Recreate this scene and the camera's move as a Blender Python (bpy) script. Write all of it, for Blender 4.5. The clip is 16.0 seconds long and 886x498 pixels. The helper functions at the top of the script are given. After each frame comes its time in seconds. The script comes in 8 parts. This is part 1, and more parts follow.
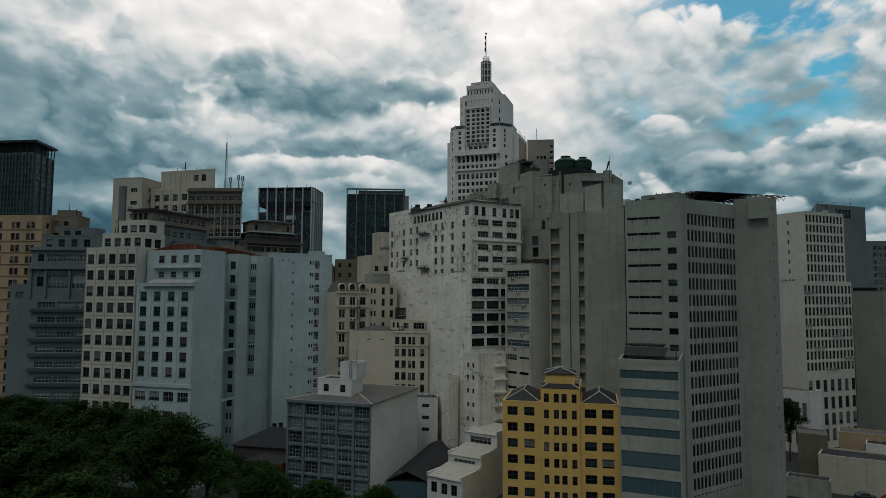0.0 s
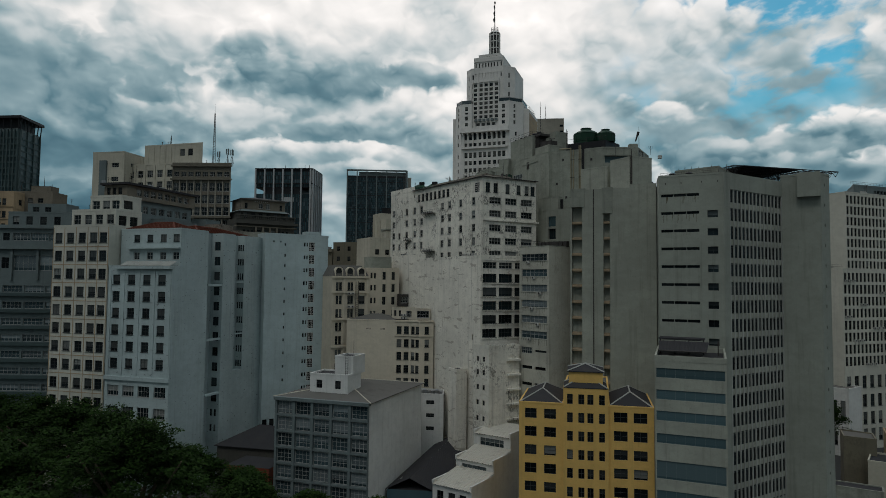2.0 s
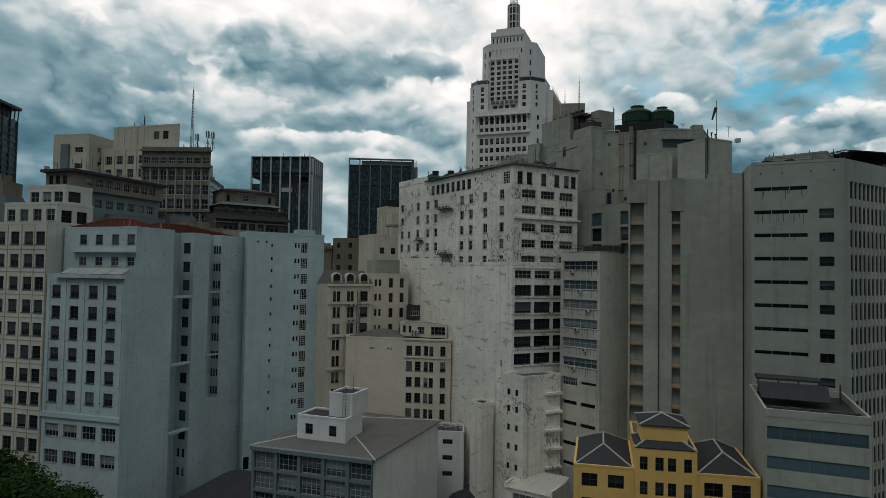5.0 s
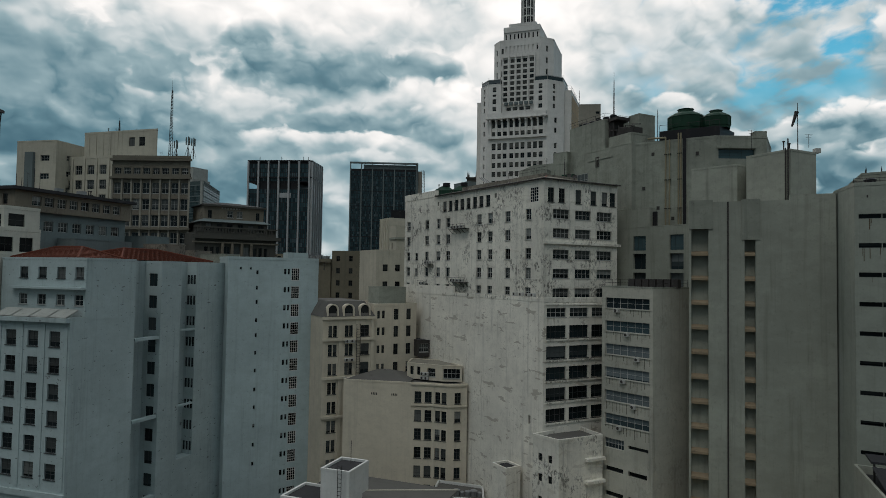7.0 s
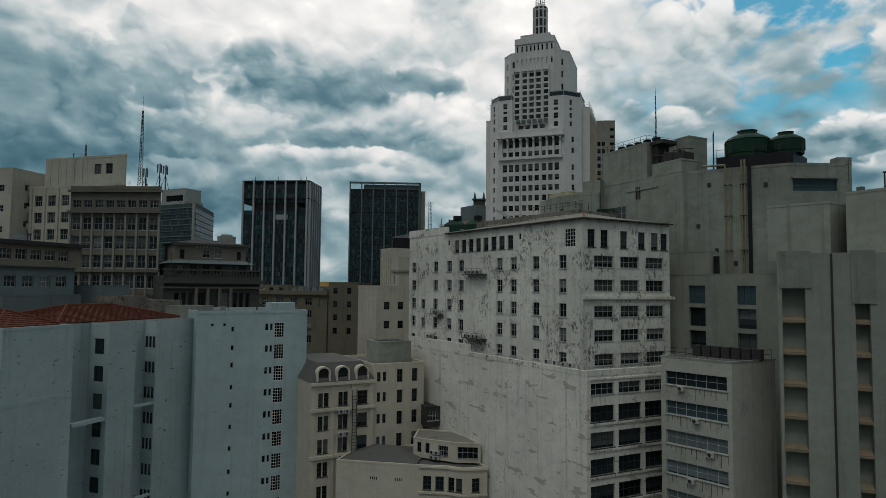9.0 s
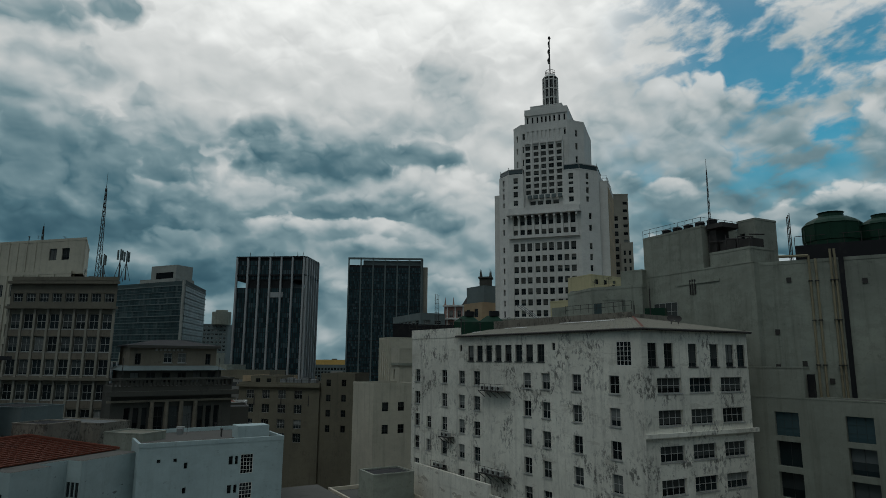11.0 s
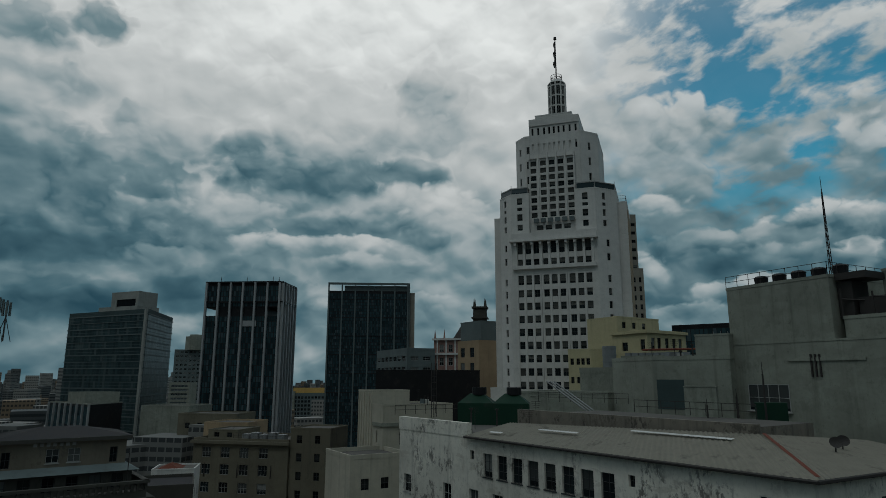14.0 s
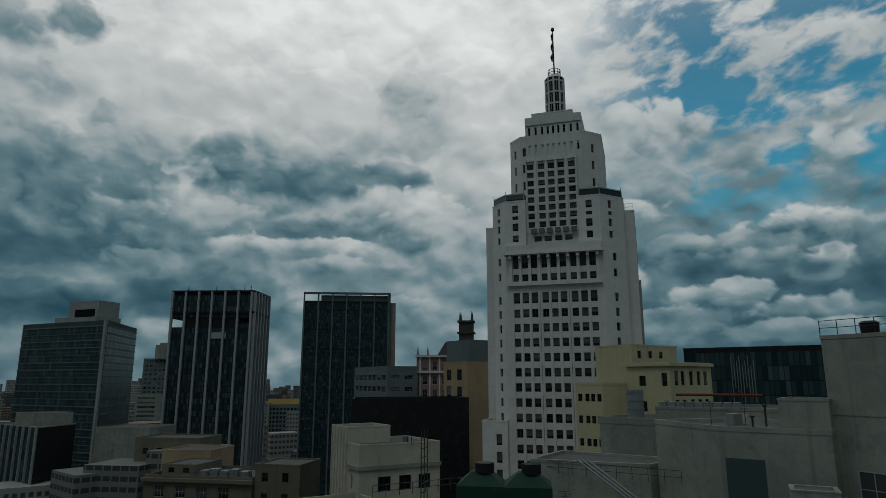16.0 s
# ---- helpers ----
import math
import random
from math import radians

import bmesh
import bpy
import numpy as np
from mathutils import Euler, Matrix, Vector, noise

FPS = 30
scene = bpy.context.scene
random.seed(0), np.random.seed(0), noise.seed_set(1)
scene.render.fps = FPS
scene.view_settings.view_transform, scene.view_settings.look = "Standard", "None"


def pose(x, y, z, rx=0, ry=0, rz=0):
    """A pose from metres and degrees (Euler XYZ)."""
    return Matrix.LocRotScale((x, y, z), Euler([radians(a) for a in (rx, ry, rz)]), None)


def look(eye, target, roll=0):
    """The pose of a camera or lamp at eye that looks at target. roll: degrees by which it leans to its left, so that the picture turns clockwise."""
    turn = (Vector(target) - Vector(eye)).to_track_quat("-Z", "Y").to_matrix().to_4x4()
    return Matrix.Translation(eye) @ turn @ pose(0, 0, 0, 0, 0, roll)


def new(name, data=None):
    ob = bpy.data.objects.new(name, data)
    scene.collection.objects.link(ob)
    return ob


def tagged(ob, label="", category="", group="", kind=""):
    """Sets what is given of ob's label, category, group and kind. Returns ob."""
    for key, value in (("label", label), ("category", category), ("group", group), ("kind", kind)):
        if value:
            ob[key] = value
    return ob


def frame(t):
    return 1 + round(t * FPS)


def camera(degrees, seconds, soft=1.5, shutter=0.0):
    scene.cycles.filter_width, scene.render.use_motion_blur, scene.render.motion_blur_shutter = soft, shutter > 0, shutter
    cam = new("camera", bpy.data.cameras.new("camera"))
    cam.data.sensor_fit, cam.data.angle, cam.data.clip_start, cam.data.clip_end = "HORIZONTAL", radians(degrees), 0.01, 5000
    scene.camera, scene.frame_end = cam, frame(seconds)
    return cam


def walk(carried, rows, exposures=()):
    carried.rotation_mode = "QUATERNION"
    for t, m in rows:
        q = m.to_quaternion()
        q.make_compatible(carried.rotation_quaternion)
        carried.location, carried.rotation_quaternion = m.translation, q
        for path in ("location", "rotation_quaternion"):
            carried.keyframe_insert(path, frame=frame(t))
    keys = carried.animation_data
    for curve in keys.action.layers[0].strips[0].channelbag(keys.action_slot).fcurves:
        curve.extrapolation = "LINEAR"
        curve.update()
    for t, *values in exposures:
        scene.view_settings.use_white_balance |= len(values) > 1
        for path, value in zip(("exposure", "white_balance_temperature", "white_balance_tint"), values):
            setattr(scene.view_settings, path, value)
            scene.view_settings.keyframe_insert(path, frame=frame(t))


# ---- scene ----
cam = camera(70.3, 16.0, soft=0.65)
METRES, EYE, TILT, LEAN, TURN = 150.0, 45.0, 0.0, 0.0, 19.5
ROWS = [
    (0.0, 0.0, 0.0, 0.0, -0.02, 4.33, -0.22),
    (0.5, -0.002, 0.024, -0.0007, 0.0, 3.89, -0.35),
    (1.0, -0.0043, 0.0502, -0.0011, 0.02, 3.58, -0.44),
    (1.5, -0.0068, 0.078, -0.001, 0.04, 3.24, -0.54),
    (2.0, -0.0094, 0.1072, 0.0001, 0.08, 3.03, -0.6),
    (2.5, -0.0128, 0.137, 0.0019, 0.11, 2.82, -0.67),
    (3.0, -0.0164, 0.1672, 0.0044, 0.16, 2.67, -0.74),
    (5.5, -0.0375, 0.3243, 0.0349, 0.36, 2.14, -0.95),
    (6.0, -0.0412, 0.3565, 0.044, 0.45, 2.14, -0.92),
    (6.5, -0.0453, 0.3889, 0.0537, 0.5, 2.16, -0.91),
    (7.0, -0.049, 0.4211, 0.0644, 0.55, 2.21, -0.9),
    (7.5, -0.0527, 0.4534, 0.0748, 0.59, 2.36, -0.83),
    (8.0, -0.056, 0.4851, 0.0852, 0.65, 2.62, -0.74),
    (8.5, -0.0592, 0.5166, 0.0956, 0.68, 2.84, -0.66),
    (9.0, -0.062, 0.5479, 0.1059, 0.72, 3.52, -0.58),
    (9.5, -0.0646, 0.5789, 0.1162, 0.76, 5.46, -0.48),
    (10.0, -0.0673, 0.6096, 0.1264, 0.78, 7.46, -0.45),
    (12.5, -0.0791, 0.7589, 0.1753, 0.71, 11.05, -0.13),
    (13.0, -0.0814, 0.7879, 0.1848, 0.33, 11.19, -0.12),
    (13.5, -0.0836, 0.8172, 0.194, -0.07, 11.32, -0.09),
    (14.0, -0.0857, 0.8465, 0.2034, -0.45, 11.43, -0.08),
    (14.5, -0.0875, 0.8754, 0.2129, -0.86, 11.52, -0.03),
    (15.0, -0.0891, 0.9039, 0.2223, -1.29, 11.59, -0.03),
    (15.5, -0.0908, 0.9317, 0.2316, -1.76, 11.67, -0.0),
    (16.0, -0.0926, 0.9595, 0.2412, -2.23, 11.74, 0.01),
]
walk(cam, [(t, pose(0, 0, EYE, TILT, LEAN, TURN) @ pose(METRES * x, METRES * y, METRES * z, 90 + pitch, roll, yaw)) for t, x, y, z, yaw, pitch, roll in ROWS],
     [(0.0, 0.35, 6350, 9.5), (3.0, 0.48, 6350, 9.5), (6.0, 0.56, 6350, 9.5), (8.0, 0.5, 6350, 9.5), (9.0, 0.38, 6280, 8.5), (9.6, 0.18, 6180, 7), (10.3, 0.02, 6100, 5), (12.4, -0.31, 5930, 2), (16.0, -0.42, 5930, 2)])

# ---------------------------------------------------------------- node helpers


class Nodes:
    """Short hand for building a node tree."""

    def __init__(self, tree):
        self.t = tree
        tree.nodes.clear()

    def add(self, kind, **props):
        n = self.t.nodes.new(kind)
        for k, v in props.items():
            if k == "op":
                n.operation = v
            elif k == "blend":
                n.blend_type = v
            elif k == "dtype":
                n.data_type = v
        return n

    def link(self, a, b):
        self.t.links.new(a, b)

    def put(self, v, socket):
        if hasattr(v, "is_output"):
            self.link(v, socket)
        elif isinstance(v, (tuple, list)) and len(v) == 3 and socket.type == "RGBA":
            socket.default_value = (*v, 1)
        else:
            socket.default_value = v

    def math(self, op, a, b=0.0, c=0.0, clamp=False):
        n = self.add("ShaderNodeMath", op=op)
        n.use_clamp = clamp
        for i, v in enumerate((a, b, c)):
            self.put(v, n.inputs[i])
        return n.outputs[0]

    def vmath(self, op, a, b=(0, 0, 0)):
        n = self.add("ShaderNodeVectorMath", op=op)
        self.put(a, n.inputs[0])
        self.put(b, n.inputs[1])
        return n.outputs["Value"] if op == "DOT_PRODUCT" else n.outputs["Vector"]

    def mix(self, f, a, b, blend="MIX"):
        n = self.add("ShaderNodeMix", dtype="RGBA", blend=blend)
        self.put(f, n.inputs[0])
        self.put(a, n.inputs[6])
        self.put(b, n.inputs[7])
        return n.outputs[2]

    def noise(self, vec, scale, detail=5.0, rough=0.55, dist=0.0):
        n = self.add("ShaderNodeTexNoise")
        self.put(vec, n.inputs["Vector"])
        n.inputs["Scale"].default_value = scale
        n.inputs["Detail"].default_value = detail
        n.inputs["Roughness"].default_value = rough
        n.inputs["Distortion"].default_value = dist
        return n.outputs["Fac"]

    def step(self, v, a, b):
        n = self.add("ShaderNodeMapRange")
        n.interpolation_type = "SMOOTHSTEP"
        self.put(v, n.inputs[0])
        n.inputs[1].default_value, n.inputs[2].default_value = a, b
        return n.outputs[0]


def shade(c, k):
    return tuple(x * k for x in c)


# ---------------------------------------------------------------- world, sun
def look_angles(h):
    """Forward and right unit vectors on the ground for a heading in degrees from +x."""
    a = radians(h)
    return (math.cos(a), math.sin(a), 0), (math.sin(a), -math.cos(a), 0)


def make_world():
    w = bpy.data.worlds.new("sky")
    scene.world = w
    w.use_nodes = True
    N = Nodes(w.node_tree)
    sky = N.add("ShaderNodeTexSky")
    sky.sky_type = "NISHITA"
    sky.sun_disc = False
    sky.sun_elevation, sky.sun_rotation = SUN_EL, SUN_ROT
    sky.air_density, sky.dust_density = 1.2, 0.5
    d = N.add("ShaderNodeTexCoord").outputs["Generated"]
    fwd, right = look_angles(90 + TURN)
    f, r = N.vmath("DOT_PRODUCT", d, fwd), N.vmath("DOT_PRODUCT", d, right)
    up = N.vmath("DOT_PRODUCT", d, (0, 0, 1))
    az = N.math("MULTIPLY", N.math("ARCTAN2", r, f), 57.2958)
    el = N.math("MULTIPLY", N.math("ARCSINE", up), 57.2958)
    # warped sky coordinates, and cauliflower billows in two sizes
    comb = N.add("ShaderNodeCombineXYZ")
    N.put(N.math("MULTIPLY", az, 0.1), comb.inputs[0])
    N.put(N.math("MULTIPLY", el, 0.13), comb.inputs[1])
    v = comb.outputs[0]
    warp = N.add("ShaderNodeTexNoise")
    N.put(v, warp.inputs["Vector"])
    warp.inputs["Scale"].default_value, warp.inputs["Detail"].default_value = 2.2, 3
    wv = N.vmath("ADD", v, N.vmath("MULTIPLY", N.vmath("SUBTRACT", warp.outputs["Color"], (0.5, 0.5, 0.5)), (0.2, 0.2, 0)))
    big = N.noise(wv, 1.5, 4, 0.5)
    fine = N.noise(wv, 4.2, 6, 0.5)

    def billow(shift):
        n = N.noise(N.vmath("ADD", wv, shift), 2.4, 3, 0.45)
        return N.math("MULTIPLY_ADD", N.math("ABSOLUTE", N.math("SUBTRACT", n, 0.5)), 4.0, -0.4)

    puff = billow((0, 0, 0))
    relief = N.math("SUBTRACT", puff, billow((0.008, 0.03, 0)))
    edge = N.math("MULTIPLY_ADD", N.math("SUBTRACT", fine, 0.5), 1.0, N.math("MULTIPLY_ADD", puff, 0.7, N.math("MULTIPLY_ADD", big, 1.4, -0.7)))

    def clouds(rows, total, lay=0.92, clear=None):
        """Heaps of cloud laid over one another: bright tops, dark undersides, billowing rims."""
        for a, e, wa, we, top, under in rows:
            # a trace of the sum so far keeps the heaps one after another
            p = N.math("MULTIPLY_ADD", N.math("MULTIPLY_ADD", total, 1e-6, az), 1 / wa, -a / wa)
            q = N.math("MULTIPLY_ADD", N.math("MULTIPLY_ADD", total, 1e-6, el), 1 / we, -e / we)
            dist = N.math("SQRT", N.math("MULTIPLY_ADD", p, p, N.math("MULTIPLY", q, q)))
            body = N.math("SUBTRACT", shape, dist)
            # rims are crisp at the top and soft below
            soft = N.math("MULTIPLY_ADD", N.math("MINIMUM", N.math("MAXIMUM", q, -1.0), 1.0), -0.22, 0.45)
            cover = N.math("DIVIDE", body, soft, clamp=True)
            tone = N.math("MULTIPLY_ADD", N.step(N.math("ADD", q, mottle), -0.7, 0.95), top - under, under)
            if clear is None:
                cover = N.math("MULTIPLY", cover, lay)
            else:
                clear = N.math("MULTIPLY", clear, N.math("MULTIPLY_ADD", cover, -lay, 1.0))
                cover = N.math("MULTIPLY", cover, lay)
            total = N.math("MULTIPLY_ADD", N.math("SUBTRACT", tone, total), cover, total)
        return total if clear is None else (total, clear)

    shape = N.math("MULTIPLY_ADD", edge, 0.9, 1.27)
    mottle = N.math("MULTIPLY_ADD", puff, 0.5, N.math("MULTIPLY_ADD", fine, 1.1, -0.7))
    broad = N.math("MULTIPLY_ADD", N.step(el, 4.0, 24.0), 0.5, 0.33)
    broad = N.math("MULTIPLY_ADD", N.step(az, -42.0, -14.0), 0.1, broad)
    broad = N.math("MULTIPLY_ADD", N.math("SUBTRACT", big, 0.5), 0.35, broad)
    broad = N.math("MULTIPLY_ADD", N.step(az, 8.0, 26.0), -0.26, broad)
    broad = N.math("MULTIPLY_ADD", N.step(el, 21.0, 32.0), 0.3, broad)
    # blue gaps, broken up by rising wisps
    slope = N.add("ShaderNodeVectorRotate")
    slope.rotation_type = "Z_AXIS"
    N.put(wv, slope.inputs["Vector"])
    slope.inputs["Angle"].default_value = radians(-16)
    wisps = N.noise(N.vmath("MULTIPLY", slope.outputs[0], (1.0, 1.5, 1)), 1.6, 8, 0.55, 0.1)
    ripple = N.noise(N.vmath("MULTIPLY", slope.outputs[0], (1.0, 1.7, 1)), 6.0, 4, 0.5)
    wisps = N.math("MULTIPLY_ADD", N.math("SUBTRACT", ripple, 0.5), 0.22, wisps)
    gap = N.math("MULTIPLY", N.step(az, 12.0, 24.0), N.step(el, 10.0, 18.0))
    gap = N.math("MULTIPLY", gap, N.math("SUBTRACT", 1.0, N.math("MULTIPLY", N.step(el, 27.0, 36.0), 0.35)))
    gap = N.math("MULTIPLY", gap, N.step(wisps, 0.39, 0.57))
    light = clouds(CLOUDS_WEST, broad)
    light = clouds(CLOUDS_MIDDLE, light)
    light, clear = clouds(CLOUDS_EAST, light, 0.92, 1.0)
    swell = N.math("SUBTRACT", N.noise(wv, 1.9, 2, 0.45), N.noise(N.vmath("ADD", wv, (0.03, 0.12, 0)), 1.9, 2, 0.45))
    calm = N.math("MULTIPLY_ADD", N.step(el, 20.0, 30.0), -0.5, 1.0)
    light = N.math("MULTIPLY_ADD", N.math("MULTIPLY", swell, calm), 1.0, light)
    light = N.math("MULTIPLY_ADD", relief, 0.13, light)
    light = N.math("MULTIPLY_ADD", N.math("SUBTRACT", fine, 0.5), 0.06, light)
    ramp = N.add("ShaderNodeValToRGB")
    N.put(N.math("MULTIPLY", light, 0.77), ramp.inputs[0])
    cr = ramp.color_ramp
    while len(cr.elements) < len(CLOUD_TONES):
        cr.elements.new(0.5)
    for e, (p, c) in zip(cr.elements, CLOUD_TONES):
        e.position, e.color = p, (*c, 1)
    gap = N.math("MULTIPLY", N.math("MULTIPLY", gap, clear), 0.9)
    blue = N.mix(1.0, sky.outputs[0], (SKY_GAIN * 0.34, SKY_GAIN * 1.45, SKY_GAIN * 1.45), "MULTIPLY")
    col = N.mix(gap, ramp.outputs[0], blue)
    # unseen sky: bright overcast overhead, dimmed low behind so the facades get less light
    over = N.step(el, 34.0, 62.0)
    back = N.step(N.math("ABSOLUTE", az), 55.0, 95.0)
    rest = N.mix(N.step(big, 0.35, 0.7), shade(CLOUD_OVER, 0.8), shade(CLOUD_OVER, 1.15))
    rest = N.mix(N.step(el, 8.0, 60.0), CLOUD_BACK, rest)
    col = N.mix(N.math("MAXIMUM", over, back), col, rest)
    bg = N.add("ShaderNodeBackground")
    N.put(col, bg.inputs[0])
    bg.inputs[1].default_value = 1.0
    out = N.add("ShaderNodeOutputWorld")
    N.link(bg.outputs[0], out.inputs[0])


SUN_HEADING, SUN_HEIGHT = 266.0, 58.0          # degrees: from +x, above the horizon
SUN_EL, SUN_ROT = radians(SUN_HEIGHT), radians(90 - SUN_HEADING)
SKY_GAIN = 0.062
CLOUD_OVER = (0.42, 0.46, 0.48)
CLOUD_BACK = (0.072, 0.102, 0.111)
CLOUD_TONES = [(0.0, (0.032, 0.078, 0.106)), (0.19, (0.088, 0.16, 0.19)), (0.35, (0.21, 0.285, 0.305)), (0.5, (0.44, 0.465, 0.462)), (0.65, (0.62, 0.60, 0.575)), (0.8, (0.75, 0.71, 0.675)), (1.0, (1.08, 1.01, 0.95))]
# azimuth from the view's middle, elevation, half widths (degrees), tone of top and underside
CLOUDS_WEST = [(-33.0, 13.5, 12.0, 6.0, 0.56, 0.22), (-36.2, 25.9, 4.1, 2.1, 0.62, 0.5), (-30.0, 27.5, 2.5, 1.5, 0.62, 0.36), (-34.5, 21.7, 4.2, 2.1, 0.72, 0.58), (-35.2, 17.9, 4.9, 2.5, 0.6, 0.36), (-32.0, 17.2, 2.4, 1.5, 0.5, 0.33),
    (-26.8, 19.7, 2.6, 1.4, 0.66, 0.56), (-24.0, 19.2, 5.4, 2.4, 0.75, 0.55), (-33.4, 11.5, 9.4, 2.4, 0.42, 0.14), (-25.9, 15.2, 4.8, 2.1, 0.5, 0.3), (-24.0, 13.4, 3.6, 1.2, 0.62, 0.28),
    (-28.9, 10.2, 9.3, 1.5, 0.3, 0.16), (-23.2, 9.5, 5.0, 1.1, 0.55, 0.42), (-31.7, 5.9, 9.7, 1.8, 0.26, 0.1), (-19.9, 7.3, 8.5, 1.9, 0.3, 0.18)]
CLOUDS_MIDDLE = [(-12.0, 13.0, 13.0, 4.6, 0.66, 0.38), (-10.6, 20.2, 6.5, 2.5, 0.95, 0.6), (-16.9, 20.7, 2.9, 1.7, 1.0, 0.5), (-18.0, 19.5, 2.6, 1.3, 0.62, 0.3), (-12.6, 17.6, 9.4, 2.3, 0.62, 0.2),
    (-17.9, 13.9, 4.3, 1.5, 0.8, 0.55), (-9.3, 13.3, 7.6, 1.2, 0.6, 0.32), (-10.3, 11.4, 8.6, 1.0, 0.9, 0.5), (0.1, 24.2, 4.1, 3.6, 1.0, 0.7), (-1.5, 25.7, 2.6, 1.2, 0.9, 0.62),
    (-1.5, 21.3, 4.6, 2.1, 0.84, 0.56), (-2.8, 18.3, 3.6, 1.3, 0.6, 0.38), (1.2, 14.7, 3.6, 2.1, 1.0, 0.7), (-0.9, 12.2, 3.1, 1.3, 0.6, 0.3), (-7.7, 9.9, 5.6, 0.9, 0.7, 0.42),
    (-4.0, 6.0, 6.7, 1.3, 0.62, 0.42)]
CLOUDS_EAST = [(20.2, 19.1, 6.4, 4.0, 0.86, 0.51), (14.9, 20.6, 3.4, 2.5, 0.82, 0.53), (16.1, 15.1, 1.6, 1.3, 0.86, 0.42), (21.8, 15.1, 3.2, 1.2, 0.57, 0.42), (19.4, 13.8, 3.3, 1.7, 0.86, 0.31),
    (22.4, 10.3, 5.5, 1.6, 0.57, 0.26), (35.5, 16.3, 2.3, 3.6, 0.86, 0.47), (32.0, 11.6, 5.2, 1.6, 0.86, 0.20), (28.8, 10.7, 5.1, 1.4, 0.57, 0.20), (33.5, 8.6, 2.4, 1.3, 0.82, 0.42),
    (18.4, 8.6, 2.1, 2.0, 0.77, 0.38), (27.4, 9.3, 6.0, 1.2, 0.47, 0.22), (26.8, 6.8, 4.8, 1.2, 0.73, 0.42), (32.4, 5.8, 3.6, 1.0, 0.73, 0.38), (22.7, 4.8, 5.5, 1.2, 0.57, 0.38),
    (31.1, 3.8, 5.7, 0.9, 0.57, 0.34)]
make_world()
sun = new("sun", bpy.data.lights.new("sun", "SUN"))
sun.data.energy, sun.data.angle, sun.data.color = 0.28, radians(14), (1.0, 0.95, 0.88)
sh = radians(SUN_HEADING)
sun.matrix_world = look((100 * math.cos(sh), 100 * math.sin(sh), 100 * math.tan(radians(SUN_HEIGHT))), (0, 0, 0))


# ---------------------------------------------------------------- materials
def principled(name):
    m = bpy.data.materials.new(name)
    m.use_nodes = True
    N = Nodes(m.node_tree)
    b = N.add("ShaderNodeBsdfPrincipled")
    out = N.add("ShaderNodeOutputMaterial")
    N.link(b.outputs[0], out.inputs[0])
    return m, N, b


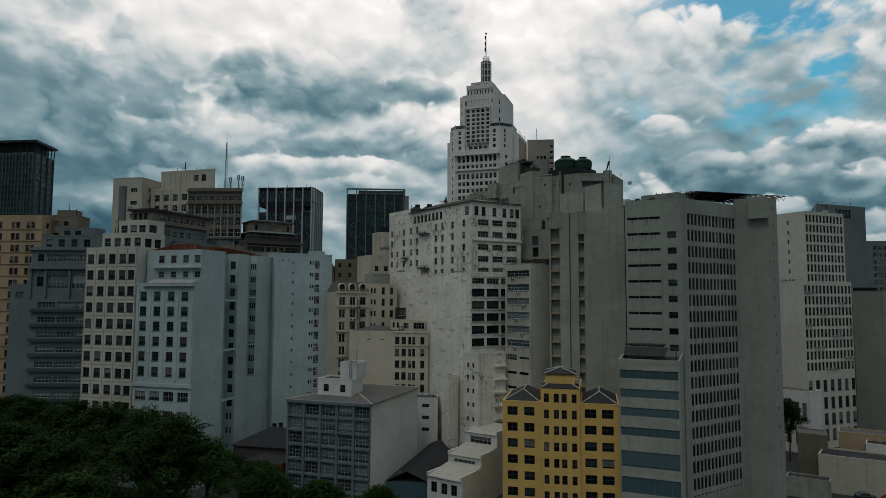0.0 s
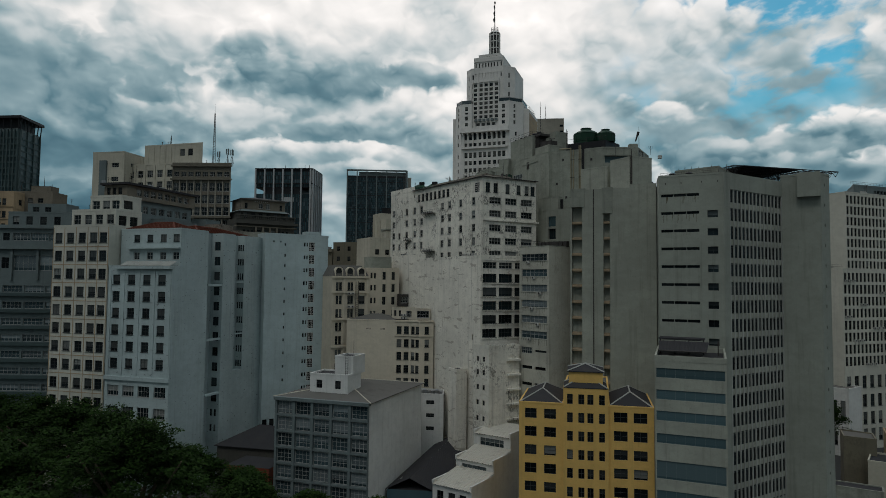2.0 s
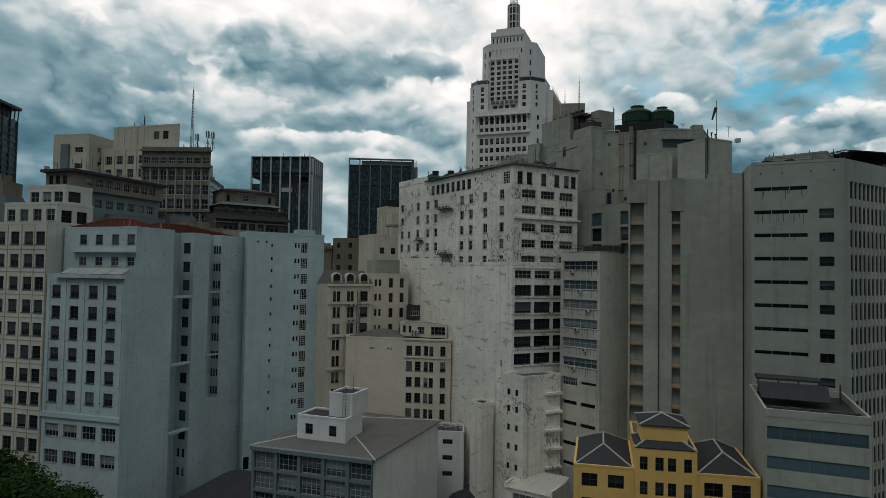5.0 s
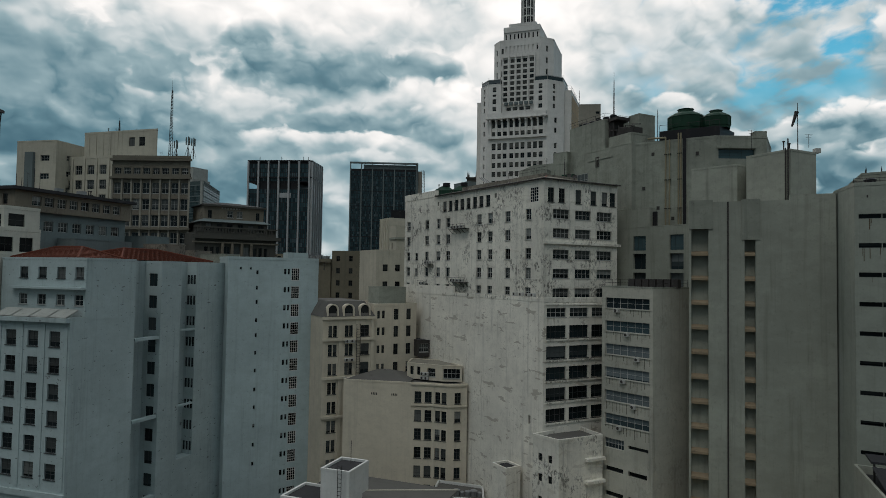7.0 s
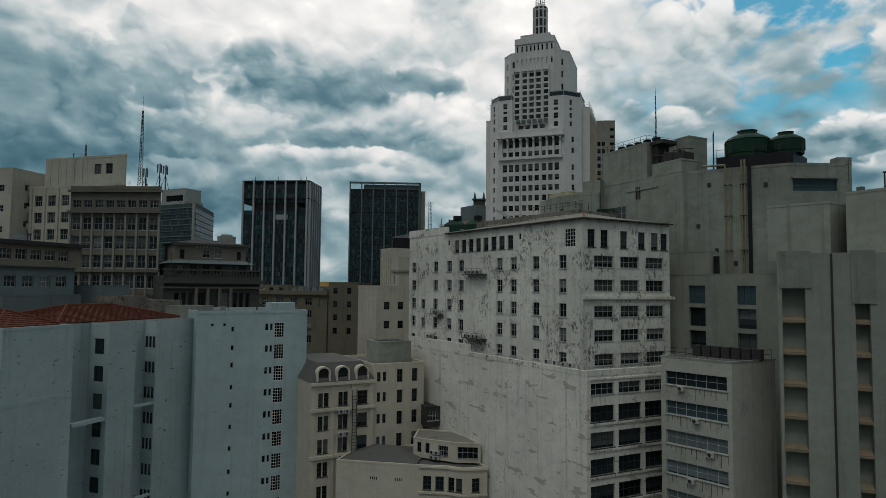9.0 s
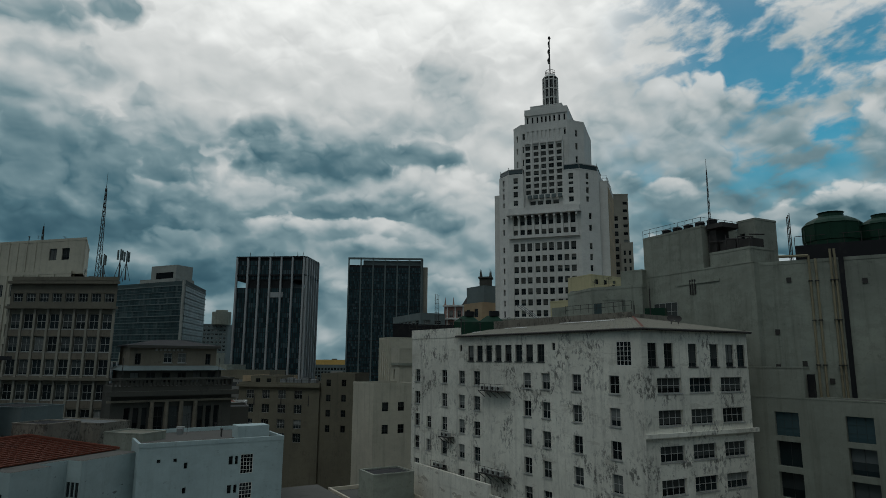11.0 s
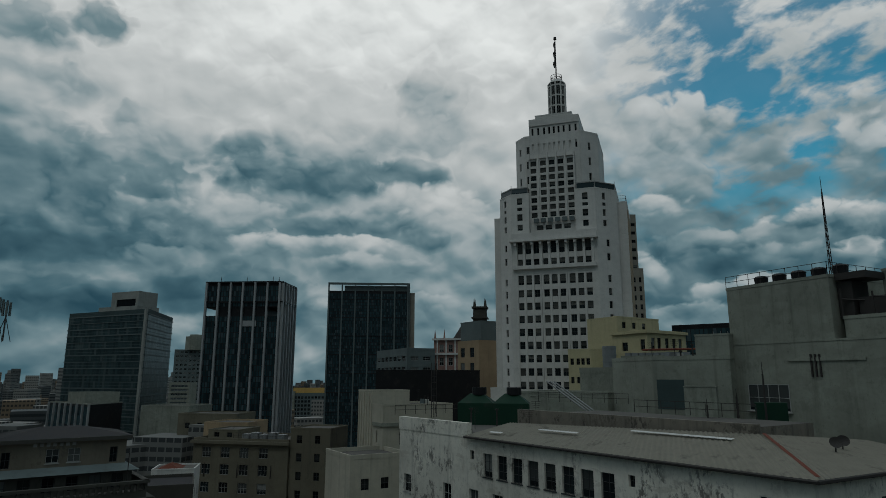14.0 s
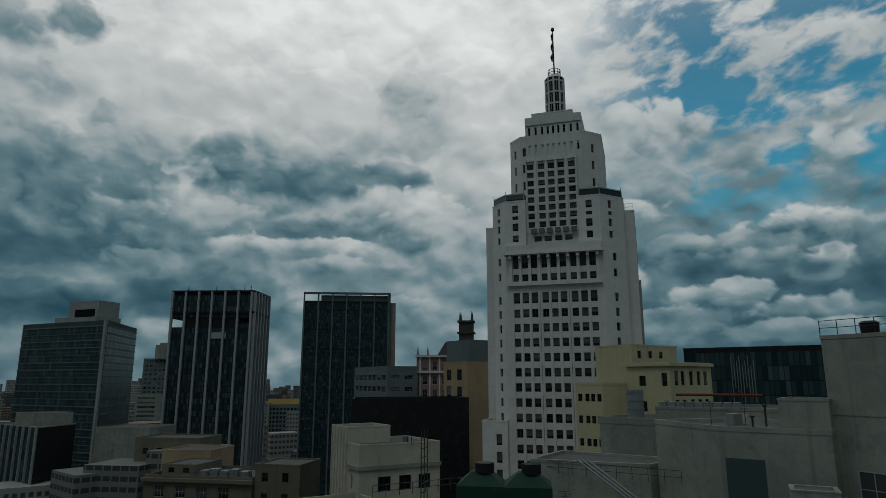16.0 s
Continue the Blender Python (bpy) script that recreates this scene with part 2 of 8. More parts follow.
def plaster(name, base, dirt=(0.05, 0.05, 0.045), streak=0.35, mould=0.0, peel=0.0, rough=0.9, tone=0.18, chips=0.0, blotch=0.2, bare=(0.26, 0.23, 0.2)):
    """Painted or rendered wall: broad tone, rain streaks, mould blotches, peeled patches, chips."""
    m, N, b = principled(name)
    p = N.add("ShaderNodeNewGeometry").outputs["Position"]
    broad = N.noise(p, 0.09, 4, 0.6)
    grain = N.noise(p, 3.5, 5, 0.65)
    runs = N.noise(N.vmath("MULTIPLY", p, (1.1, 1.1, 0.05)), 1.0, 6, 0.65)
    runs2 = N.noise(N.vmath("MULTIPLY", p, (3.0, 3.0, 0.16)), 1.0, 4, 0.6)
    col = N.mix(N.step(broad, 0.3, 0.7), shade(base, 1 - tone), shade(base, 1 + tone * 0.5))
    col = N.mix(N.math("MULTIPLY", N.step(grain, 0.35, 0.75), 0.16), col, shade(base, 0.6))
    # damp and repainted patches of middle size, and a little dirt in the grain
    patch = N.noise(N.vmath("MULTIPLY", p, (0.5, 0.5, 0.8)), 1.0, 7, 0.62)
    col = N.mix(N.math("MULTIPLY", N.step(patch, 0.46, 0.6), blotch), col, shade(base, 0.68))
    col = N.mix(N.math("MULTIPLY", N.step(patch, 0.44, 0.33), blotch * 0.6), col, shade(base, 1.22))
    speck = N.noise(p, 1.7, 8, 0.75)
    col = N.mix(N.math("MULTIPLY", N.step(speck, 0.56, 0.68), blotch * 0.8), col, dirt)
    k = N.math("MULTIPLY", N.step(runs, 0.5, 0.78), streak)
    col = N.mix(k, col, dirt)
    k = N.math("MULTIPLY", N.step(runs2, 0.58, 0.8), streak * 0.6)
    col = N.mix(k, col, dirt)
    if peel:
        # long flakes, some lying and some hanging, with small chips round them
        f = N.noise(N.vmath("MULTIPLY", p, (0.3, 0.3, 1.0)), 1.0, 8, 0.6, 0.2)
        f2 = N.noise(N.vmath("MULTIPLY", p, (2.6, 2.6, 0.34)), 1.0, 5, 0.55)
        f3 = N.noise(p, 2.2, 6, 0.65)
        where = N.step(N.noise(p, 0.12, 3), 0.42, 0.6)
        k = N.math("MULTIPLY", N.step(f, 0.60, 0.615), peel)
        col = N.mix(k, col, bare)
        k = N.math("MULTIPLY", N.math("MULTIPLY", N.step(f2, 0.625, 0.64), where), peel)
        col = N.mix(k, col, shade(bare, 1.2))
        k = N.math("MULTIPLY", N.math("MULTIPLY", N.step(f3, 0.60, 0.62), where), peel * 0.8)
        col = N.mix(k, col, shade(bare, 0.9))
    if mould:
        f = N.noise(p, 0.5, 9, 0.72, 0.3)
        f2 = N.noise(N.vmath("MULTIPLY", p, (1, 1, 0.5)), 3.0, 7, 0.7)
        gather = N.step(N.noise(p, 0.2, 4, 0.55), 0.44, 0.58)
        k = N.math("MULTIPLY", N.math("MULTIPLY", N.step(f, 0.45, 0.56), N.step(f2, 0.46, 0.56)), N.math("MULTIPLY_ADD", gather, mould * 0.85, mould * 0.15))
        col = N.mix(k, col, shade(dirt, 0.7))
    if chips:
        # scattered small spalls and nail holes
        f = N.noise(N.vmath("MULTIPLY", p, (1.0, 1.0, 2.0)), 1.15, 3, 0.6)
        col = N.mix(N.math("MULTIPLY", N.step(f, 0.665, 0.68), chips), col, bare)
        f = N.noise(N.vmath("ADD", p, (31.0, 7.0, 3.0)), 0.22, 5, 0.6)
        col = N.mix(N.math("MULTIPLY", N.step(f, 0.62, 0.66), chips * 0.35), col, shade(base, 0.78))
    N.put(col, b.inputs["Base Color"])
    b.inputs["Roughness"].default_value = rough
    bump = N.add("ShaderNodeBump")
    bump.inputs["Strength"].default_value, bump.inputs["Distance"].default_value = 0.35, 0.03
    N.put(grain, bump.inputs["Height"])
    N.link(bump.outputs[0], b.inputs["Normal"])
    return m


def glass(name, dark=(0.006, 0.008, 0.009), pale=(0.35, 0.36, 0.34), share=0.14, rough=0.12, tint=(0.016, 0.024, 0.027), island=False, gloss=0.25):
    """Window panes seen from outside: dark rooms, some with blinds drawn."""
    m, N, b = principled(name)
    if island:
        rnd = N.add("ShaderNodeNewGeometry").outputs["Random Per Island"]
    else:
        rnd = N.add("ShaderNodeObjectInfo").outputs["Random"]
    p = N.add("ShaderNodeNewGeometry").outputs["Position"]
    again = N.math("FRACT", N.math("MULTIPLY", rnd, 17.31))
    col = N.mix(again, dark, tint)
    k = N.math("MULTIPLY", N.math("LESS_THAN", rnd, share), N.math("ADD", 0.3, N.math("MULTIPLY", again, 0.4)))
    if not island:
        # blinds drawn down to different heights
        sep = N.add("ShaderNodeSeparateXYZ")
        N.put(N.add("ShaderNodeTexCoord").outputs["Generated"], sep.inputs[0])
        drop = N.math("FRACT", N.math("MULTIPLY", rnd, 91.7))
        half = N.math("MULTIPLY", N.math("GREATER_THAN", sep.outputs[2], N.math("MULTIPLY_ADD", drop, 0.75, 0.1)), N.math("LESS_THAN", drop, 0.55))
        k = N.math("MAXIMUM", N.math("MULTIPLY", k, N.math("GREATER_THAN", sep.outputs[2], N.math("MULTIPLY", again, 0.5))), N.math("MULTIPLY", half, 0.22 * min(1.0, share * 5)))
    col = N.mix(k, col, pale)
    N.put(col, b.inputs["Base Color"])
    b.inputs["Roughness"].default_value = rough
    b.inputs["Specular IOR Level"].default_value = gloss
    bump = N.add("ShaderNodeBump")
    bump.inputs["Strength"].default_value, bump.inputs["Distance"].default_value = 0.12, 0.02
    N.put(N.noise(p, 0.9, 2), bump.inputs["Height"])
    N.link(bump.outputs[0], b.inputs["Normal"])
    return m


def sheet(name, base, rough=0.6, metal=0.0, stain=(0.05, 0.045, 0.04), amount=0.5, scale=0.5, var=0.25):
    """Roofing, metal and small things: patches, grain and stains."""
    m, N, b = principled(name)
    p = N.add("ShaderNodeNewGeometry").outputs["Position"]
    rnd = N.add("ShaderNodeObjectInfo").outputs["Random"]
    a = N.noise(p, scale, 6, 0.65)
    g = N.noise(p, scale * 12, 4, 0.6)
    col = N.mix(a, shade(base, 1 - var), shade(base, 1 + var))
    col = N.mix(N.math("MULTIPLY", N.step(g, 0.5, 0.8), 0.3), col, shade(base, 0.55))
    col = N.mix(N.math("MULTIPLY", N.step(a, 0.52, 0.72), amount), col, stain)
    col = N.mix(N.math("MULTIPLY", rnd, 0.2), col, shade(base, 0.6))
    N.put(col, b.inputs["Base Color"])
    b.inputs["Roughness"].default_value, b.inputs["Metallic"].default_value = rough, metal
    b.inputs["Specular IOR Level"].default_value = 0.5 if metal else 0.2
    bump = N.add("ShaderNodeBump")
    bump.inputs["Strength"].default_value, bump.inputs["Distance"].default_value = 0.3, 0.03
    N.put(g, bump.inputs["Height"])
    N.link(bump.outputs[0], b.inputs["Normal"])
    return m


def far_walls(name):
    """Walls of far blocks: many pale colours, with rows of dark windows."""
    m, N, b = principled(name)
    geo = N.add("ShaderNodeNewGeometry")
    rnd = geo.outputs["Random Per Island"]
    again = N.math("FRACT", N.math("MULTIPLY", rnd, 37.7))
    col = N.mix(again, (0.08, 0.09, 0.092), (0.34, 0.33, 0.30))
    col = N.mix(N.math("GREATER_THAN", rnd, 0.8), col, (0.24, 0.18, 0.12))
    sep = N.add("ShaderNodeSeparateXYZ")
    N.put(geo.outputs["Position"], sep.inputs[0])
    nor = N.add("ShaderNodeSeparateXYZ")
    N.put(geo.outputs["Normal"], nor.inputs[0])
    along = N.math("SUBTRACT", N.math("MULTIPLY", sep.outputs[0], nor.outputs[1]), N.math("MULTIPLY", sep.outputs[1], nor.outputs[0]))
    floors = N.math("GREATER_THAN", N.math("FRACT", N.math("MULTIPLY", sep.outputs[2], 0.3)), 0.52)
    bays = N.math("GREATER_THAN", N.math("FRACT", N.math("MULTIPLY", along, N.math("MULTIPLY_ADD", again, 0.2, 0.24))), N.math("MULTIPLY", again, 0.45))
    side = N.math("LESS_THAN", N.math("ABSOLUTE", nor.outputs[2]), 0.5)
    col = N.mix(N.math("MULTIPLY", N.math("MULTIPLY", N.math("MULTIPLY", floors, bays), side), 0.85), col, (0.02, 0.026, 0.03))
    N.put(col, b.inputs["Base Color"])
    b.inputs["Roughness"].default_value = 0.9
    return m


def leaves(name, base, light):
    m, N, b = principled(name)
    rnd = N.add("ShaderNodeNewGeometry").outputs["Random Per Island"]
    p = N.add("ShaderNodeNewGeometry").outputs["Position"]
    col = N.mix(rnd, shade(base, 0.55), light)
    col = N.mix(N.step(N.noise(p, 0.25, 3), 0.4, 0.7), col, shade(light, 0.8))
    N.put(col, b.inputs["Base Color"])
    b.inputs["Roughness"].default_value = 0.85
    b.inputs["Specular IOR Level"].default_value = 0.1
    return m


MAT = dict(
    blue=plaster("pale_blue_render", (0.43, 0.51, 0.51), streak=0.25, tone=0.12, chips=0.8, bare=(0.16, 0.17, 0.17)),
    blue2=plaster("grey_blue_render", (0.41, 0.485, 0.485), streak=0.3, tone=0.16, chips=0.9, bare=(0.14, 0.15, 0.15)),
    blue3=plaster("smooth_blue_render", (0.43, 0.52, 0.525), streak=0.2, tone=0.12, chips=0.3, bare=(0.2, 0.22, 0.22)),
    cream=plaster("cream_render", (0.50, 0.47, 0.38), streak=0.3, tone=0.14),
    creamy=plaster("cream_painted_wall", (0.60, 0.54, 0.43), streak=0.2, tone=0.1),
    tile=plaster("cream_panel_wall", (0.56, 0.55, 0.475), streak=0.22, tone=0.1),
    dirty=plaster("mouldy_white_render", (0.78, 0.75, 0.66), dirt=(0.095, 0.09, 0.077), streak=0.45, mould=0.8, peel=0.35, tone=0.2, bare=(0.42, 0.38, 0.31)),
    flaky=plaster("flaking_white_render", (0.80, 0.765, 0.675), dirt=(0.1, 0.095, 0.08), streak=0.4, mould=0.12, peel=0.7, tone=0.14, bare=(0.37, 0.33, 0.27)),
    office=plaster("grey_band_wall", (0.36, 0.36, 0.33), streak=0.5, mould=0.3),
    ivory=plaster("ivory_band_wall", (0.46, 0.45, 0.38), streak=0.45, mould=0.2),
    grey=plaster("grey_green_concrete", (0.29, 0.308, 0.262), dirt=(0.06, 0.06, 0.048), streak=0.35, tone=0.14, blotch=0.22),
    grey3=plaster("pale_green_concrete", (0.33, 0.342, 0.287), dirt=(0.08, 0.08, 0.063), streak=0.42, tone=0.18, blotch=0.28),
    umber=plaster("brown_stone_front", (0.17, 0.155, 0.118), streak=0.45, mould=0.2),
    grey2=plaster("weathered_concrete", (0.30, 0.314, 0.262), dirt=(0.06, 0.062, 0.049), streak=0.45, mould=0.2, tone=0.26, blotch=0.4),
    fin=plaster("pale_concrete_fin", (0.36, 0.37, 0.34), streak=0.35),
    tower=plaster("white_tower_render", (0.72, 0.70, 0.66), streak=0.12, tone=0.08),
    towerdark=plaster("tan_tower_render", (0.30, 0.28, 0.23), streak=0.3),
    yellow=plaster("ochre_painted_wall", (0.69, 0.44, 0.13), dirt=(0.2, 0.13, 0.05), streak=0.2, tone=0.08),
    straw=plaster("pale_yellow_wall", (0.56, 0.50, 0.30), streak=0.25, tone=0.1),
    tan=plaster("tan_render", (0.175, 0.158, 0.112), streak=0.4, mould=0.25),
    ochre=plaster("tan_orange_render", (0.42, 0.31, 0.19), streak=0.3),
    soot=plaster("sooty_stone", (0.07, 0.068, 0.057), streak=0.5, mould=0.5),
    stone=plaster("brown_stone", (0.19, 0.165, 0.125), streak=0.4, mould=0.4),
    frame_grey=plaster("grey_facade_frame", (0.145, 0.18, 0.18), streak=0.3),
    white=plaster("white_render", (0.66, 0.66, 0.63), streak=0.25, tone=0.1),
    pink=plaster("red_brown_render", (0.33, 0.2, 0.17), streak=0.4),
    black=sheet("black_cladding", (0.018, 0.018, 0.02), 0.5),
    metal_white=sheet("aluminium_column", (0.42, 0.43, 0.43), 0.5, 0.2),
    roof=sheet("bitumen_roof", (0.13, 0.125, 0.115), 0.95, scale=0.25),
    zinc=sheet("pale_sheet_roof", (0.52, 0.50, 0.44), 0.8, scale=0.5, amount=0.4),
    teal=plaster("teal_wall", (0.05, 0.1, 0.12), streak=0.4),
    dark_roof=sheet("dark_sheet_roof", (0.038, 0.038, 0.041), 0.85, scale=0.4),
    pale_roof=sheet("fibre_cement_roof", (0.235, 0.222, 0.182), 0.9, scale=0.7, amount=0.6, var=0.35),
    red_roof=sheet("clay_tile_roof", (0.13, 0.042, 0.026), 0.9, scale=0.6, amount=0.55, stain=(0.045, 0.03, 0.024)),
    glband=plaster("grey_glass_band", (0.055, 0.085, 0.086), streak=0.2),
    slot=glass("slot_window_glass", dark=(0.008, 0.01, 0.011), tint=(0.02, 0.026, 0.028), share=0.06, pale=(0.12, 0.13, 0.12), island=True, gloss=0.2),
    iron=sheet("rusty_iron", (0.05, 0.045, 0.042), 0.7, 0.3),
    galv=sheet("galvanised_steel", (0.3, 0.31, 0.31), 0.5, 0.5),
    green=sheet("green_painted_tank", (0.012, 0.045, 0.026), 0.6),
    green_pale=sheet("verdigris_base", (0.22, 0.30, 0.25), 0.7),
    pipe=sheet("ochre_pipe", (0.3, 0.26, 0.17), 0.6),
    acbox=sheet("air_conditioner_casing", (0.45, 0.45, 0.42), 0.6),
    redpaint=sheet("red_paint", (0.17, 0.045, 0.025), 0.6),
    ledge=sheet("ochre_stained_ledge", (0.3, 0.235, 0.155), 0.9),
    frame=sheet("window_frame_white", (0.42, 0.42, 0.4), 0.6),
    frame_d=sheet("window_frame_dark", (0.06, 0.065, 0.065), 0.5),
    asphalt=sheet("asphalt", (0.05, 0.05, 0.05), 0.95, scale=0.1),
    bark=sheet("bark", (0.09, 0.07, 0.05), 0.95, scale=2),
    leaf=leaves("leaves", (0.009, 0.022, 0.006), (0.024, 0.055, 0.009)),
    pane=glass("window_glass"),
    pane_dark=glass("dark_window_glass", share=0.06, dark=(0.004, 0.005, 0.006), tint=(0.012, 0.016, 0.018), gloss=0.15),
    pane_teal=glass("teal_louvre_glass", dark=(0.04, 0.07, 0.078), tint=(0.07, 0.12, 0.135), share=0.1, pale=(0.15, 0.2, 0.21)),
    pane_tower=glass("blind_window_glass", share=0.55, pale=(0.26, 0.25, 0.22), gloss=0.2),
    pane_half=glass("recessed_window_glass", share=0.12, dark=(0.005, 0.008, 0.009), tint=(0.02, 0.032, 0.036), pale=(0.2, 0.22, 0.22), gloss=0.2),
    stained=plaster("stained_parapet_render", (0.24, 0.215, 0.175), dirt=(0.05, 0.046, 0.04), streak=0.6, mould=0.7, tone=0.25, blotch=0.4),
    drip=sheet("rain_stain", (0.11, 0.105, 0.085), 0.95, scale=2.0),
    rust=sheet("rust_stain", (0.10, 0.075, 0.045), 0.95, scale=3.0),
    pane_blue=glass("blue_window_glass", dark=(0.015, 0.024, 0.028), tint=(0.05, 0.08, 0.09), pale=(0.36, 0.41, 0.42), share=0.42),
    curtain=glass("curtain_wall_glass", dark=(0.012, 0.026, 0.031), tint=(0.042, 0.082, 0.094), pale=(0.10, 0.135, 0.15), share=0.16, island=True, rough=0.25),
    curtain_pale=glass("pale_curtain_wall", dark=(0.018, 0.036, 0.04), tint=(0.045, 0.08, 0.085), pale=(0.11, 0.14, 0.14), share=0.2, island=True, rough=0.3),
    city=far_walls("far_city_wall"),
)

# ---------------------------------------------------------------- building blocks
BASE = {}


def thing(name, label, category, x, y, z=0.0, group="", kind=""):
    ob = tagged(new(name), label, category, group, kind)
    ob.location = (x, y, z)
    BASE[ob] = Vector((x, y, z))
    return ob


def part(name, bm, material, parent, label="", kind=""):
    """One mesh object under a thing or part; the bmesh holds places in the world."""
    base = BASE[parent]
    me = bpy.data.meshes.new(name)
    bm.to_mesh(me)
    bm.free()
    me.transform(Matrix.Translation(-base))
    for m in material if isinstance(material, (list, tuple)) else (material,):
        me.materials.append(MAT[m])
    ob = new(name, me)
    ob.parent = parent
    BASE[ob] = base
    if label or kind:
        tagged(ob, label, kind=kind)
    return ob


def quad(bm, *pts, mat=0):
    f = bm.faces.new([bm.verts.new(p) for p in pts])
    f.material_index = mat
    return f


class Wall:
    """A wall's own directions: u to the right along it, d outwards, v up (metres above the world's ground)."""

    def __init__(self, p, q):
        self.p, self.q = Vector((p[0], p[1], 0)), Vector((q[0], q[1], 0))
        self.len = (self.q - self.p).length
        self.u = (self.q - self.p).normalized()
        self.n = Vector((self.u.y, -self.u.x, 0))
        self.angle = math.atan2(self.u.y, self.u.x)

    def at(self, u, v, d=0.0):
        return self.p + self.u * u + self.n * d + Vector((0, 0, v))

    def box(self, bm, u0, u1, v0, v1, d0, d1, mat=0):
        c = [bm.verts.new(self.at(u, v, d)) for d in (d0, d1) for v in (v0, v1) for u in (u0, u1)]
        for a in ((4, 5, 7, 6), (1, 0, 2, 3), (0, 4, 6, 2), (5, 1, 3, 7), (6, 7, 3, 2), (0, 1, 5, 4)):
            f = bm.faces.new([c[i] for i in a])
            f.material_index = mat


# window styles: panes across, panes up, bar, recess, frame material, pane material, sill depth
STYLES = dict(
    plain=(2, 2, 0.06, 0.22, "frame_d", "pane_dark", 0.0),
    sash=(2, 2, 0.07, 0.2, "frame", "pane", 0.1),
    sashd=(2, 3, 0.06, 0.22, "frame_d", "pane", 0.12),
    tall=(2, 3, 0.06, 0.2, "frame_d", "pane", 0.08),
    grille=(4, 5, 0.06, 0.05, "tower", "pane_dark", 0.0),
    wide=(4, 2, 0.07, 0.25, "frame", "pane", 0.06),
    band=(6, 2, 0.06, 0.25, "frame", "pane_blue", 0.0),
    slit=(1, 1, 0.05, 0.35, "frame_d", "pane_dark", 0.0),
    grid=(4, 3, 0.07, 0.2, "frame", "pane_blue", 0.0),
    hole=(1, 1, 0.04, 0.3, "frame_d", "pane_dark", 0.0),
    tower=(2, 2, 0.08, 0.3, "frame_d", "pane_tower", 0.0),
    louvre=(3, 3, 0.05, 0.3, "glband", "pane_teal", 0.0),
    flush=(2, 1, 0.05, 0.12, "frame_d", "pane_half", 0.0),
    dark_wide=(4, 2, 0.05, 0.3, "frame_d", "pane_half", 0.05),
    teal_band=(7, 1, 0.05, 0.12, "frame_grey", "pane_teal", 0.0),
    slot=(2, 1, 0.05, 0.5, "frame_d", "pane_half", 0.0),
    office=(3, 2, 0.07, 0.25, "frame", "pane", 0.0),
    ribbon=(5, 2, 0.07, 0.3, "frame", "pane_blue", 0.0),
)
CACHE = {}


def window_meshes(w, h, style):
    key = (round(w, 2), round(h, 2), style)
    if key not in CACHE:
        nx, ny, bar, deep, fm, pm, sill = STYLES[style]
        flat = Wall((0, 0), (1, 0))
        bm = bmesh.new()
        xs, zs = lattice(w, nx, bar), lattice(h, ny, bar)
        seen = {}

        def vert(i, k, y):
            if (i, k, y) not in seen:
                seen[i, k, y] = bm.verts.new((xs[i] - w / 2, y, zs[k]))
            return seen[i, k, y]

        def solid(i, k):
            return 0 <= i < len(xs) - 1 and 0 <= k < len(zs) - 1 and not (i % 2 and k % 2)

        for i in range(len(xs) - 1):
            for k in range(len(zs) - 1):
                if not solid(i, k):
                    continue
                bm.faces.new((vert(i, k, -0.02), vert(i + 1, k, -0.02), vert(i + 1, k + 1, -0.02), vert(i, k + 1, -0.02)))
                for (a, c), (d, e), (m, n) in (((i, k), (i + 1, k), (i, k - 1)), ((i + 1, k), (i + 1, k + 1), (i + 1, k)), ((i + 1, k + 1), (i, k + 1), (i, k + 1)), ((i, k + 1), (i, k), (i - 1, k))):
                    if not solid(m, n):
                        bm.faces.new((vert(d, e, -0.02), vert(a, c, -0.02), vert(a, c, 0.06), vert(d, e, 0.06)))
        f = bpy.data.meshes.new("window")
        bm.to_mesh(f)
        bm.free()
        f.materials.append(MAT[fm])
        bm = bmesh.new()
        flat.box(bm, -w / 2 + 0.01, w / 2 - 0.01, 0.01, h - 0.01, -0.04, -0.02)
        g = bpy.data.meshes.new("pane")
        bm.to_mesh(g)
        bm.free()
        g.materials.append(MAT[pm])
        s = None
        if sill:
            bm = bmesh.new()
            flat.box(bm, -w / 2 - 0.1, w / 2 + 0.1, -0.1, 0.0, -0.06, deep + sill)
            s = bpy.data.meshes.new("sill")
            bm.to_mesh(s)
            bm.free()
            s.materials.append(MAT[fm])
        CACHE[key] = f, g, s
    return CACHE[key]


def lattice(size, n, bar):
    """The cuts of a frame with n openings across: bar, gap, bar, gap, bar."""
    out = []
    for i in range(n + 1):
        x = size * i / n
        k = bar if i in (0, n) else bar * 0.7
        a = 0.0 if i == 0 else (size - k if i == n else x - k / 2)
        out += [a, a + k]
    return out


def put_window(parent, wall, u, v, w, h, style, d=None):
    f, g, s = window_meshes(w, h, style)
    ob = new("window", f)
    ob.parent = parent
    ob.location = wall.at(u, v, -STYLES[style][3] if d is None else d) - BASE[parent]
    ob.rotation_euler = (0, 0, wall.angle)
    pane = new("pane", g)
    pane.parent = ob
    if s:
        new("sill", s).parent = ob
    BASE[ob] = BASE[parent]
    return ob


def openings(us, vs, w, h, style):
    """Openings of one size, by the middles of columns and rows."""
    return [(u - w / 2, u + w / 2, v - h / 2, v + h / 2, style) for v in vs for u in us]


def steps(a, b, n):
    return [a + (b - a) * i / (n - 1) for i in range(n)] if n > 1 else [a]


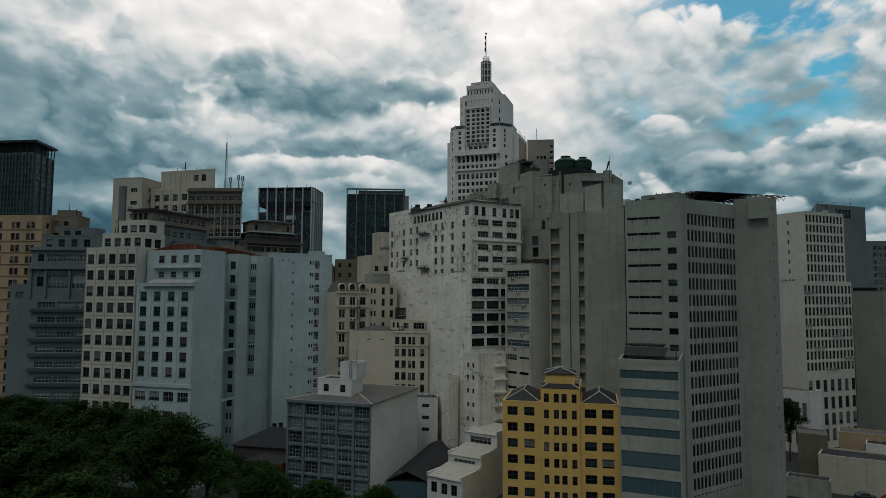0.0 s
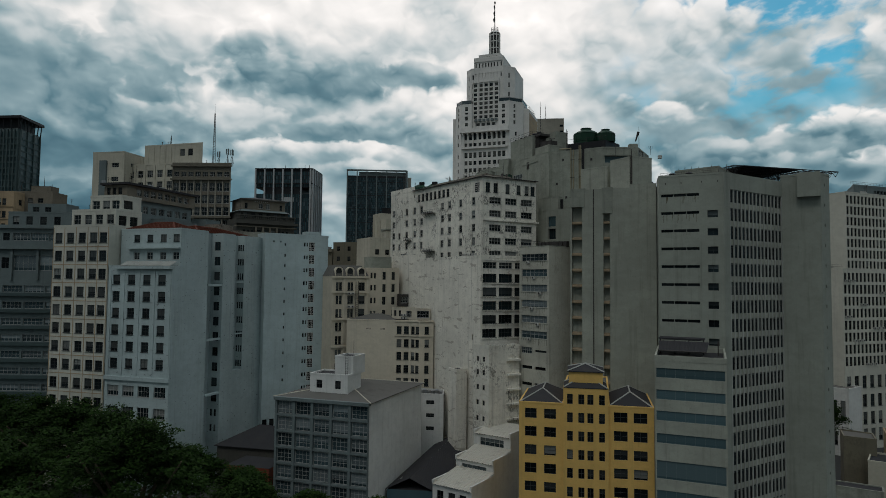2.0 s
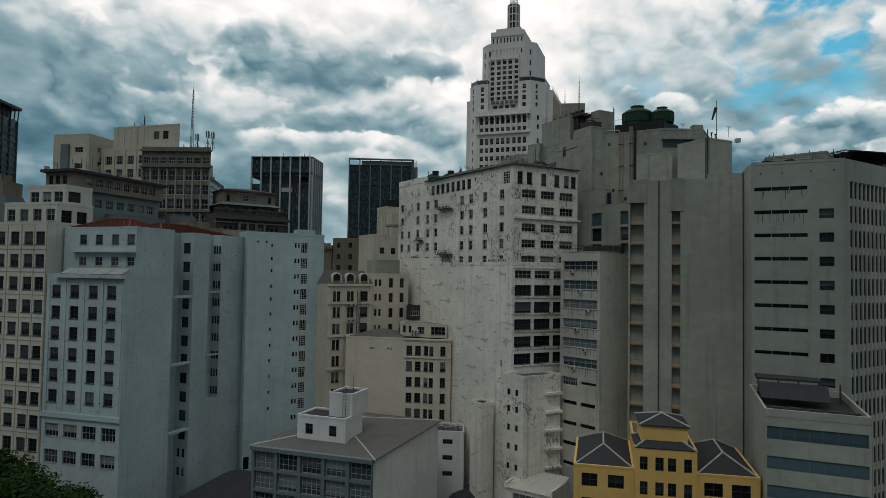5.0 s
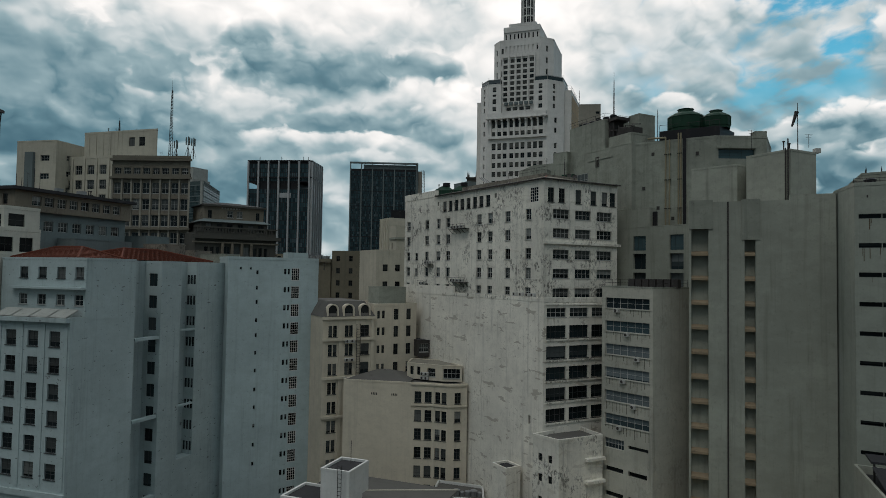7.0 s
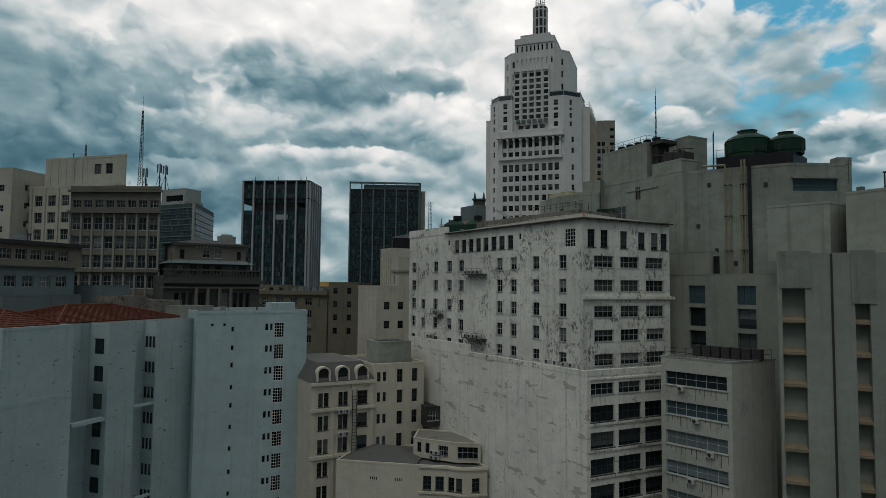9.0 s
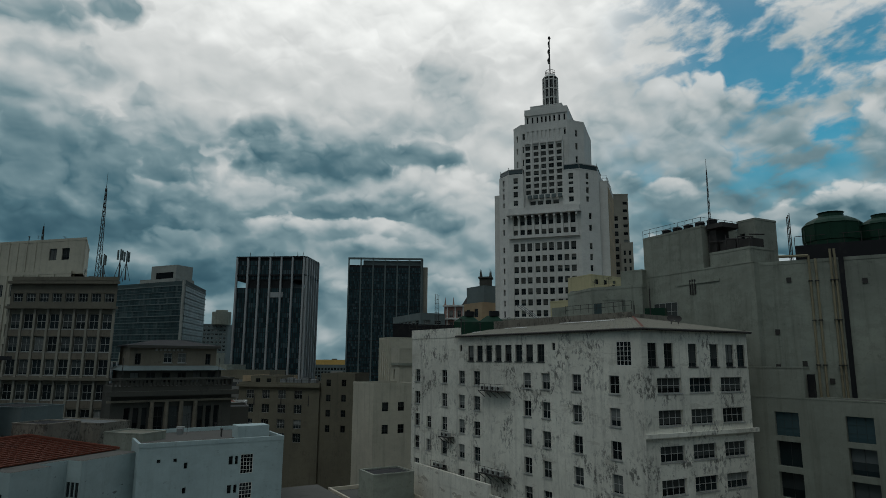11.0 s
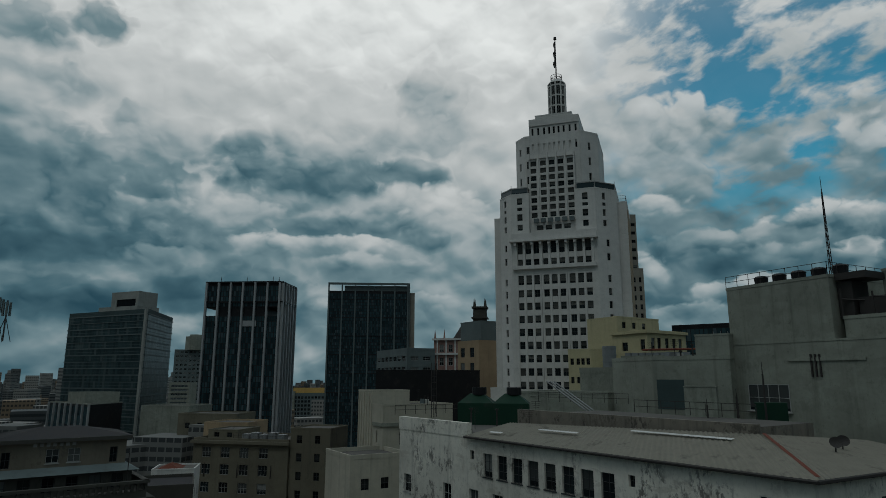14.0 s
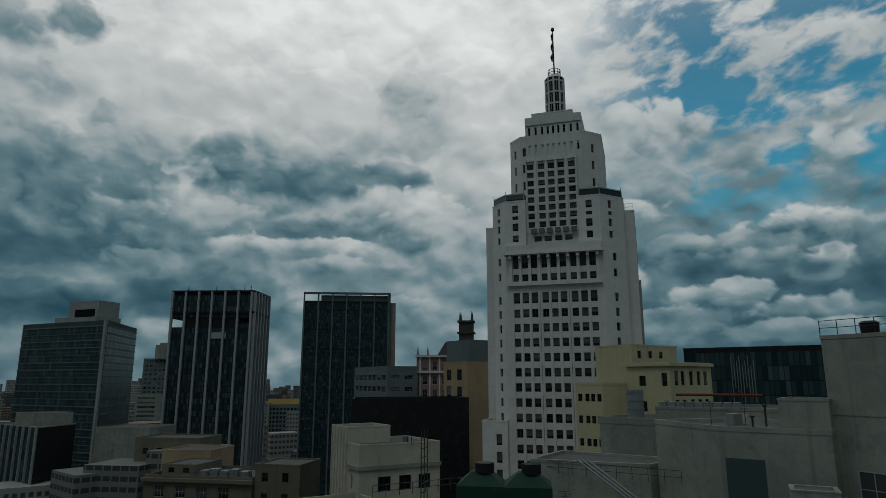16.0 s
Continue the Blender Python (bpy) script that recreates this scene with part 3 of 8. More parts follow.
def put_wall(parent, wall, z0, z1, holes=(), material="cream", name="wall", label=""):
    """One wall with its openings cut through, their reveals, and a window in each."""
    bm = bmesh.new()
    vs = sorted({z0, z1, *(h[2] for h in holes), *(h[3] for h in holes)})
    for a, b in zip(vs, vs[1:]):
        if b - a < 1e-4:
            continue
        mid = (a + b) / 2
        cuts = sorted((h[0], h[1]) for h in holes if h[2] < mid < h[3])
        u = 0.0
        for c, d in cuts + [(wall.len, wall.len)]:
            if c - u > 1e-4:
                quad(bm, wall.at(u, a), wall.at(c, a), wall.at(c, b), wall.at(u, b))
            u = max(u, d)
    for u0, u1, v0, v1, style in holes:
        k = -STYLES[style][3] - 0.06
        o = [wall.at(*p) for p in ((u0, v0), (u1, v0), (u1, v1), (u0, v1))]
        i = [wall.at(*p, k) for p in ((u0, v0), (u1, v0), (u1, v1), (u0, v1))]
        for j in range(4):
            m = (j + 1) % 4
            quad(bm, o[m], o[j], i[j], i[m])
    part(name, bm, material, parent, label)
    for u0, u1, v0, v1, style in holes:
        put_window(parent, wall, (u0 + u1) / 2, v0, u1 - u0, v1 - v0, style)


def inset(poly, d):
    """The outline moved inwards by d (a polygon that turns to the left)."""
    out = []
    n = len(poly)
    for i in range(n):
        a, b, c = Vector(poly[i - 1]), Vector(poly[i]), Vector(poly[(i + 1) % n])
        e, f = (b - a).normalized(), (c - b).normalized()
        m = Vector((-e.y, e.x)) + Vector((-f.y, f.x))
        m /= max(0.3, 1 + e.dot(f))
        out.append((b.x + m.x * d, b.y + m.y * d))
    return out


def slab(bm, poly, z0, z1, mat=0):
    lo, hi = [bm.verts.new((*p, z0)) for p in poly], [bm.verts.new((*p, z1)) for p in poly]
    n = len(poly)
    for i in range(n):
        bm.faces.new((lo[i], lo[(i + 1) % n], hi[(i + 1) % n], hi[i])).material_index = mat
    bm.faces.new(hi).material_index = mat
    bm.faces.new(lo[::-1]).material_index = mat


def ring(bm, outer, inner, z0, z1):
    n = len(outer)
    q = [[bm.verts.new((*p, z)) for p in loop] for loop, z in ((outer, z0), (outer, z1), (inner, z1), (inner, z0))]
    for i in range(n):
        j = (i + 1) % n
        for a, b in ((0, 1), (1, 2), (2, 3), (3, 0)):
            bm.faces.new((q[a][i], q[a][j], q[b][j], q[b][i]))


def block(parent, poly, z0, z1, material, faces=None, parapet=0.8, roof="roof", cap=None, thick=0.25):
    """Walls round an outline with a flat roof and a parapet, as parts of a building."""
    faces = faces or {}
    n = len(poly)
    for i in range(n):
        put_wall(parent, Wall(poly[i], poly[(i + 1) % n]), z0, z1, faces.get(i, ()), material)
    bm = bmesh.new()
    slab(bm, inset(poly, 0.02), z1 - 0.25, z1 + 0.01)
    part("roof", bm, roof, parent)
    if parapet:
        bm = bmesh.new()
        ring(bm, inset(poly, -0.04), inset(poly, thick), z1 + 0.005, z1 + parapet)
        part("parapet", bm, cap or material, parent)


def rect(x, y, angle, w, d):
    """An outline from its front left corner: w along the heading, d to the left of it."""
    a = radians(angle)
    u, v = Vector((math.cos(a), math.sin(a))), Vector((-math.sin(a), math.cos(a)))
    o = Vector((x, y))
    return [tuple(o), tuple(o + u * w), tuple(o + u * w + v * d), tuple(o + v * d)]


def building(name, label, poly, z0, z1, material, faces=None, category="building", group="", **kw):
    cx, cy = sum(p[0] for p in poly) / len(poly), sum(p[1] for p in poly) / len(poly)
    ob = thing(name, label, category, cx, cy, 0.0, group)
    block(ob, poly, z0, z1, material, faces, **kw)
    return ob


def band(parent, wall, u0, u1, v0, v1, d0, d1, material, name="ledge", label=""):
    bm = bmesh.new()
    wall.box(bm, u0, u1, v0, v1, d0, d1)
    return part(name, bm, material, parent, label)


def panels(parent, wall, u0, u1, v0, v1, nx, ny, d, material, gap=0.06, name="curtain_wall"):
    """A curtain wall: a joined sheet of separate panes with gaps between them."""
    bm = bmesh.new()
    for i in range(nx):
        for j in range(ny):
            a, b = u0 + (u1 - u0) * i / nx + gap, u0 + (u1 - u0) * (i + 1) / nx - gap
            c, e = v0 + (v1 - v0) * j / ny + gap, v0 + (v1 - v0) * (j + 1) / ny - gap
            quad(bm, wall.at(a, c, d), wall.at(b, c, d), wall.at(b, e, d), wall.at(a, e, d))
    return part(name, bm, material, parent, kind="stuff")


def hip_roof(parent, poly, z, rise, over, material, name="roof", caps=""):
    """A hipped roof over a four-cornered outline (ridge along the longer side)."""
    p = [Vector(q) for q in inset(poly, -over)]
    if (p[1] - p[0]).length < (p[2] - p[1]).length:
        p = p[1:] + p[:1]
    short = (p[2] - p[1]).length / 2
    m1, m2 = (p[0] + p[3]) / 2, (p[1] + p[2]) / 2
    ax = (m2 - m1).normalized()
    k = min(short, (m2 - m1).length / 2 - 0.05)
    r1, r2 = m1 + ax * k, m2 - ax * k
    bm = bmesh.new()
    e = [bm.verts.new((q.x, q.y, z)) for q in p]
    s = [bm.verts.new((q.x, q.y, z - 0.15)) for q in p]
    a, b = bm.verts.new((r1.x, r1.y, z + rise)), bm.verts.new((r2.x, r2.y, z + rise))
    for f in ((e[0], e[1], b, a), (e[1], e[2], b), (e[2], e[3], a, b), (e[3], e[0], a)):
        bm.faces.new(f)
    for i in range(4):
        bm.faces.new((s[i], s[(i + 1) % 4], e[(i + 1) % 4], e[i]))
    bm.faces.new(s[::-1])
    lines = [((p[0].x, p[0].y, z), (r1.x, r1.y, z + rise)), ((p[3].x, p[3].y, z), (r1.x, r1.y, z + rise)), ((p[1].x, p[1].y, z), (r2.x, r2.y, z + rise)), ((p[2].x, p[2].y, z), (r2.x, r2.y, z + rise)), ((r1.x, r1.y, z + rise), (r2.x, r2.y, z + rise))]
    roof = part(name, bm, material, parent)
    for a, b in lines if caps else ():
        if (Vector(a) - Vector(b)).length > 0.3:
            cap = bmesh.new()
            rod(cap, a, b, 0.13, 5)
            part("ridge_cap", cap, caps, parent, "pale ridge capping")
    return roof


def tiled_roof(parent, poly, z, rise):
    """A hipped roof laid in courses of clay tiles that overlap down the slope."""
    a, b, c, d = (Vector((*q, z)) for q in inset(poly, -0.25))
    if (b - a).length < (c - b).length:
        a, b, c, d = b, c, d, a
    k = min((c - b).length / 2, (b - a).length / 2 - 0.1)
    along = (b - a).normalized() * k
    r1, r2 = (a + d) / 2 + along + Vector((0, 0, rise)), (b + c) / 2 - along + Vector((0, 0, rise))
    for p, q, e, f in ((a, b, r2, r1), (b, c, r2, r2), (c, d, r1, r2), (d, a, r1, r1)):
        n = max(3, int(((p + q) / 2 - (e + f) / 2).length / 0.45))
        bm = bmesh.new()
        for i in range(n):
            lo, hi = i / n, (i + 1) / n
            s0, s1, t0, t1 = p.lerp(f, lo), q.lerp(e, lo), p.lerp(f, hi), q.lerp(e, hi)
            m = max(2, int((s1 - s0).length / 0.5))
            for j in range(m):
                up = Vector((0, 0, 0.10 + 0.05 * (j % 2)))
                u0, u1 = s0.lerp(s1, j / m), s0.lerp(s1, (j + 1) / m)
                v0, v1 = t0.lerp(t1, j / m), t0.lerp(t1, (j + 1) / m)
                quad(bm, u0 + up, u1 + up, v1 + Vector((0, 0, 0.02)), v0 + Vector((0, 0, 0.02)))
                quad(bm, u0, u1, u1 + up, u0 + up)
        part("roof", bm, "red_roof", parent, "faded red clay tiles", kind="stuff")
    for p, q in ((a, r1), (b, r2), (c, r2), (d, r1), (r1, r2)):
        if (p - q).length > 0.4:
            bm = bmesh.new()
            rod(bm, p + Vector((0, 0, 0.1)), q + Vector((0, 0, 0.1)), 0.16, 6)
            part("ridge_cap", bm, "red_roof", parent)


def rod(bm, a, b, r, n=6, r2=None):
    a, b = Vector(a), Vector(b)
    z = (b - a).normalized()
    x = z.orthogonal().normalized()
    y = z.cross(x)
    loops = []
    for c, k in ((a, r), (b, r if r2 is None else r2)):
        loops.append([bm.verts.new(c + (x * math.cos(2 * math.pi * i / n) + y * math.sin(2 * math.pi * i / n)) * k) for i in range(n)])
    for i in range(n):
        j = (i + 1) % n
        bm.faces.new((loops[0][i], loops[0][j], loops[1][j], loops[1][i]))
    bm.faces.new(loops[0][::-1])
    bm.faces.new(loops[1])


# ---------------------------------------------------------------- ground
bm = bmesh.new()
quad(bm, (-4500, -1500, 0), (4500, -1500, 0), (4500, 4800, 0), (-4500, 4800, 0))
me = bpy.data.meshes.new("ground")
bm.to_mesh(me)
bm.free()
me.materials.append(MAT["asphalt"])
tagged(new("ground", me), "dark asphalt streets and yards between the buildings", "ground", kind="structure")


# ---------------------------------------------------------------- left group
def pale_blue_block():
    front = [(-120.3, 118.6), (-104.1, 119.7), (-104.3, 130.7), (-120.6, 130.2)]
    ob = thing("apartment_building", "pale blue rendered apartment block with stepped top floors", "building", -112, 125)
    us = [2.1, 6.0, 9.9, 13.7]
    rows = [44.9 - 3.55 * i for i in range(6)]
    holes = openings(us, rows, 1.85, 2.1, "sashd")
    holes += openings([2.2, 6.1, 10.0, 14.0], [21.4, 17.0], 2.9, 2.2, "wide")
    block(ob, front, 0, 47.4, "blue", {0: holes}, parapet=0.5)
    w = Wall(front[0], front[1])
    for u in (0.6, 4.05, 7.95, 11.8, 15.7):
        band(ob, w, u - 0.28, u + 0.28, 24.8, 46.9, 0.0, 0.12, "blue", "pilaster")
    band(ob, w, -0.1, 16.4, 23.6, 24.4, 0.0, 0.35, "blue", "cornice")
    # awnings of the balcony, sloping out from the setback
    back = [(-120.3, 121.6), (-104.13, 121.9), (-104.3, 130.65), (-120.6, 130.2)]
    holes = openings([4.4, 8.0, 11.6, 15.0], [53.9], 1.6, 1.6, "sashd") + openings([4.4, 8.0, 11.6, 15.0], [50.1], 1.6, 1.5, "sash")
    block(ob, back, 47.4, 55.7, "blue", {0: holes}, parapet=0.35)
    w2 = Wall(back[0], back[1])
    band(ob, w2, 2.4, 16.4, 51.6, 51.9, 0.0, 0.9, "blue", "balcony_ledge")
    band(ob, w, 2.2, 16.3, 47.2, 47.8, -0.2, 0.7, "blue", "cornice")
    for i in range(4):
        bm = bmesh.new()
        a, b = 3.2 + 3.25 * i, 6.2 + 3.25 * i
        quad(bm, w.at(a, 47.9, 0.5), w.at(b, 47.9, 0.5), w.at(b, 48.9, -1.6), w.at(a, 48.9, -1.6))
        quad(bm, w.at(a, 47.8, 0.5), w.at(a, 48.8, -1.6), w.at(b, 48.8, -1.6), w.at(b, 47.8, 0.5))
        part("awning", bm, "fin", ob, "grey sheet awning")
    # rear wing round a light well
    wing = thing("apartment_building", "blue-grey apartment wing with a narrow light well and patched blank wall", "building", -112, 141)
    poly = [(-120.6, 131.0), (-107.6, 131.0), (-107.6, 135.7), (-104.2, 135.7), (-104.2, 140.0), (-106.3, 140.0), (-106.3, 143.5), (-104.2, 143.5), (-104.2, 151.1), (-120.6, 151.1)]
    rows = [52.9 - 3.5 * i for i in range(13)]
    faces = {2: openings([1.75], rows[:11], 1.6, 2.0, "flush") + openings([1.1, 2.2], rows[11:], 0.7, 1.6, "plain"), 6: openings([0.4, 1.02, 1.66], rows[:9], 0.5, 1.55, "flush")}
    block(wing, poly, 0, 55.9, "blue2", faces, parapet=0)
    tiled_roof(wing, [(-120.6, 131.0), (-107.7, 131.0), (-107.7, 151.1), (-120.6, 151.1)], 56.0, 1.9)
    tiled_roof(ob, [(-119.6, 122.6), (-106.6, 122.6), (-106.6, 130.4), (-119.6, 130.2)], 55.95, 1.7)
    w = Wall((-106.3, 140.0), (-106.3, 143.5))
    bm = bmesh.new()
    w.box(bm, 0, 3.5, 0, 23.5, 0.0, 2.09)
    part("wall", bm, "blue2", wing)
    for z in (43.6, 31.2, 18.8):
        band(wing, Wall((-107.6, 131.0), (-107.6, 135.7)), 0, 4.7, z, z + 0.45, 2.4, 3.2, "blue3", "beam")
        band(wing, w, 0, 3.5, z + 0.8, z + 1.1, 1.5, 2.0, "blue3", "beam") if z > 24 else None
    # neighbour at an angle, with grilled stair windows
    c = thing("apartment_building", "smooth pale blue apartment block with small holes and grilled windows", "building", -103, 160)
    poly = [(-102.3, 149.2), (-92.0, 162.6), (-104.0, 171.8), (-114.3, 158.4)]
    rows = [54.0 - 3.37 * i for i in range(13)]
    holes = openings([12.35], rows, 1.55, 2.3, "grille")
    holes += openings([10.4], [r + 0.5 for r in rows], 0.5, 1.0, "hole") + openings([11.1], [r + 0.5 for r in rows], 0.4, 1.0, "hole")
    rows = [54.3, 51.5, 48.9, 45.6, 42.9, 39.7, 36.5, 33.1, 29.9, 26.6, 23.2, 19.8]
    holes += openings([5.2], rows, 0.4, 0.7, "hole") + openings([2.2, 4.0], [55.0], 0.4, 0.4, "hole")
    holes += openings([0.9, 2.7], [9.0], 1.2, 2.6, "slit")
    block(c, poly, 0, 56.6, "blue3", {0: holes}, parapet=0.5)
    bm = bmesh.new()
    slab(bm, rect(-97.5, 160.5, 52, 4, 3), 56.5, 58.2)
    part("lift_house", bm, "blue3", c)


def cream_grid_block():
    poly = [(-135.6, 117.5), (-120.5, 118.5), (-121.2, 132), (-136.2, 131)]
    ob = thing("apartment_building", "cream panelled apartment block with square windows and stepped penthouse", "building", -128, 125)
    us = [1.5, 4.7, 7.9, 11.0, 13.6]
    rows = [54.0 - 3.95 * i for i in range(13)]
    block(ob, poly, 0, 56.4, "tile", {0: openings(us, rows, 1.95, 2.2, "sashd")}, parapet=0.4)
    w = Wall(poly[0], poly[1])
    for u in (0.1, 3.1, 6.3, 9.45, 12.3, 15.0):
        band(ob, w, u - 0.07, u + 0.07, 0, 56.3, 0.0, 0.05, "ochre", "joint_strip")
    for r in rows:
        band(ob, w, 0.0, 15.1, r - 2.05, r - 1.92, 0.0, 0.05, "ochre", "joint_strip")
    t1 = [(-133.0, 119.7), (-121.0, 120.5), (-121.2, 128.0), (-135.0, 128.0)]
    block(ob, t1, 56.4, 60.0, "tile", {0: openings([1.6, 4.6, 7.6, 10.6], [58.2], 1.9, 2.1, "sash"), 1: openings([2.0, 5.2], [58.0], 2.2, 2.2, "plain")}, parapet=0.5)
    t2 = [(-129.8, 121.6), (-121.3, 122.2), (-121.5, 128.0), (-132.0, 128.0)]
    block(ob, t2, 60.0, 63.3, "tile", {0: openings([1.6, 4.4, 7.0], [61.6], 2.0, 1.9, "sash"), 1: openings([2.0], [61.7], 2.6, 1.9, "plain")}, parapet=0.5, roof="dark_roof")
    block(ob, [(-131.5, 128.2), (-122.4, 128.2), (-122.6, 145.4), (-133.0, 145.4)], 56.4, 63.3, "frame_grey", {1: openings([2.0 + 2.6 * i for i in range(6)], [61.2], 1.7, 1.6, "office")}, parapet=0)
    t3 = [(-128.0, 123.6), (-121.6, 124.0), (-122.0, 146.0), (-131.0, 146.0)]
    block(ob, t3, 63.3, 66.4, "stone", {0: openings([1.2, 2.8, 4.4], [65.0], 1.0, 1.6, "plain"), 1: openings([3.5 + 2.2 * i for i in range(8)], [65.0], 1.6, 1.5, "office")}, parapet=0)
    bm = bmesh.new()
    slab(bm, inset(t3, -0.7), 66.4, 66.9)
    part("roof_slab", bm, "dark_roof", ob)
    for i in range(5):
        bm = bmesh.new()
        q = (-127 + i * 1.3, 125 + (i * 7) % 5, 66.9)
        rod(bm, q, (q[0], q[1], 68.5 + (i % 3)), 0.04, 4)
        part("pole", bm, "iron", ob)
    # sheds on the rear roofs
    for k, (x, y, w, d, z0, z1, m, rf) in enumerate(((-122.0, 131.5, 3.6, 12.0, 56.0, 59.2, "frame_grey", "galv"), (-118.2, 145.5, 5.0, 5.0, 56.0, 59.0, "stained", "dark_roof"), (-112.0, 153.0, 6.0, 4.0, 0, 57.5, "grey2", "pale_roof"), (-127.5, 147.0, 8.0, 6.0, 0, 60.6, "frame_grey", "dark_roof"), (-126.0, 154.5, 11.0, 5.0, 0, 58.2, "stained", "galv"))):
        sh_ = building("rooftop_shed", "small grey sheet shed among cluttered roofs", rect(x, y, 3, w, d), z0, z1, m, parapet=0.15, roof=rf, category="shed")


def ribbon_block():
    ob = thing("office_building", "grey office block with ribbon windows and long balconies", "building", -150, 128)
    fl, fr = (-158.9, 120.9), (-140.6, 127.4)
    poly = [fl, fr, (-143.5, 140.0), (-163.0, 134.0)]
    w = Wall(fl, fr)
    rows = [42.4 - 3.9 * i for i in range(10)]
    front = openings([4.6, 9.8, 14.9], rows, 4.7, 1.6, "ribbon")
    front += openings([6.2, 10.6, 15.0], [54.9], 4.2, 1.8, "ribbon") + openings([2.6], [54.9], 1.6, 1.8, "plain") + openings([2.6], [48.6], 1.8, 2.6, "plain") + openings([7.4, 13.6], [48.6], 5.6, 3.6, "ribbon")
    block(ob, poly, 0, 57.3, "frame_grey", {0: front}, parapet=0.5)
    for r in rows:
        band(ob, w, 0.6, w.len - 0.2, r - 1.75, r - 0.95, 0.0, 0.7, "glband", "balcony_ledge")
    band(ob, w, -0.2, w.len, 51.9, 52.6, 0.0, 0.9, "frame_grey", "cornice")
    band(ob, w, -0.2, w.len, 56.9, 57.5, 0.0, 0.6, "frame_grey", "cornice")
    for u in (0.3, 4.3, 10.6, 16.8):
        band(ob, w, u - 0.3, u + 0.3, 44.6, 52.0, 0.0, 0.5, "frame_grey", "pier")
    setback = [tuple(w.at(1.6, 0, -1.8).xy), tuple(w.at(w.len, 0, -1.8).xy), tuple(w.at(w.len, 0, -11).xy), tuple(w.at(1.6, 0, -11).xy)]
    block(ob, setback, 57.3, 60.8, "frame_grey", {0: openings([1.9, 5.2, 8.6, 12.0], [59.0], 1.6, 2.0, "plain")}, parapet=0.4)
    block(ob, [tuple(w.at(4.5, 0, -4.5).xy), tuple(w.at(14.0, 0, -4.5).xy), tuple(w.at(14.0, 0, -10).xy), tuple(w.at(4.5, 0, -10).xy)], 60.8, 63.2, "frame_grey", {0: openings([2.0, 5.0], [62.0], 1.6, 1.3, "plain")}, parapet=0.3, roof="dark_roof")
    end = [(-164.0, 119.4), fl, (-163.0, 134.0), (-168.0, 132.5)]
    block(ob, end, 0, 47.4, "frame_grey", {0: openings([2.6], [45.0], 2.2, 1.8, "plain")}, parapet=0.6)
    b = thing("office_building", "tan orange office block with paired windows and roof sheds", "building", -200, 145)
    poly = [(-213.0, 136.8), (-187.6, 145.7), (-191.5, 157.0), (-217.0, 149.0)]
    rows = [67.4 - 3.7 * i for i in range(15)]
    block(b, poly, 0, 70.0, "ochre", {0: openings([12.2, 13.7, 17.8, 19.3, 22.6, 24.1], rows, 1.2, 1.9, "sashd") + openings([3, 6.5, 9.2], rows, 1.8, 1.9, "sashd"), 1: openings([3.0, 7.0], rows, 1.4, 1.7, "plain")}, parapet=0.5)
    w = Wall(poly[0], poly[1])
    for r in rows:
        band(b, w, 11.2, w.len + 0.1, r - 1.5, r - 1.25, 0.0, 0.25, "ochre", "string_course")
    block(b, [(-196.0, 147.6), (-181.5, 153.2), (-185.0, 161.0), (-199.0, 156.0)], 0, 70.8, "stone", {0: openings([9.0, 12.0], [68.4, 64.6, 61.0], 1.6, 1.4, "plain")}, parapet=0.4, roof="dark_roof")
    shed = building("rooftop_shed", "brown sheet shed with sloping roof on an office block", rect(-189.0, 152.0, 20, 6.0, 4.0), 70.8, 72.9, "stone", parapet=0.1, roof="galv", category="shed")
    for x, y, h in ((-185.6, 153.6, 5.6), (-191.6, 150.8, 2.8), (-183.4, 154.4, 3.0)):
        mast((x, y, 70.8), h, 0.06, "roof_pole")
    # tall glass tower far behind
    d = thing("office_tower", "dark glass office tower with flat overhanging roof frame", "building", -360, 275)
    k0, k1, k2 = (-372.0, 254.9), (-345.0, 261.2), (-353.6, 279.6)
    poly = [k0, k1, k2, (-380.0, 273.0)]
    block(d, poly, 0, 127.5, "frame_grey", parapet=0.5)
    for i, nx in ((0, 13), (1, 9)):
        w = Wall(poly[i], poly[i + 1])
        bm = bmesh.new()
        for j in range(29):
            z = 27 + 3.4 * j
            w.box(bm, 0.2, w.len - 0.2, z, z + 0.75, 0.1, 0.75)
        part("facade_banding", bm, "glband", d, kind="stuff")
        panels(d, w, 0.4, w.len - 0.4, 27.8, 126.4, nx, 29, 0.3, "curtain_pale", 0.1)
        for k in range(nx + 1 if i == 0 else 4):
            m = nx if i == 0 else 3
            u = 0.3 + (w.len - 0.6) * k / m
            band(d, w, u - 0.25, u + 0.25, 26, 127.5, 0.1, 1.0, "glband", "column")
    bm = bmesh.new()
    slab(bm, inset(poly, -1.8), 133.6, 135.0)
    part("roof_canopy", bm, "black", d)
    block(d, inset(poly, 2.2), 127.5, 133.6, "black", {}, parapet=0)
    for i in (0, 1):
        w = Wall(poly[i], poly[i + 1])
        for k in range(7):
            bm = bmesh.new()
            rod(bm, w.at(w.len * k / 6, 127.5, 0.5), w.at(w.len * k / 6, 133.7, 1.0), 0.3, 5)
            part("post", bm, "black", d)
    e = building("office_tower", "pale blank concrete tower edge", rect(-395, 244, 12, 25, 12), 0, 127.5, "grey2", category="building")


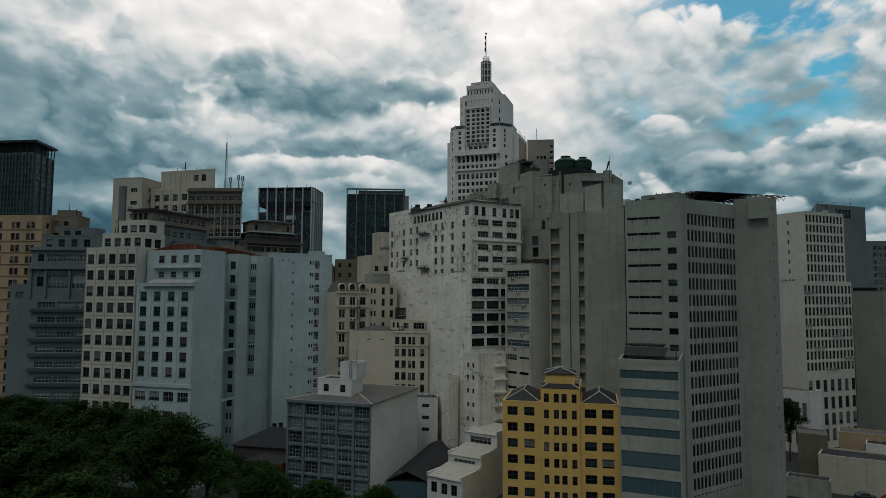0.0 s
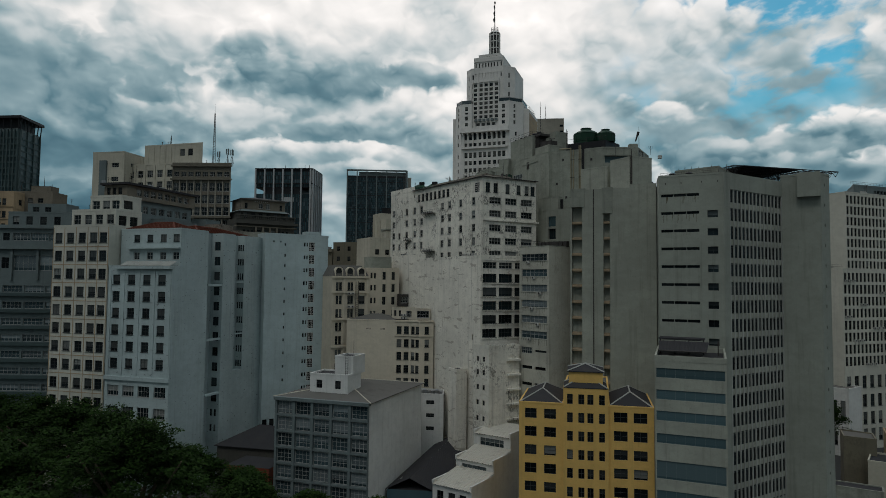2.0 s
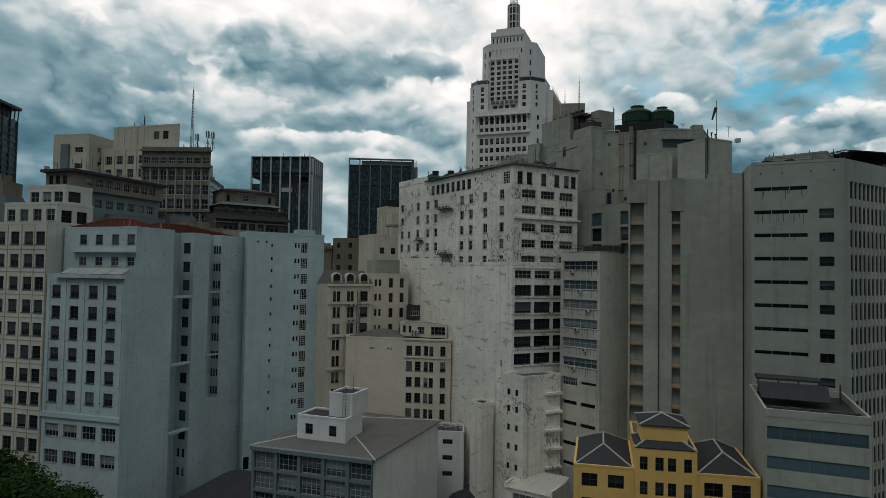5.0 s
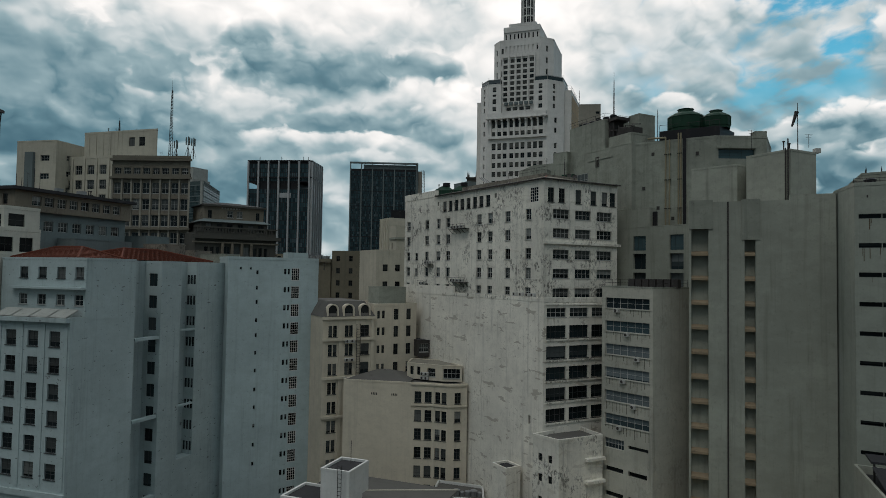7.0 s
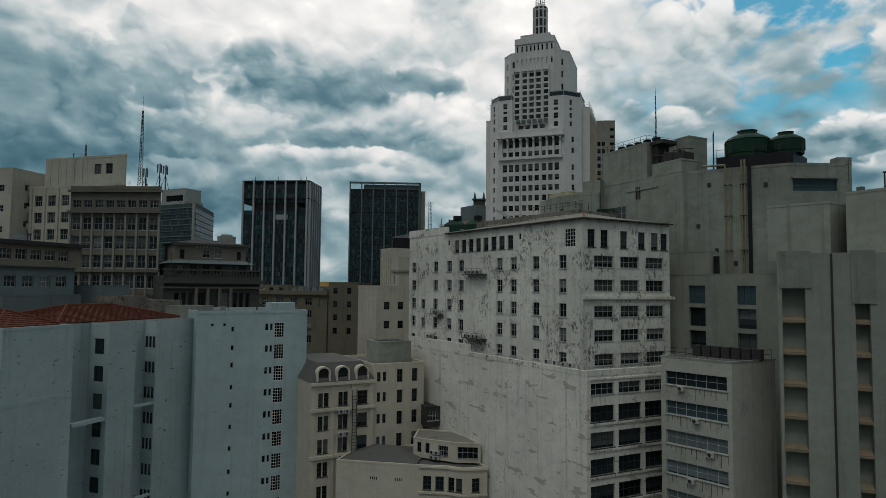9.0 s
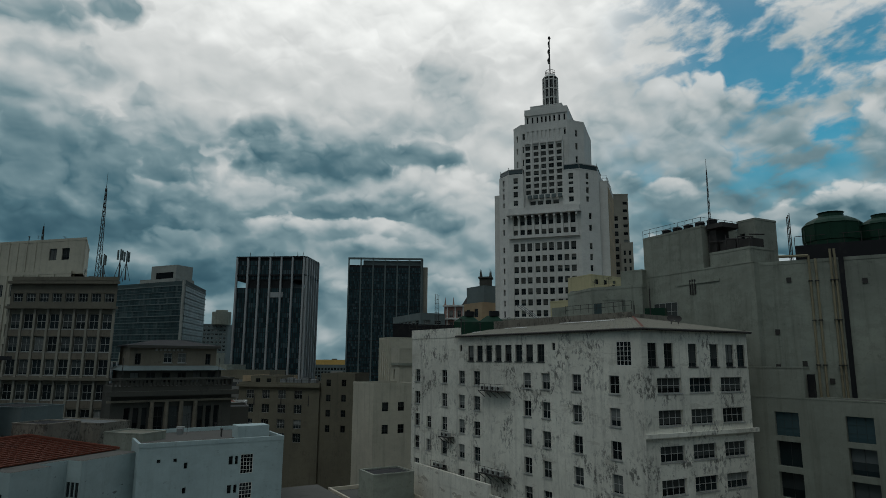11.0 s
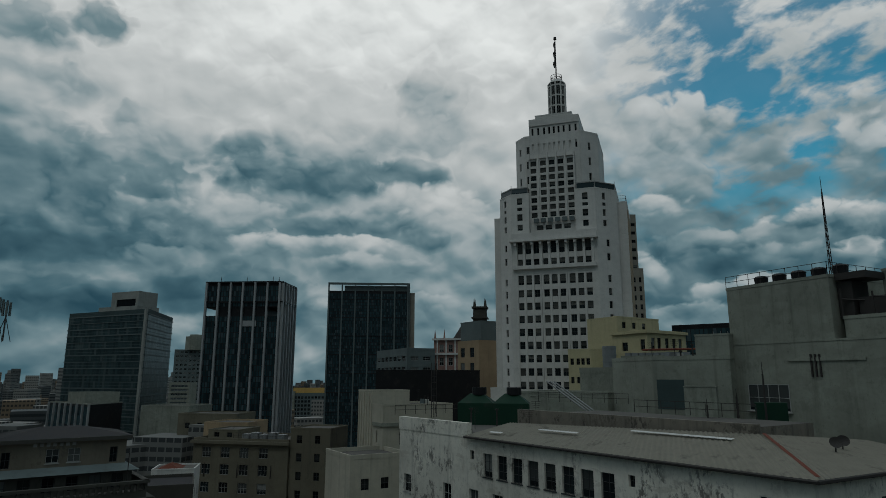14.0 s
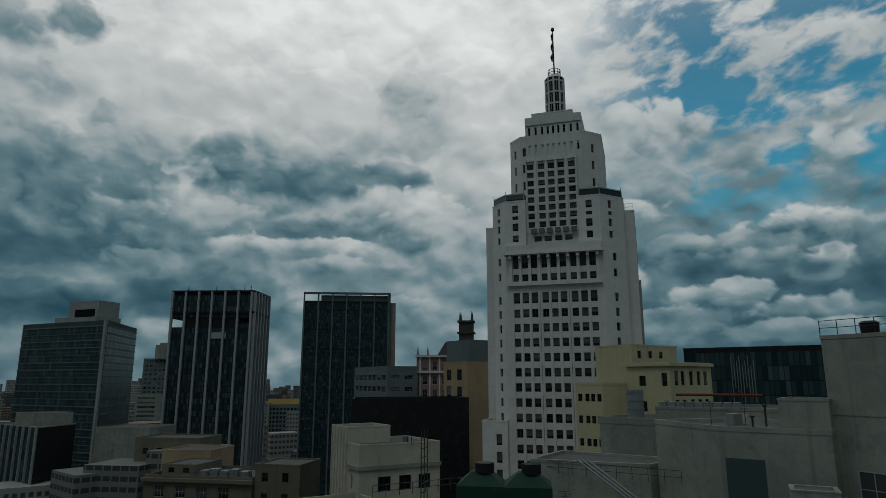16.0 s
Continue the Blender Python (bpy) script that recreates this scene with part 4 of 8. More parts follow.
def antenna_block():
    ob = thing("office_building", "brown stone office block with rows of windows and rooftop antennas", "building", -137, 172)
    poly = [(-144.4, 161.8), (-127.7, 167.2), (-139.0, 176.0), (-148.5, 173.0)]
    rows = [76.2, 72.4, 68.8, 65.2, 61.4, 57.6, 53.8, 50.0, 46.2]
    us = steps(1.25, 16.3, 8)
    block(ob, poly, 0, 79.0, "umber", {0: openings(us, rows[1:], 1.6, 2.4, "sash") + openings(us, rows[:1], 1.6, 1.4, "office"), 1: openings([3, 7, 11], rows, 1.5, 2.2, "sashd")}, parapet=0.6)
    w = Wall(poly[0], poly[1])
    for z in (78.4, 74.4, 63.2):
        band(ob, w, -0.3, 17.9, z, z + 0.45, 0.0, 0.6, "umber", "cornice")
    for i in range(9):
        u = 0.18 + i * 2.15
        band(ob, w, u - 0.18, u + 0.18, 48, 74.4, 0.0, 0.22, "towerdark", "pilaster")
    for r in rows[1:]:
        for u in us:
            band(ob, w, u - 0.85, u + 0.85, r - 2.35, r - 1.3, 0.0, 0.06, "stone", "spandrel")
    wing = thing("office_building", "cream office wing with paired windows beside the brown block", "building", -160, 172)
    poly = [(-178.0, 172.0), (-147.0, 174.2), (-160.0, 186.0), (-180.0, 186.0)]
    rows = [79.0 - 3.7 * i for i in range(9)]
    us = steps(3.0, 29.0, 8)
    block(wing, poly, 0, 81.8, "cream", {0: openings(us, rows, 2.1, 2.3, "office")}, parapet=0.6)
    w = Wall(poly[0], poly[1])
    for u in us[:-1]:
        band(wing, w, u + 1.5, u + 2.1, 50, 81.8, 0.0, 0.25, "cream", "pilaster")
    pent = [(-166.8, 173.4), (-144.8, 174.8), (-156.0, 185.0), (-168.0, 184.0)]
    block(wing, pent, 81.8, 88.0, "cream", {0: openings([14.5, 17.5], [85.6], 1.8, 2.2, "plain")}, parapet=0.5)
    for u in (1.5, 3.7, 5.9, 8.1, 10.3):
        band(wing, Wall(pent[0], pent[1]), u - 0.12, u + 0.12, 82, 88.2, 0.0, 0.12, "cream", "rib")
    tp = rect(-181.5, 166.8, 8, 11.5, 13)
    tall = building("office_tower", "pale stair tower with small windows and stained service shaft", tp, 0, 85.6, "cream",
                    {0: openings([8.3], [81.5, 77.0, 72.5], 2.6, 1.4, "office"), 1: openings([4, 8], [82, 78, 74, 70], 1.4, 1.3, "office")}, parapet=0.3)
    band(tall, Wall(tp[0], tp[1]), 3.0, 5.4, 60, 83.0, 0.0, 0.7, "frame_grey", "service_shaft")
    mast((-138.5, 172.5, 79.6), 20.0)
    for x, y, h in ((-134.5, 170, 4.5), (-132.5, 171.5, 5.5), (-130.5, 171, 5.0)):
        cell_mast((x, y, 79.6), h)
    mast((-160.5, 178, 88.0), 5.0, 0.3)


def roof_clutter(area, z, n, seed):
    """Small vents, boxes and poles standing about on a flat roof."""
    rng = random.Random(seed)
    x0, y0, x1, y1 = area
    for i in range(n):
        x, y = rng.uniform(x0, x1), rng.uniform(y0, y1)
        kind = i % 3
        if kind == 0:
            ob = thing("roof_vent", "small metal vent box on a flat roof", "vent", x, y, z, group="roof vents")
            bm = bmesh.new()
            slab(bm, rect(x, y, rng.uniform(0, 40), rng.uniform(0.6, 1.4), rng.uniform(0.6, 1.2)), z, z + rng.uniform(0.5, 1.3))
            part("casing", bm, rng.choice(("galv", "frame_grey", "acbox")), ob)
        elif kind == 1:
            ob = thing("vent_pipe", "thin rusty vent pipe on a flat roof", "pipe", x, y, z, group="vent pipes")
            h = rng.uniform(0.8, 2.2)
            bm = bmesh.new()
            rod(bm, (x, y, z), (x, y, z + h), 0.09, 6)
            rod(bm, (x, y, z + h), (x, y, z + h + 0.15), 0.2, 8)
            part("pipe", bm, "iron", ob)
        else:
            ob = thing("tv_aerial", "thin television aerial on a roof", "aerial", x, y, z, group="roof aerials")
            h = rng.uniform(1.8, 3.6)
            bm = bmesh.new()
            rod(bm, (x, y, z), (x, y, z + h), 0.03, 5)
            part("pole", bm, "iron", ob)
            bm = bmesh.new()
            for k in range(4):
                s = 0.5 - 0.07 * k
                rod(bm, (x - s, y + 0.1 * k, z + h - 0.2 * k), (x + s, y + 0.1 * k, z + h - 0.2 * k), 0.02, 4)
            part("rods", bm, "iron", ob)


def mast(foot, h, w=0.55, name="antenna_mast", r=0.06):
    """A lattice mast of three legs with zigzag bracing."""
    x, y, z = foot
    ob = thing(name, "slender dark steel lattice antenna mast on a rooftop", "antenna", x, y, z)
    legs = [(math.cos(a) * w, math.sin(a) * w) for a in (0.3, 2.4, 4.5)]
    for a in legs:
        bm = bmesh.new()
        rod(bm, (x + a[0], y + a[1], z), (x + a[0] * 0.25, y + a[1] * 0.25, z + h * 0.85), r, 5)
        part("leg", bm, "iron", ob)
    bm = bmesh.new()
    n = int(h / 0.9)
    for i in range(n):
        k, m = 1 - 0.75 * i / n, 1 - 0.75 * (i + 1) / n
        for j in range(3):
            a, b = legs[j], legs[(j + 1) % 3]
            rod(bm, (x + a[0] * k, y + a[1] * k, z + h * 0.85 * i / n), (x + b[0] * m, y + b[1] * m, z + h * 0.85 * (i + 1) / n), 0.03, 4)
    part("bracing", bm, "iron", ob)
    bm = bmesh.new()
    rod(bm, (x, y, z + h * 0.8), (x, y, z + h), 0.05, 5, 0.02)
    part("spike", bm, "iron", ob)
    return ob


def cell_mast(foot, h):
    x, y, z = foot
    ob = thing("cell_antenna", "cluster of grey panel antennas on a steel pole", "antenna", x, y, z, group="cell antennas")
    bm = bmesh.new()
    rod(bm, (x, y, z), (x, y, z + h), 0.09, 6)
    part("pole", bm, "iron", ob)
    for i in range(3):
        a = i * 2.1 + x
        bm = bmesh.new()
        w = Wall((x + math.cos(a) * 0.4 - 0.18, y + math.sin(a) * 0.4), (x + math.cos(a) * 0.4 + 0.18, y + math.sin(a) * 0.4))
        w.box(bm, 0.04, 0.3, z + h - 1.9, z + h - 0.2, -0.08, 0.08)
        part("panel_antenna", bm, "frame_grey", ob)
        bm = bmesh.new()
        rod(bm, (x, y, z + h * 0.6), (x + math.cos(a) * 0.9, y + math.sin(a) * 0.9, z), 0.04, 4)
        part("brace", bm, "iron", ob)


# ---------------------------------------------------------------- middle group
def grid_office():
    """Low grey office with a grid front, hipped dark roof and white lift house."""
    poly = [(-78.5, 120.8), (-58.8, 121.3), (-58.4, 146.5), (-78.0, 147.0)]
    ob = thing("office_building", "small grey gridded office block with a dark hipped roof", "building", -67, 128)
    rows = [20.6 - 3.05 * i for i in range(7)]
    us = [2.1, 6.05, 10.0, 13.95, 17.9]
    block(ob, poly, 0, 22.3, "white", {}, parapet=0.25)
    w = Wall(poly[0], poly[1])
    bm = bmesh.new()
    for i in range(6):
        u = 0.15 + i * 3.95
        w.box(bm, max(0, u - 0.28), min(w.len, u + 0.28), 0, 22.2, 0.01, 0.7)
    part("front_frame", bm, "frame_grey", ob)
    for r in rows:
        band(ob, w, 0, w.len, r - 1.62, r - 1.2, 0.01, 0.64, "frame_grey", "floor_band")
        for u in us:
            put_window(ob, w, u, r - 1.15, 3.2, 2.35, "grid", 0.2)
    band(ob, w, -0.2, w.len + 0.2, 22.0, 22.6, -0.1, 0.95, "frame_grey", "eave")
    hip_roof(ob, poly, 22.55, 1.7, 0.5, "roof", caps="cream")
    a, b = rect(-73.5, 124.5, 0, 8.4, 5.5), rect(-69.0, 126.3, 0, 4.0, 5.2)
    block(ob, a, 22.5, 26.6, "white", {0: openings([2.1, 6.2], [24.8], 1.3, 1.6, "plain")}, parapet=0.3, roof="dark_roof")
    block(ob, b, 26.6, 30.0, "white", {}, parapet=0.3, roof="dark_roof")
    bm = bmesh.new()
    for k in (0.0, 0.5):
        rod(bm, (-66.4 + k, 125.9, 23), (-66.4 + k, 125.9, 31), 0.04, 4)
    for i in range(16):
        rod(bm, (-66.4, 125.9, 23.4 + i * 0.5), (-65.9, 125.9, 23.4 + i * 0.5), 0.03, 4)
    part("ladder", bm, "iron", ob, "dark iron wall ladder")
    bm = bmesh.new()
    rod(bm, (-66.8, 130, 30), (-66.8, 130, 33), 0.04, 4)
    part("pole", bm, "iron", ob)


def cream_palazzo():
    ob = thing("apartment_building", "cream old apartment house with arched attic windows and mansard roof", "building", -84, 168)
    poly = rect(-87.6, 157.2, 50, 10.2, 16)
    rows = [43.7 - 3.45 * i for i in range(11)]
    us = [1.9, 5.0, 8.2]
    holes = openings([1.5, 2.4], rows, 0.75, 2.1, "tall") + openings([4.7, 5.5], rows, 0.75, 2.1, "tall") + openings([8.3], rows, 1.7, 2.1, "sashd")
    block(ob, poly, 0, 46.4, "creamy", {0: holes}, parapet=0)
    w = Wall(poly[0], poly[1])
    for z in (45.9, 42.0, 35.0, 28.0):
        band(ob, w, -0.2, 10.3, z, z + 0.45, 0.0, 0.4, "creamy", "cornice")
    for u in (0.35, 3.4, 6.7, 9.8):
        band(ob, w, u - 0.3, u + 0.3, 20, 45.9, 0.0, 0.18, "creamy", "pilaster")
    bm = bmesh.new()
    lo, hi = inset(poly, -0.1), inset(poly, 1.5)
    n = 4
    a, b = [bm.verts.new((*p, 46.4)) for p in lo], [bm.verts.new((*p, 49.2)) for p in hi]
    for i in range(n):
        bm.faces.new((a[i], a[(i + 1) % n], b[(i + 1) % n], b[i]))
    bm.faces.new(b)
    part("mansard_roof", bm, "roof", ob)
    for u in us:
        arch_window(ob, w, u, 46.5, 1.7, 2.0)
    # side wing against the flaking wall
    wing = building("apartment_building", "cream rear wing with narrow paired windows", rect(-81.2, 165.2, 50, 9.0, 14), 0, 48.2, "creamy",
                    {0: openings([0.9, 1.9], [46.6, 43.4, 40.0, 36.5, 33.1, 29.7, 26.2], 0.6, 1.5, "plain") + openings([4.6, 7.3], [46.6, 43.3, 39.9, 36.4, 33.0], 1.0, 2.1, "plain")}, parapet=0.5)
    shed = building("rooftop_shed", "grey sheet metal shed with railing on a roof", rect(-82.5, 169.5, 50, 6.0, 5.0), 48.2, 51.6, "grey2", parapet=0.2, roof="dark_roof", category="shed")
    # iron stair with air conditioners
    st = thing("fire_stair", "rusty iron service stair with air conditioners on a cream wall", "stair", -83.7, 162.5)
    w2 = Wall(poly[0], poly[1])
    for u in (6.45, 7.15):
        bm = bmesh.new()
        rod(bm, w2.at(u, 24, 0.5), w2.at(u, 45, 0.5), 0.07, 5)
        part("post", bm, "iron", st)
    bm = bmesh.new()
    for i in range(40):
        rod(bm, w2.at(6.45, 24.5 + i * 0.5, 0.5), w2.at(7.15, 24.5 + i * 0.5, 0.5), 0.04, 4)
    part("stair_ladder", bm, "iron", st)
    for z in (41.6, 38.2, 34.8, 31.4, 28.0):
        for u in (4.6, 5.6):
            air_conditioner(w2, u, z, 0.45)


def arch_window(parent, w, u, v, width, height):
    """A round-headed attic window in a moulded surround."""
    bm = bmesh.new()
    r = width / 2
    pts = [(-r, 0), (r, 0)] + [(r * math.cos(a), height - r + r * math.sin(a)) for a in [math.pi * i / 10 for i in range(11)]]
    outer = [(x * 1.3, y * 1.12) for x, y in pts]
    n = len(pts)
    for d, e in ((0.12, 0.5),):
        o = [[bm.verts.new(w.at(u + x, v + y, k)) for x, y in loop] for loop, k in ((outer, -0.9), (outer, 0.12), (pts, 0.12), (pts, -0.3))]
        for i in range(n):
            j = (i + 1) % n
            for a, b in ((0, 1), (1, 2), (2, 3)):
                bm.faces.new((o[a][i], o[a][j], o[b][j], o[b][i]))
    part("window_surround", bm, "creamy", parent)
    bm = bmesh.new()
    bm.faces.new([bm.verts.new(w.at(u + x, v + y, -0.25)) for x, y in pts])
    part("arched_pane", bm, "pane_dark", parent)


def air_conditioner(w, u, z, d=0.3):
    p = w.at(u, z, d)
    ob = thing("air_conditioner", "small pale air conditioner box fixed to a facade", "air conditioner", p.x, p.y, p.z, group="facade air conditioners")
    key = "ac"
    if key not in CACHE:
        flat = Wall((0, 0), (1, 0))
        bm = bmesh.new()
        flat.box(bm, -0.4, 0.4, 0, 0.55, -0.25, 0.25)
        bmesh.ops.bevel(bm, geom=bm.edges[:], offset=0.03, segments=1, affect="EDGES")
        a = bpy.data.meshes.new("casing")
        bm.to_mesh(a)
        bm.free()
        a.materials.append(MAT["acbox"])
        bm = bmesh.new()
        rod(bm, (-0.08, -0.26, 0.28), (-0.08, -0.245, 0.28), 0.22, 12)
        b = bpy.data.meshes.new("fan_grille")
        bm.to_mesh(b)
        bm.free()
        b.materials.append(MAT["iron"])
        CACHE[key] = a, b
    for name, mesh in zip(("casing", "fan_grille"), CACHE[key]):
        o = new(name, mesh)
        o.parent = ob
    ob.rotation_euler = (0, 0, w.angle)
    return ob


def low_cream_house():
    ob = thing("apartment_building", "low cream apartment house with bay windows and roof terrace", "building", -70, 166)
    poly = [(-83.3, 157.6), (-71.0, 159.6), (-67.2, 160.6), (-64.6, 160.4), (-61.6, 162.4), (-70, 171), (-84, 169)]
    rows = [33.0 - 3.2 * i for i in range(10)]
    faces = {1: openings([1.2, 3.0], rows, 1.2, 1.9, "tall"), 2: openings([0.8, 2.0], rows, 0.95, 1.9, "tall"), 3: openings([1.9], rows, 1.1, 1.9, "tall")}
    block(ob, poly, 0, 35.2, "creamy", faces, parapet=0.3)
    hip_roof(ob, [(-83.0, 158), (-71.5, 160), (-73.0, 168.5), (-83.5, 167.5)], 35.5, 1.3, 0.0, "roof")
    w = Wall(poly[0], poly[1])
    for k in (5.2, 8.9):
        for i in range(4):
            band(ob, w, k + i * 0.3, k + i * 0.3 + 0.15, 33.0, 33.4, -0.02, 0.03, "iron", "vent_slot")
    for z in (35.1, 31.5):
        for i in (1, 2, 3):
            w = Wall(poly[i], poly[i + 1])
            band(ob, w, 0, w.len, z, z + 0.25, 0.0, 0.22, "creamy", "cornice")
    top = [(-73.5, 163.4), (-66.5, 162.6), (-63.0, 163.6), (-68.5, 169.5), (-75, 169)]
    block(ob, top, 35.5, 38.2, "creamy", {0: openings([1.0, 2.4], [37.0], 0.7, 1.5, "plain") + openings([5.0], [36.9], 1.6, 1.5, "wide"), 1: openings([1.8], [36.9], 3.0, 1.7, "wide")}, parapet=0.15, roof="pale_roof")
    for i in range(4):
        air_conditioner(Wall(top[0], top[1]), 3.4 + (i % 2) * 0.8, 35.6 + (i // 2) * 0.75)
    # glazed shelter perched on the wall behind
    sh_ = building("rooftop_shed", "dark rusty sheet shelter against the flaking wall", rect(-74.2, 170.0, 40, 5.0, 4.0), 38.5, 41.6, "iron", {0: openings([1.3, 3.6], [40.2], 1.9, 1.6, "wide")}, parapet=0.1, roof="dark_roof", category="shed")
    sh_["label"] = "dark rusty sheet shelter on a rear roof"
    a = building("annex_building", "low white annex with dark ribbon windows and flat roof", [(-64.5, 152.5), (-56.0, 154.5), (-58.0, 160.5), (-66, 160.5)], 0, 18.6, "white",
                 {0: openings([2.0, 5.6], [17.0, 14.0, 11.0], 1.9, 0.9, "plain")}, parapet=0.4)
    for i in range(7):
        bucket((-62.8 + i * 0.9, 155.0 + i * 0.25, 18.62), 0.4 + 0.1 * (i % 3))


def bucket(p, r):
    x, y, z = p
    ob = thing("water_tank", "small pale domestic water tank on a roof", "tank", x, y, z, group="roof water tanks")
    bm = bmesh.new()
    rod(bm, (x, y, z), (x, y, z + r * 1.5), r * 0.85, 10, r)
    part("barrel", bm, "galv", ob)
    bm = bmesh.new()
    rod(bm, (x, y, z + r * 1.5), (x, y, z + r * 1.8), r * 1.05, 10, r * 0.4)
    part("lid", bm, "galv", ob)


DL = [(-80.2, 177.9), (-46.1, 150.6), (-35.9, 161.6), (-70.0, 189.0)]
DU = [(-82.2, 181.2), (-47.2, 155.8), (-36.9, 167.3), (-71.6, 193.2)]


def mouldy_block():
    ob = thing("office_building", "old white building with black mould and a flaking party wall", "building", -60, 171)
    rows = [46.1 - 3.1 * i for i in range(5)]
    holes = openings([2.4, 6.7, 11.0], [49.0], 3.6, 1.4, "wide") + openings([2.4, 6.7, 11.0], rows, 3.7, 1.9, "dark_wide") + openings([2.4, 6.7, 11.0], [28, 24, 20, 16], 3.4, 1.6, "dark_wide")
    left = openings([40.6], [32.6], 0.5, 1.3, "hole")
    block(ob, DL, 0, 50.6, "flaky", {0: left, 1: holes}, parapet=0)
    w = Wall(DL[0], DL[1])
    band(ob, w, -0.05, 18.5, 50.6, 52.3, -0.35, 0.04, "flaky", "parapet")
    band(ob, w, 18.5, w.len, 50.6, 51.2, -0.35, 0.04, "dirty", "parapet")
    w = Wall(DL[1], DL[2])
    band(ob, w, 0.0, w.len, 50.6, 51.3, -0.35, 0.05, "dirty", "parapet")
    for r in [50.2] + [r - 1.25 for r in rows]:
        band(ob, w, 0.4, w.len, r - 0.1, r + 0.12, 0.0, 0.14, "dirty", "floor_band")
    # upper storeys, set back
    us = [1.7, 8.9, 13.1, 16.5, 26.4, 29.6, 34.4, 39.6]
    rows = [64.5, 61.3, 58.1, 54.9]
    holes = openings(us, rows, 1.35, 1.8, "sash") + openings(us, [51.9], 1.35, 1.4, "sash")
    holes += openings([4.9], [58.0, 54.8], 1.2, 1.6, "sash")
    holes += openings([15.2 + 1.95 * i for i in range(8)], [67.7], 1.25, 2.0, "tall") + openings([12.9, 31.0], [68.4], 0.55, 0.8, "plain")
    right = openings([3.5, 8.0, 12.6], [64.5, 61.4, 58.0, 54.9, 51.8], 3.3, 1.5, "wide")
    right += openings([1.4, 3.6, 7.0, 10.2, 12.6, 14.4], [67.5], 1.25, 2.3, "tall")
    holes += openings([41.0], [67.6], 1.9, 2.4, "grille")
    block(ob, DU, 50.6, 69.9, "dirty", {0: holes, 1: right}, parapet=0)
    w = Wall(DU[1], DU[2])
    band(ob, w, -0.1, w.len + 0.6, 59.6, 60.0, 0.0, 0.35, "dirty", "cornice")
    # corrugated roof: a long slope over the party wall side, hipped at the far end
    w = Wall(DU[0], DU[1])
    e = Wall(DU[1], DU[2])
    peak = tuple(w.at(w.len - 6.0, 71.65, -6.2))
    start = tuple(w.at(12.2, 71.0, -5.2))
    end = tuple(e.at(e.len + 0.3, 70.9, -5.5))
    for a, b_, c, d in ((tuple(w.at(12.2, 70.05, 0.4)), tuple(w.at(w.len + 0.4, 70.05, 0.4)), peak, start), (tuple(e.at(-0.4, 70.05, 0.4)), tuple(e.at(e.len + 0.3, 70.05, 0.4)), end, peak)):
        ribbed_sheet(ob, a, b_, c, d)
    back = [tuple(w.at(0.3, 0, -0.6).xy), tuple(w.at(12.2, 0, -0.6).xy), tuple(w.at(12.2, 0, -5.2).xy), peak[:2], end[:2], DU[2], DU[3]]
    bm = bmesh.new()
    slab(bm, [q for q in back], 69.9, 70.3)
    part("flat_roof", bm, "roof", ob)
    bm = bmesh.new()
    w.box(bm, 12.3, w.len - 6.4, 70.3, 72.3, -6.6, -6.2)
    part("roof_wall", bm, "stained", ob, "dark stained wall behind the corrugated slope")
    block(ob, [tuple(w.at(16, 0, -6.6).xy), tuple(w.at(w.len - 6.4, 0, -6.6).xy), tuple(w.at(w.len - 6.4, 0, -14).xy), tuple(w.at(16, 0, -14).xy)], 70.3, 72.1, "stained", parapet=0)
    railing([tuple(w.at(26, 0, -7.0).xy), tuple(w.at(w.len - 6.8, 0, -7.0).xy)], 72.6, 1.0)
    band(ob, w, -0.1, 12.2, 69.9, 71.2, -0.5, 0.06, "dirty", "parapet")
    bm = bmesh.new()
    a, c = Vector(peak) + Vector((0, 0, 0.12)), Vector(tuple(e.at(0.2, 70.2, 0.1)))
    d = (c - a).normalized().cross(Vector((0, 0, 1))) * 0.13
    quad(bm, a - d, a + d, c + d, c - d)
    part("ridge_flashing", bm, "redpaint", ob, "faded red ridge flashing")
    for u, dd in ((7.5, -3.0), (9.0, -3.4)):
        q = e.at(u, 70.9, dd)
        dish((q.x, q.y, 70.7))
    hut = building("rooftop_shed", "small grey roof hut with flat lid", rect(-53.0, 175.6, -8, 2.6, 2.2), 70.3, 74.6, "grey2", parapet=0.1, category="shed")
    # sealing strips, a pole aerial and a green box on the roofs
    for u0, u1, d in ((14.5, 16.2, -0.7), (19.0, 23.5, -2.6), (27.5, 36.0, -4.4)):
        bm = bmesh.new()
        z = 70.05 + (0.4 - d) * 0.22 + 0.2
        quad(bm, w.at(u0, z, d), w.at(u1, z + 0.02, d), w.at(u1, z + 0.1, d - 0.35), w.at(u0, z + 0.08, d - 0.3))
        part("sealing_strip", bm, "white", ob, "white sealing strip on the roof")
    bm = bmesh.new()
    slab(bm, rect(-47.6, 174.6, -8, 2.4, 1.6), 70.3, 73.4)
    part("plant_box", bm, "green", ob)
    for q, h in (((-48.9, 174.9), 4.2), ((-46.9, 173.8), 6.4), ((-51.3, 174.0), 3.4)):
        mast((*q, 70.3), h, 0.05, "roof_pole")
    # racks with air conditioners
    for u, z in ((20.8, 63.0), (20.8, 53.0), (10.2, 56.4), (8.3, 52.2)):
        rack(w, u, z, 5.2 if u > 15 else 2.4)
    for u in (36, 37.6, 39.2, 40.5):
        air_conditioner(Wall(DL[0], DL[1]), u, 51.25, -0.6)
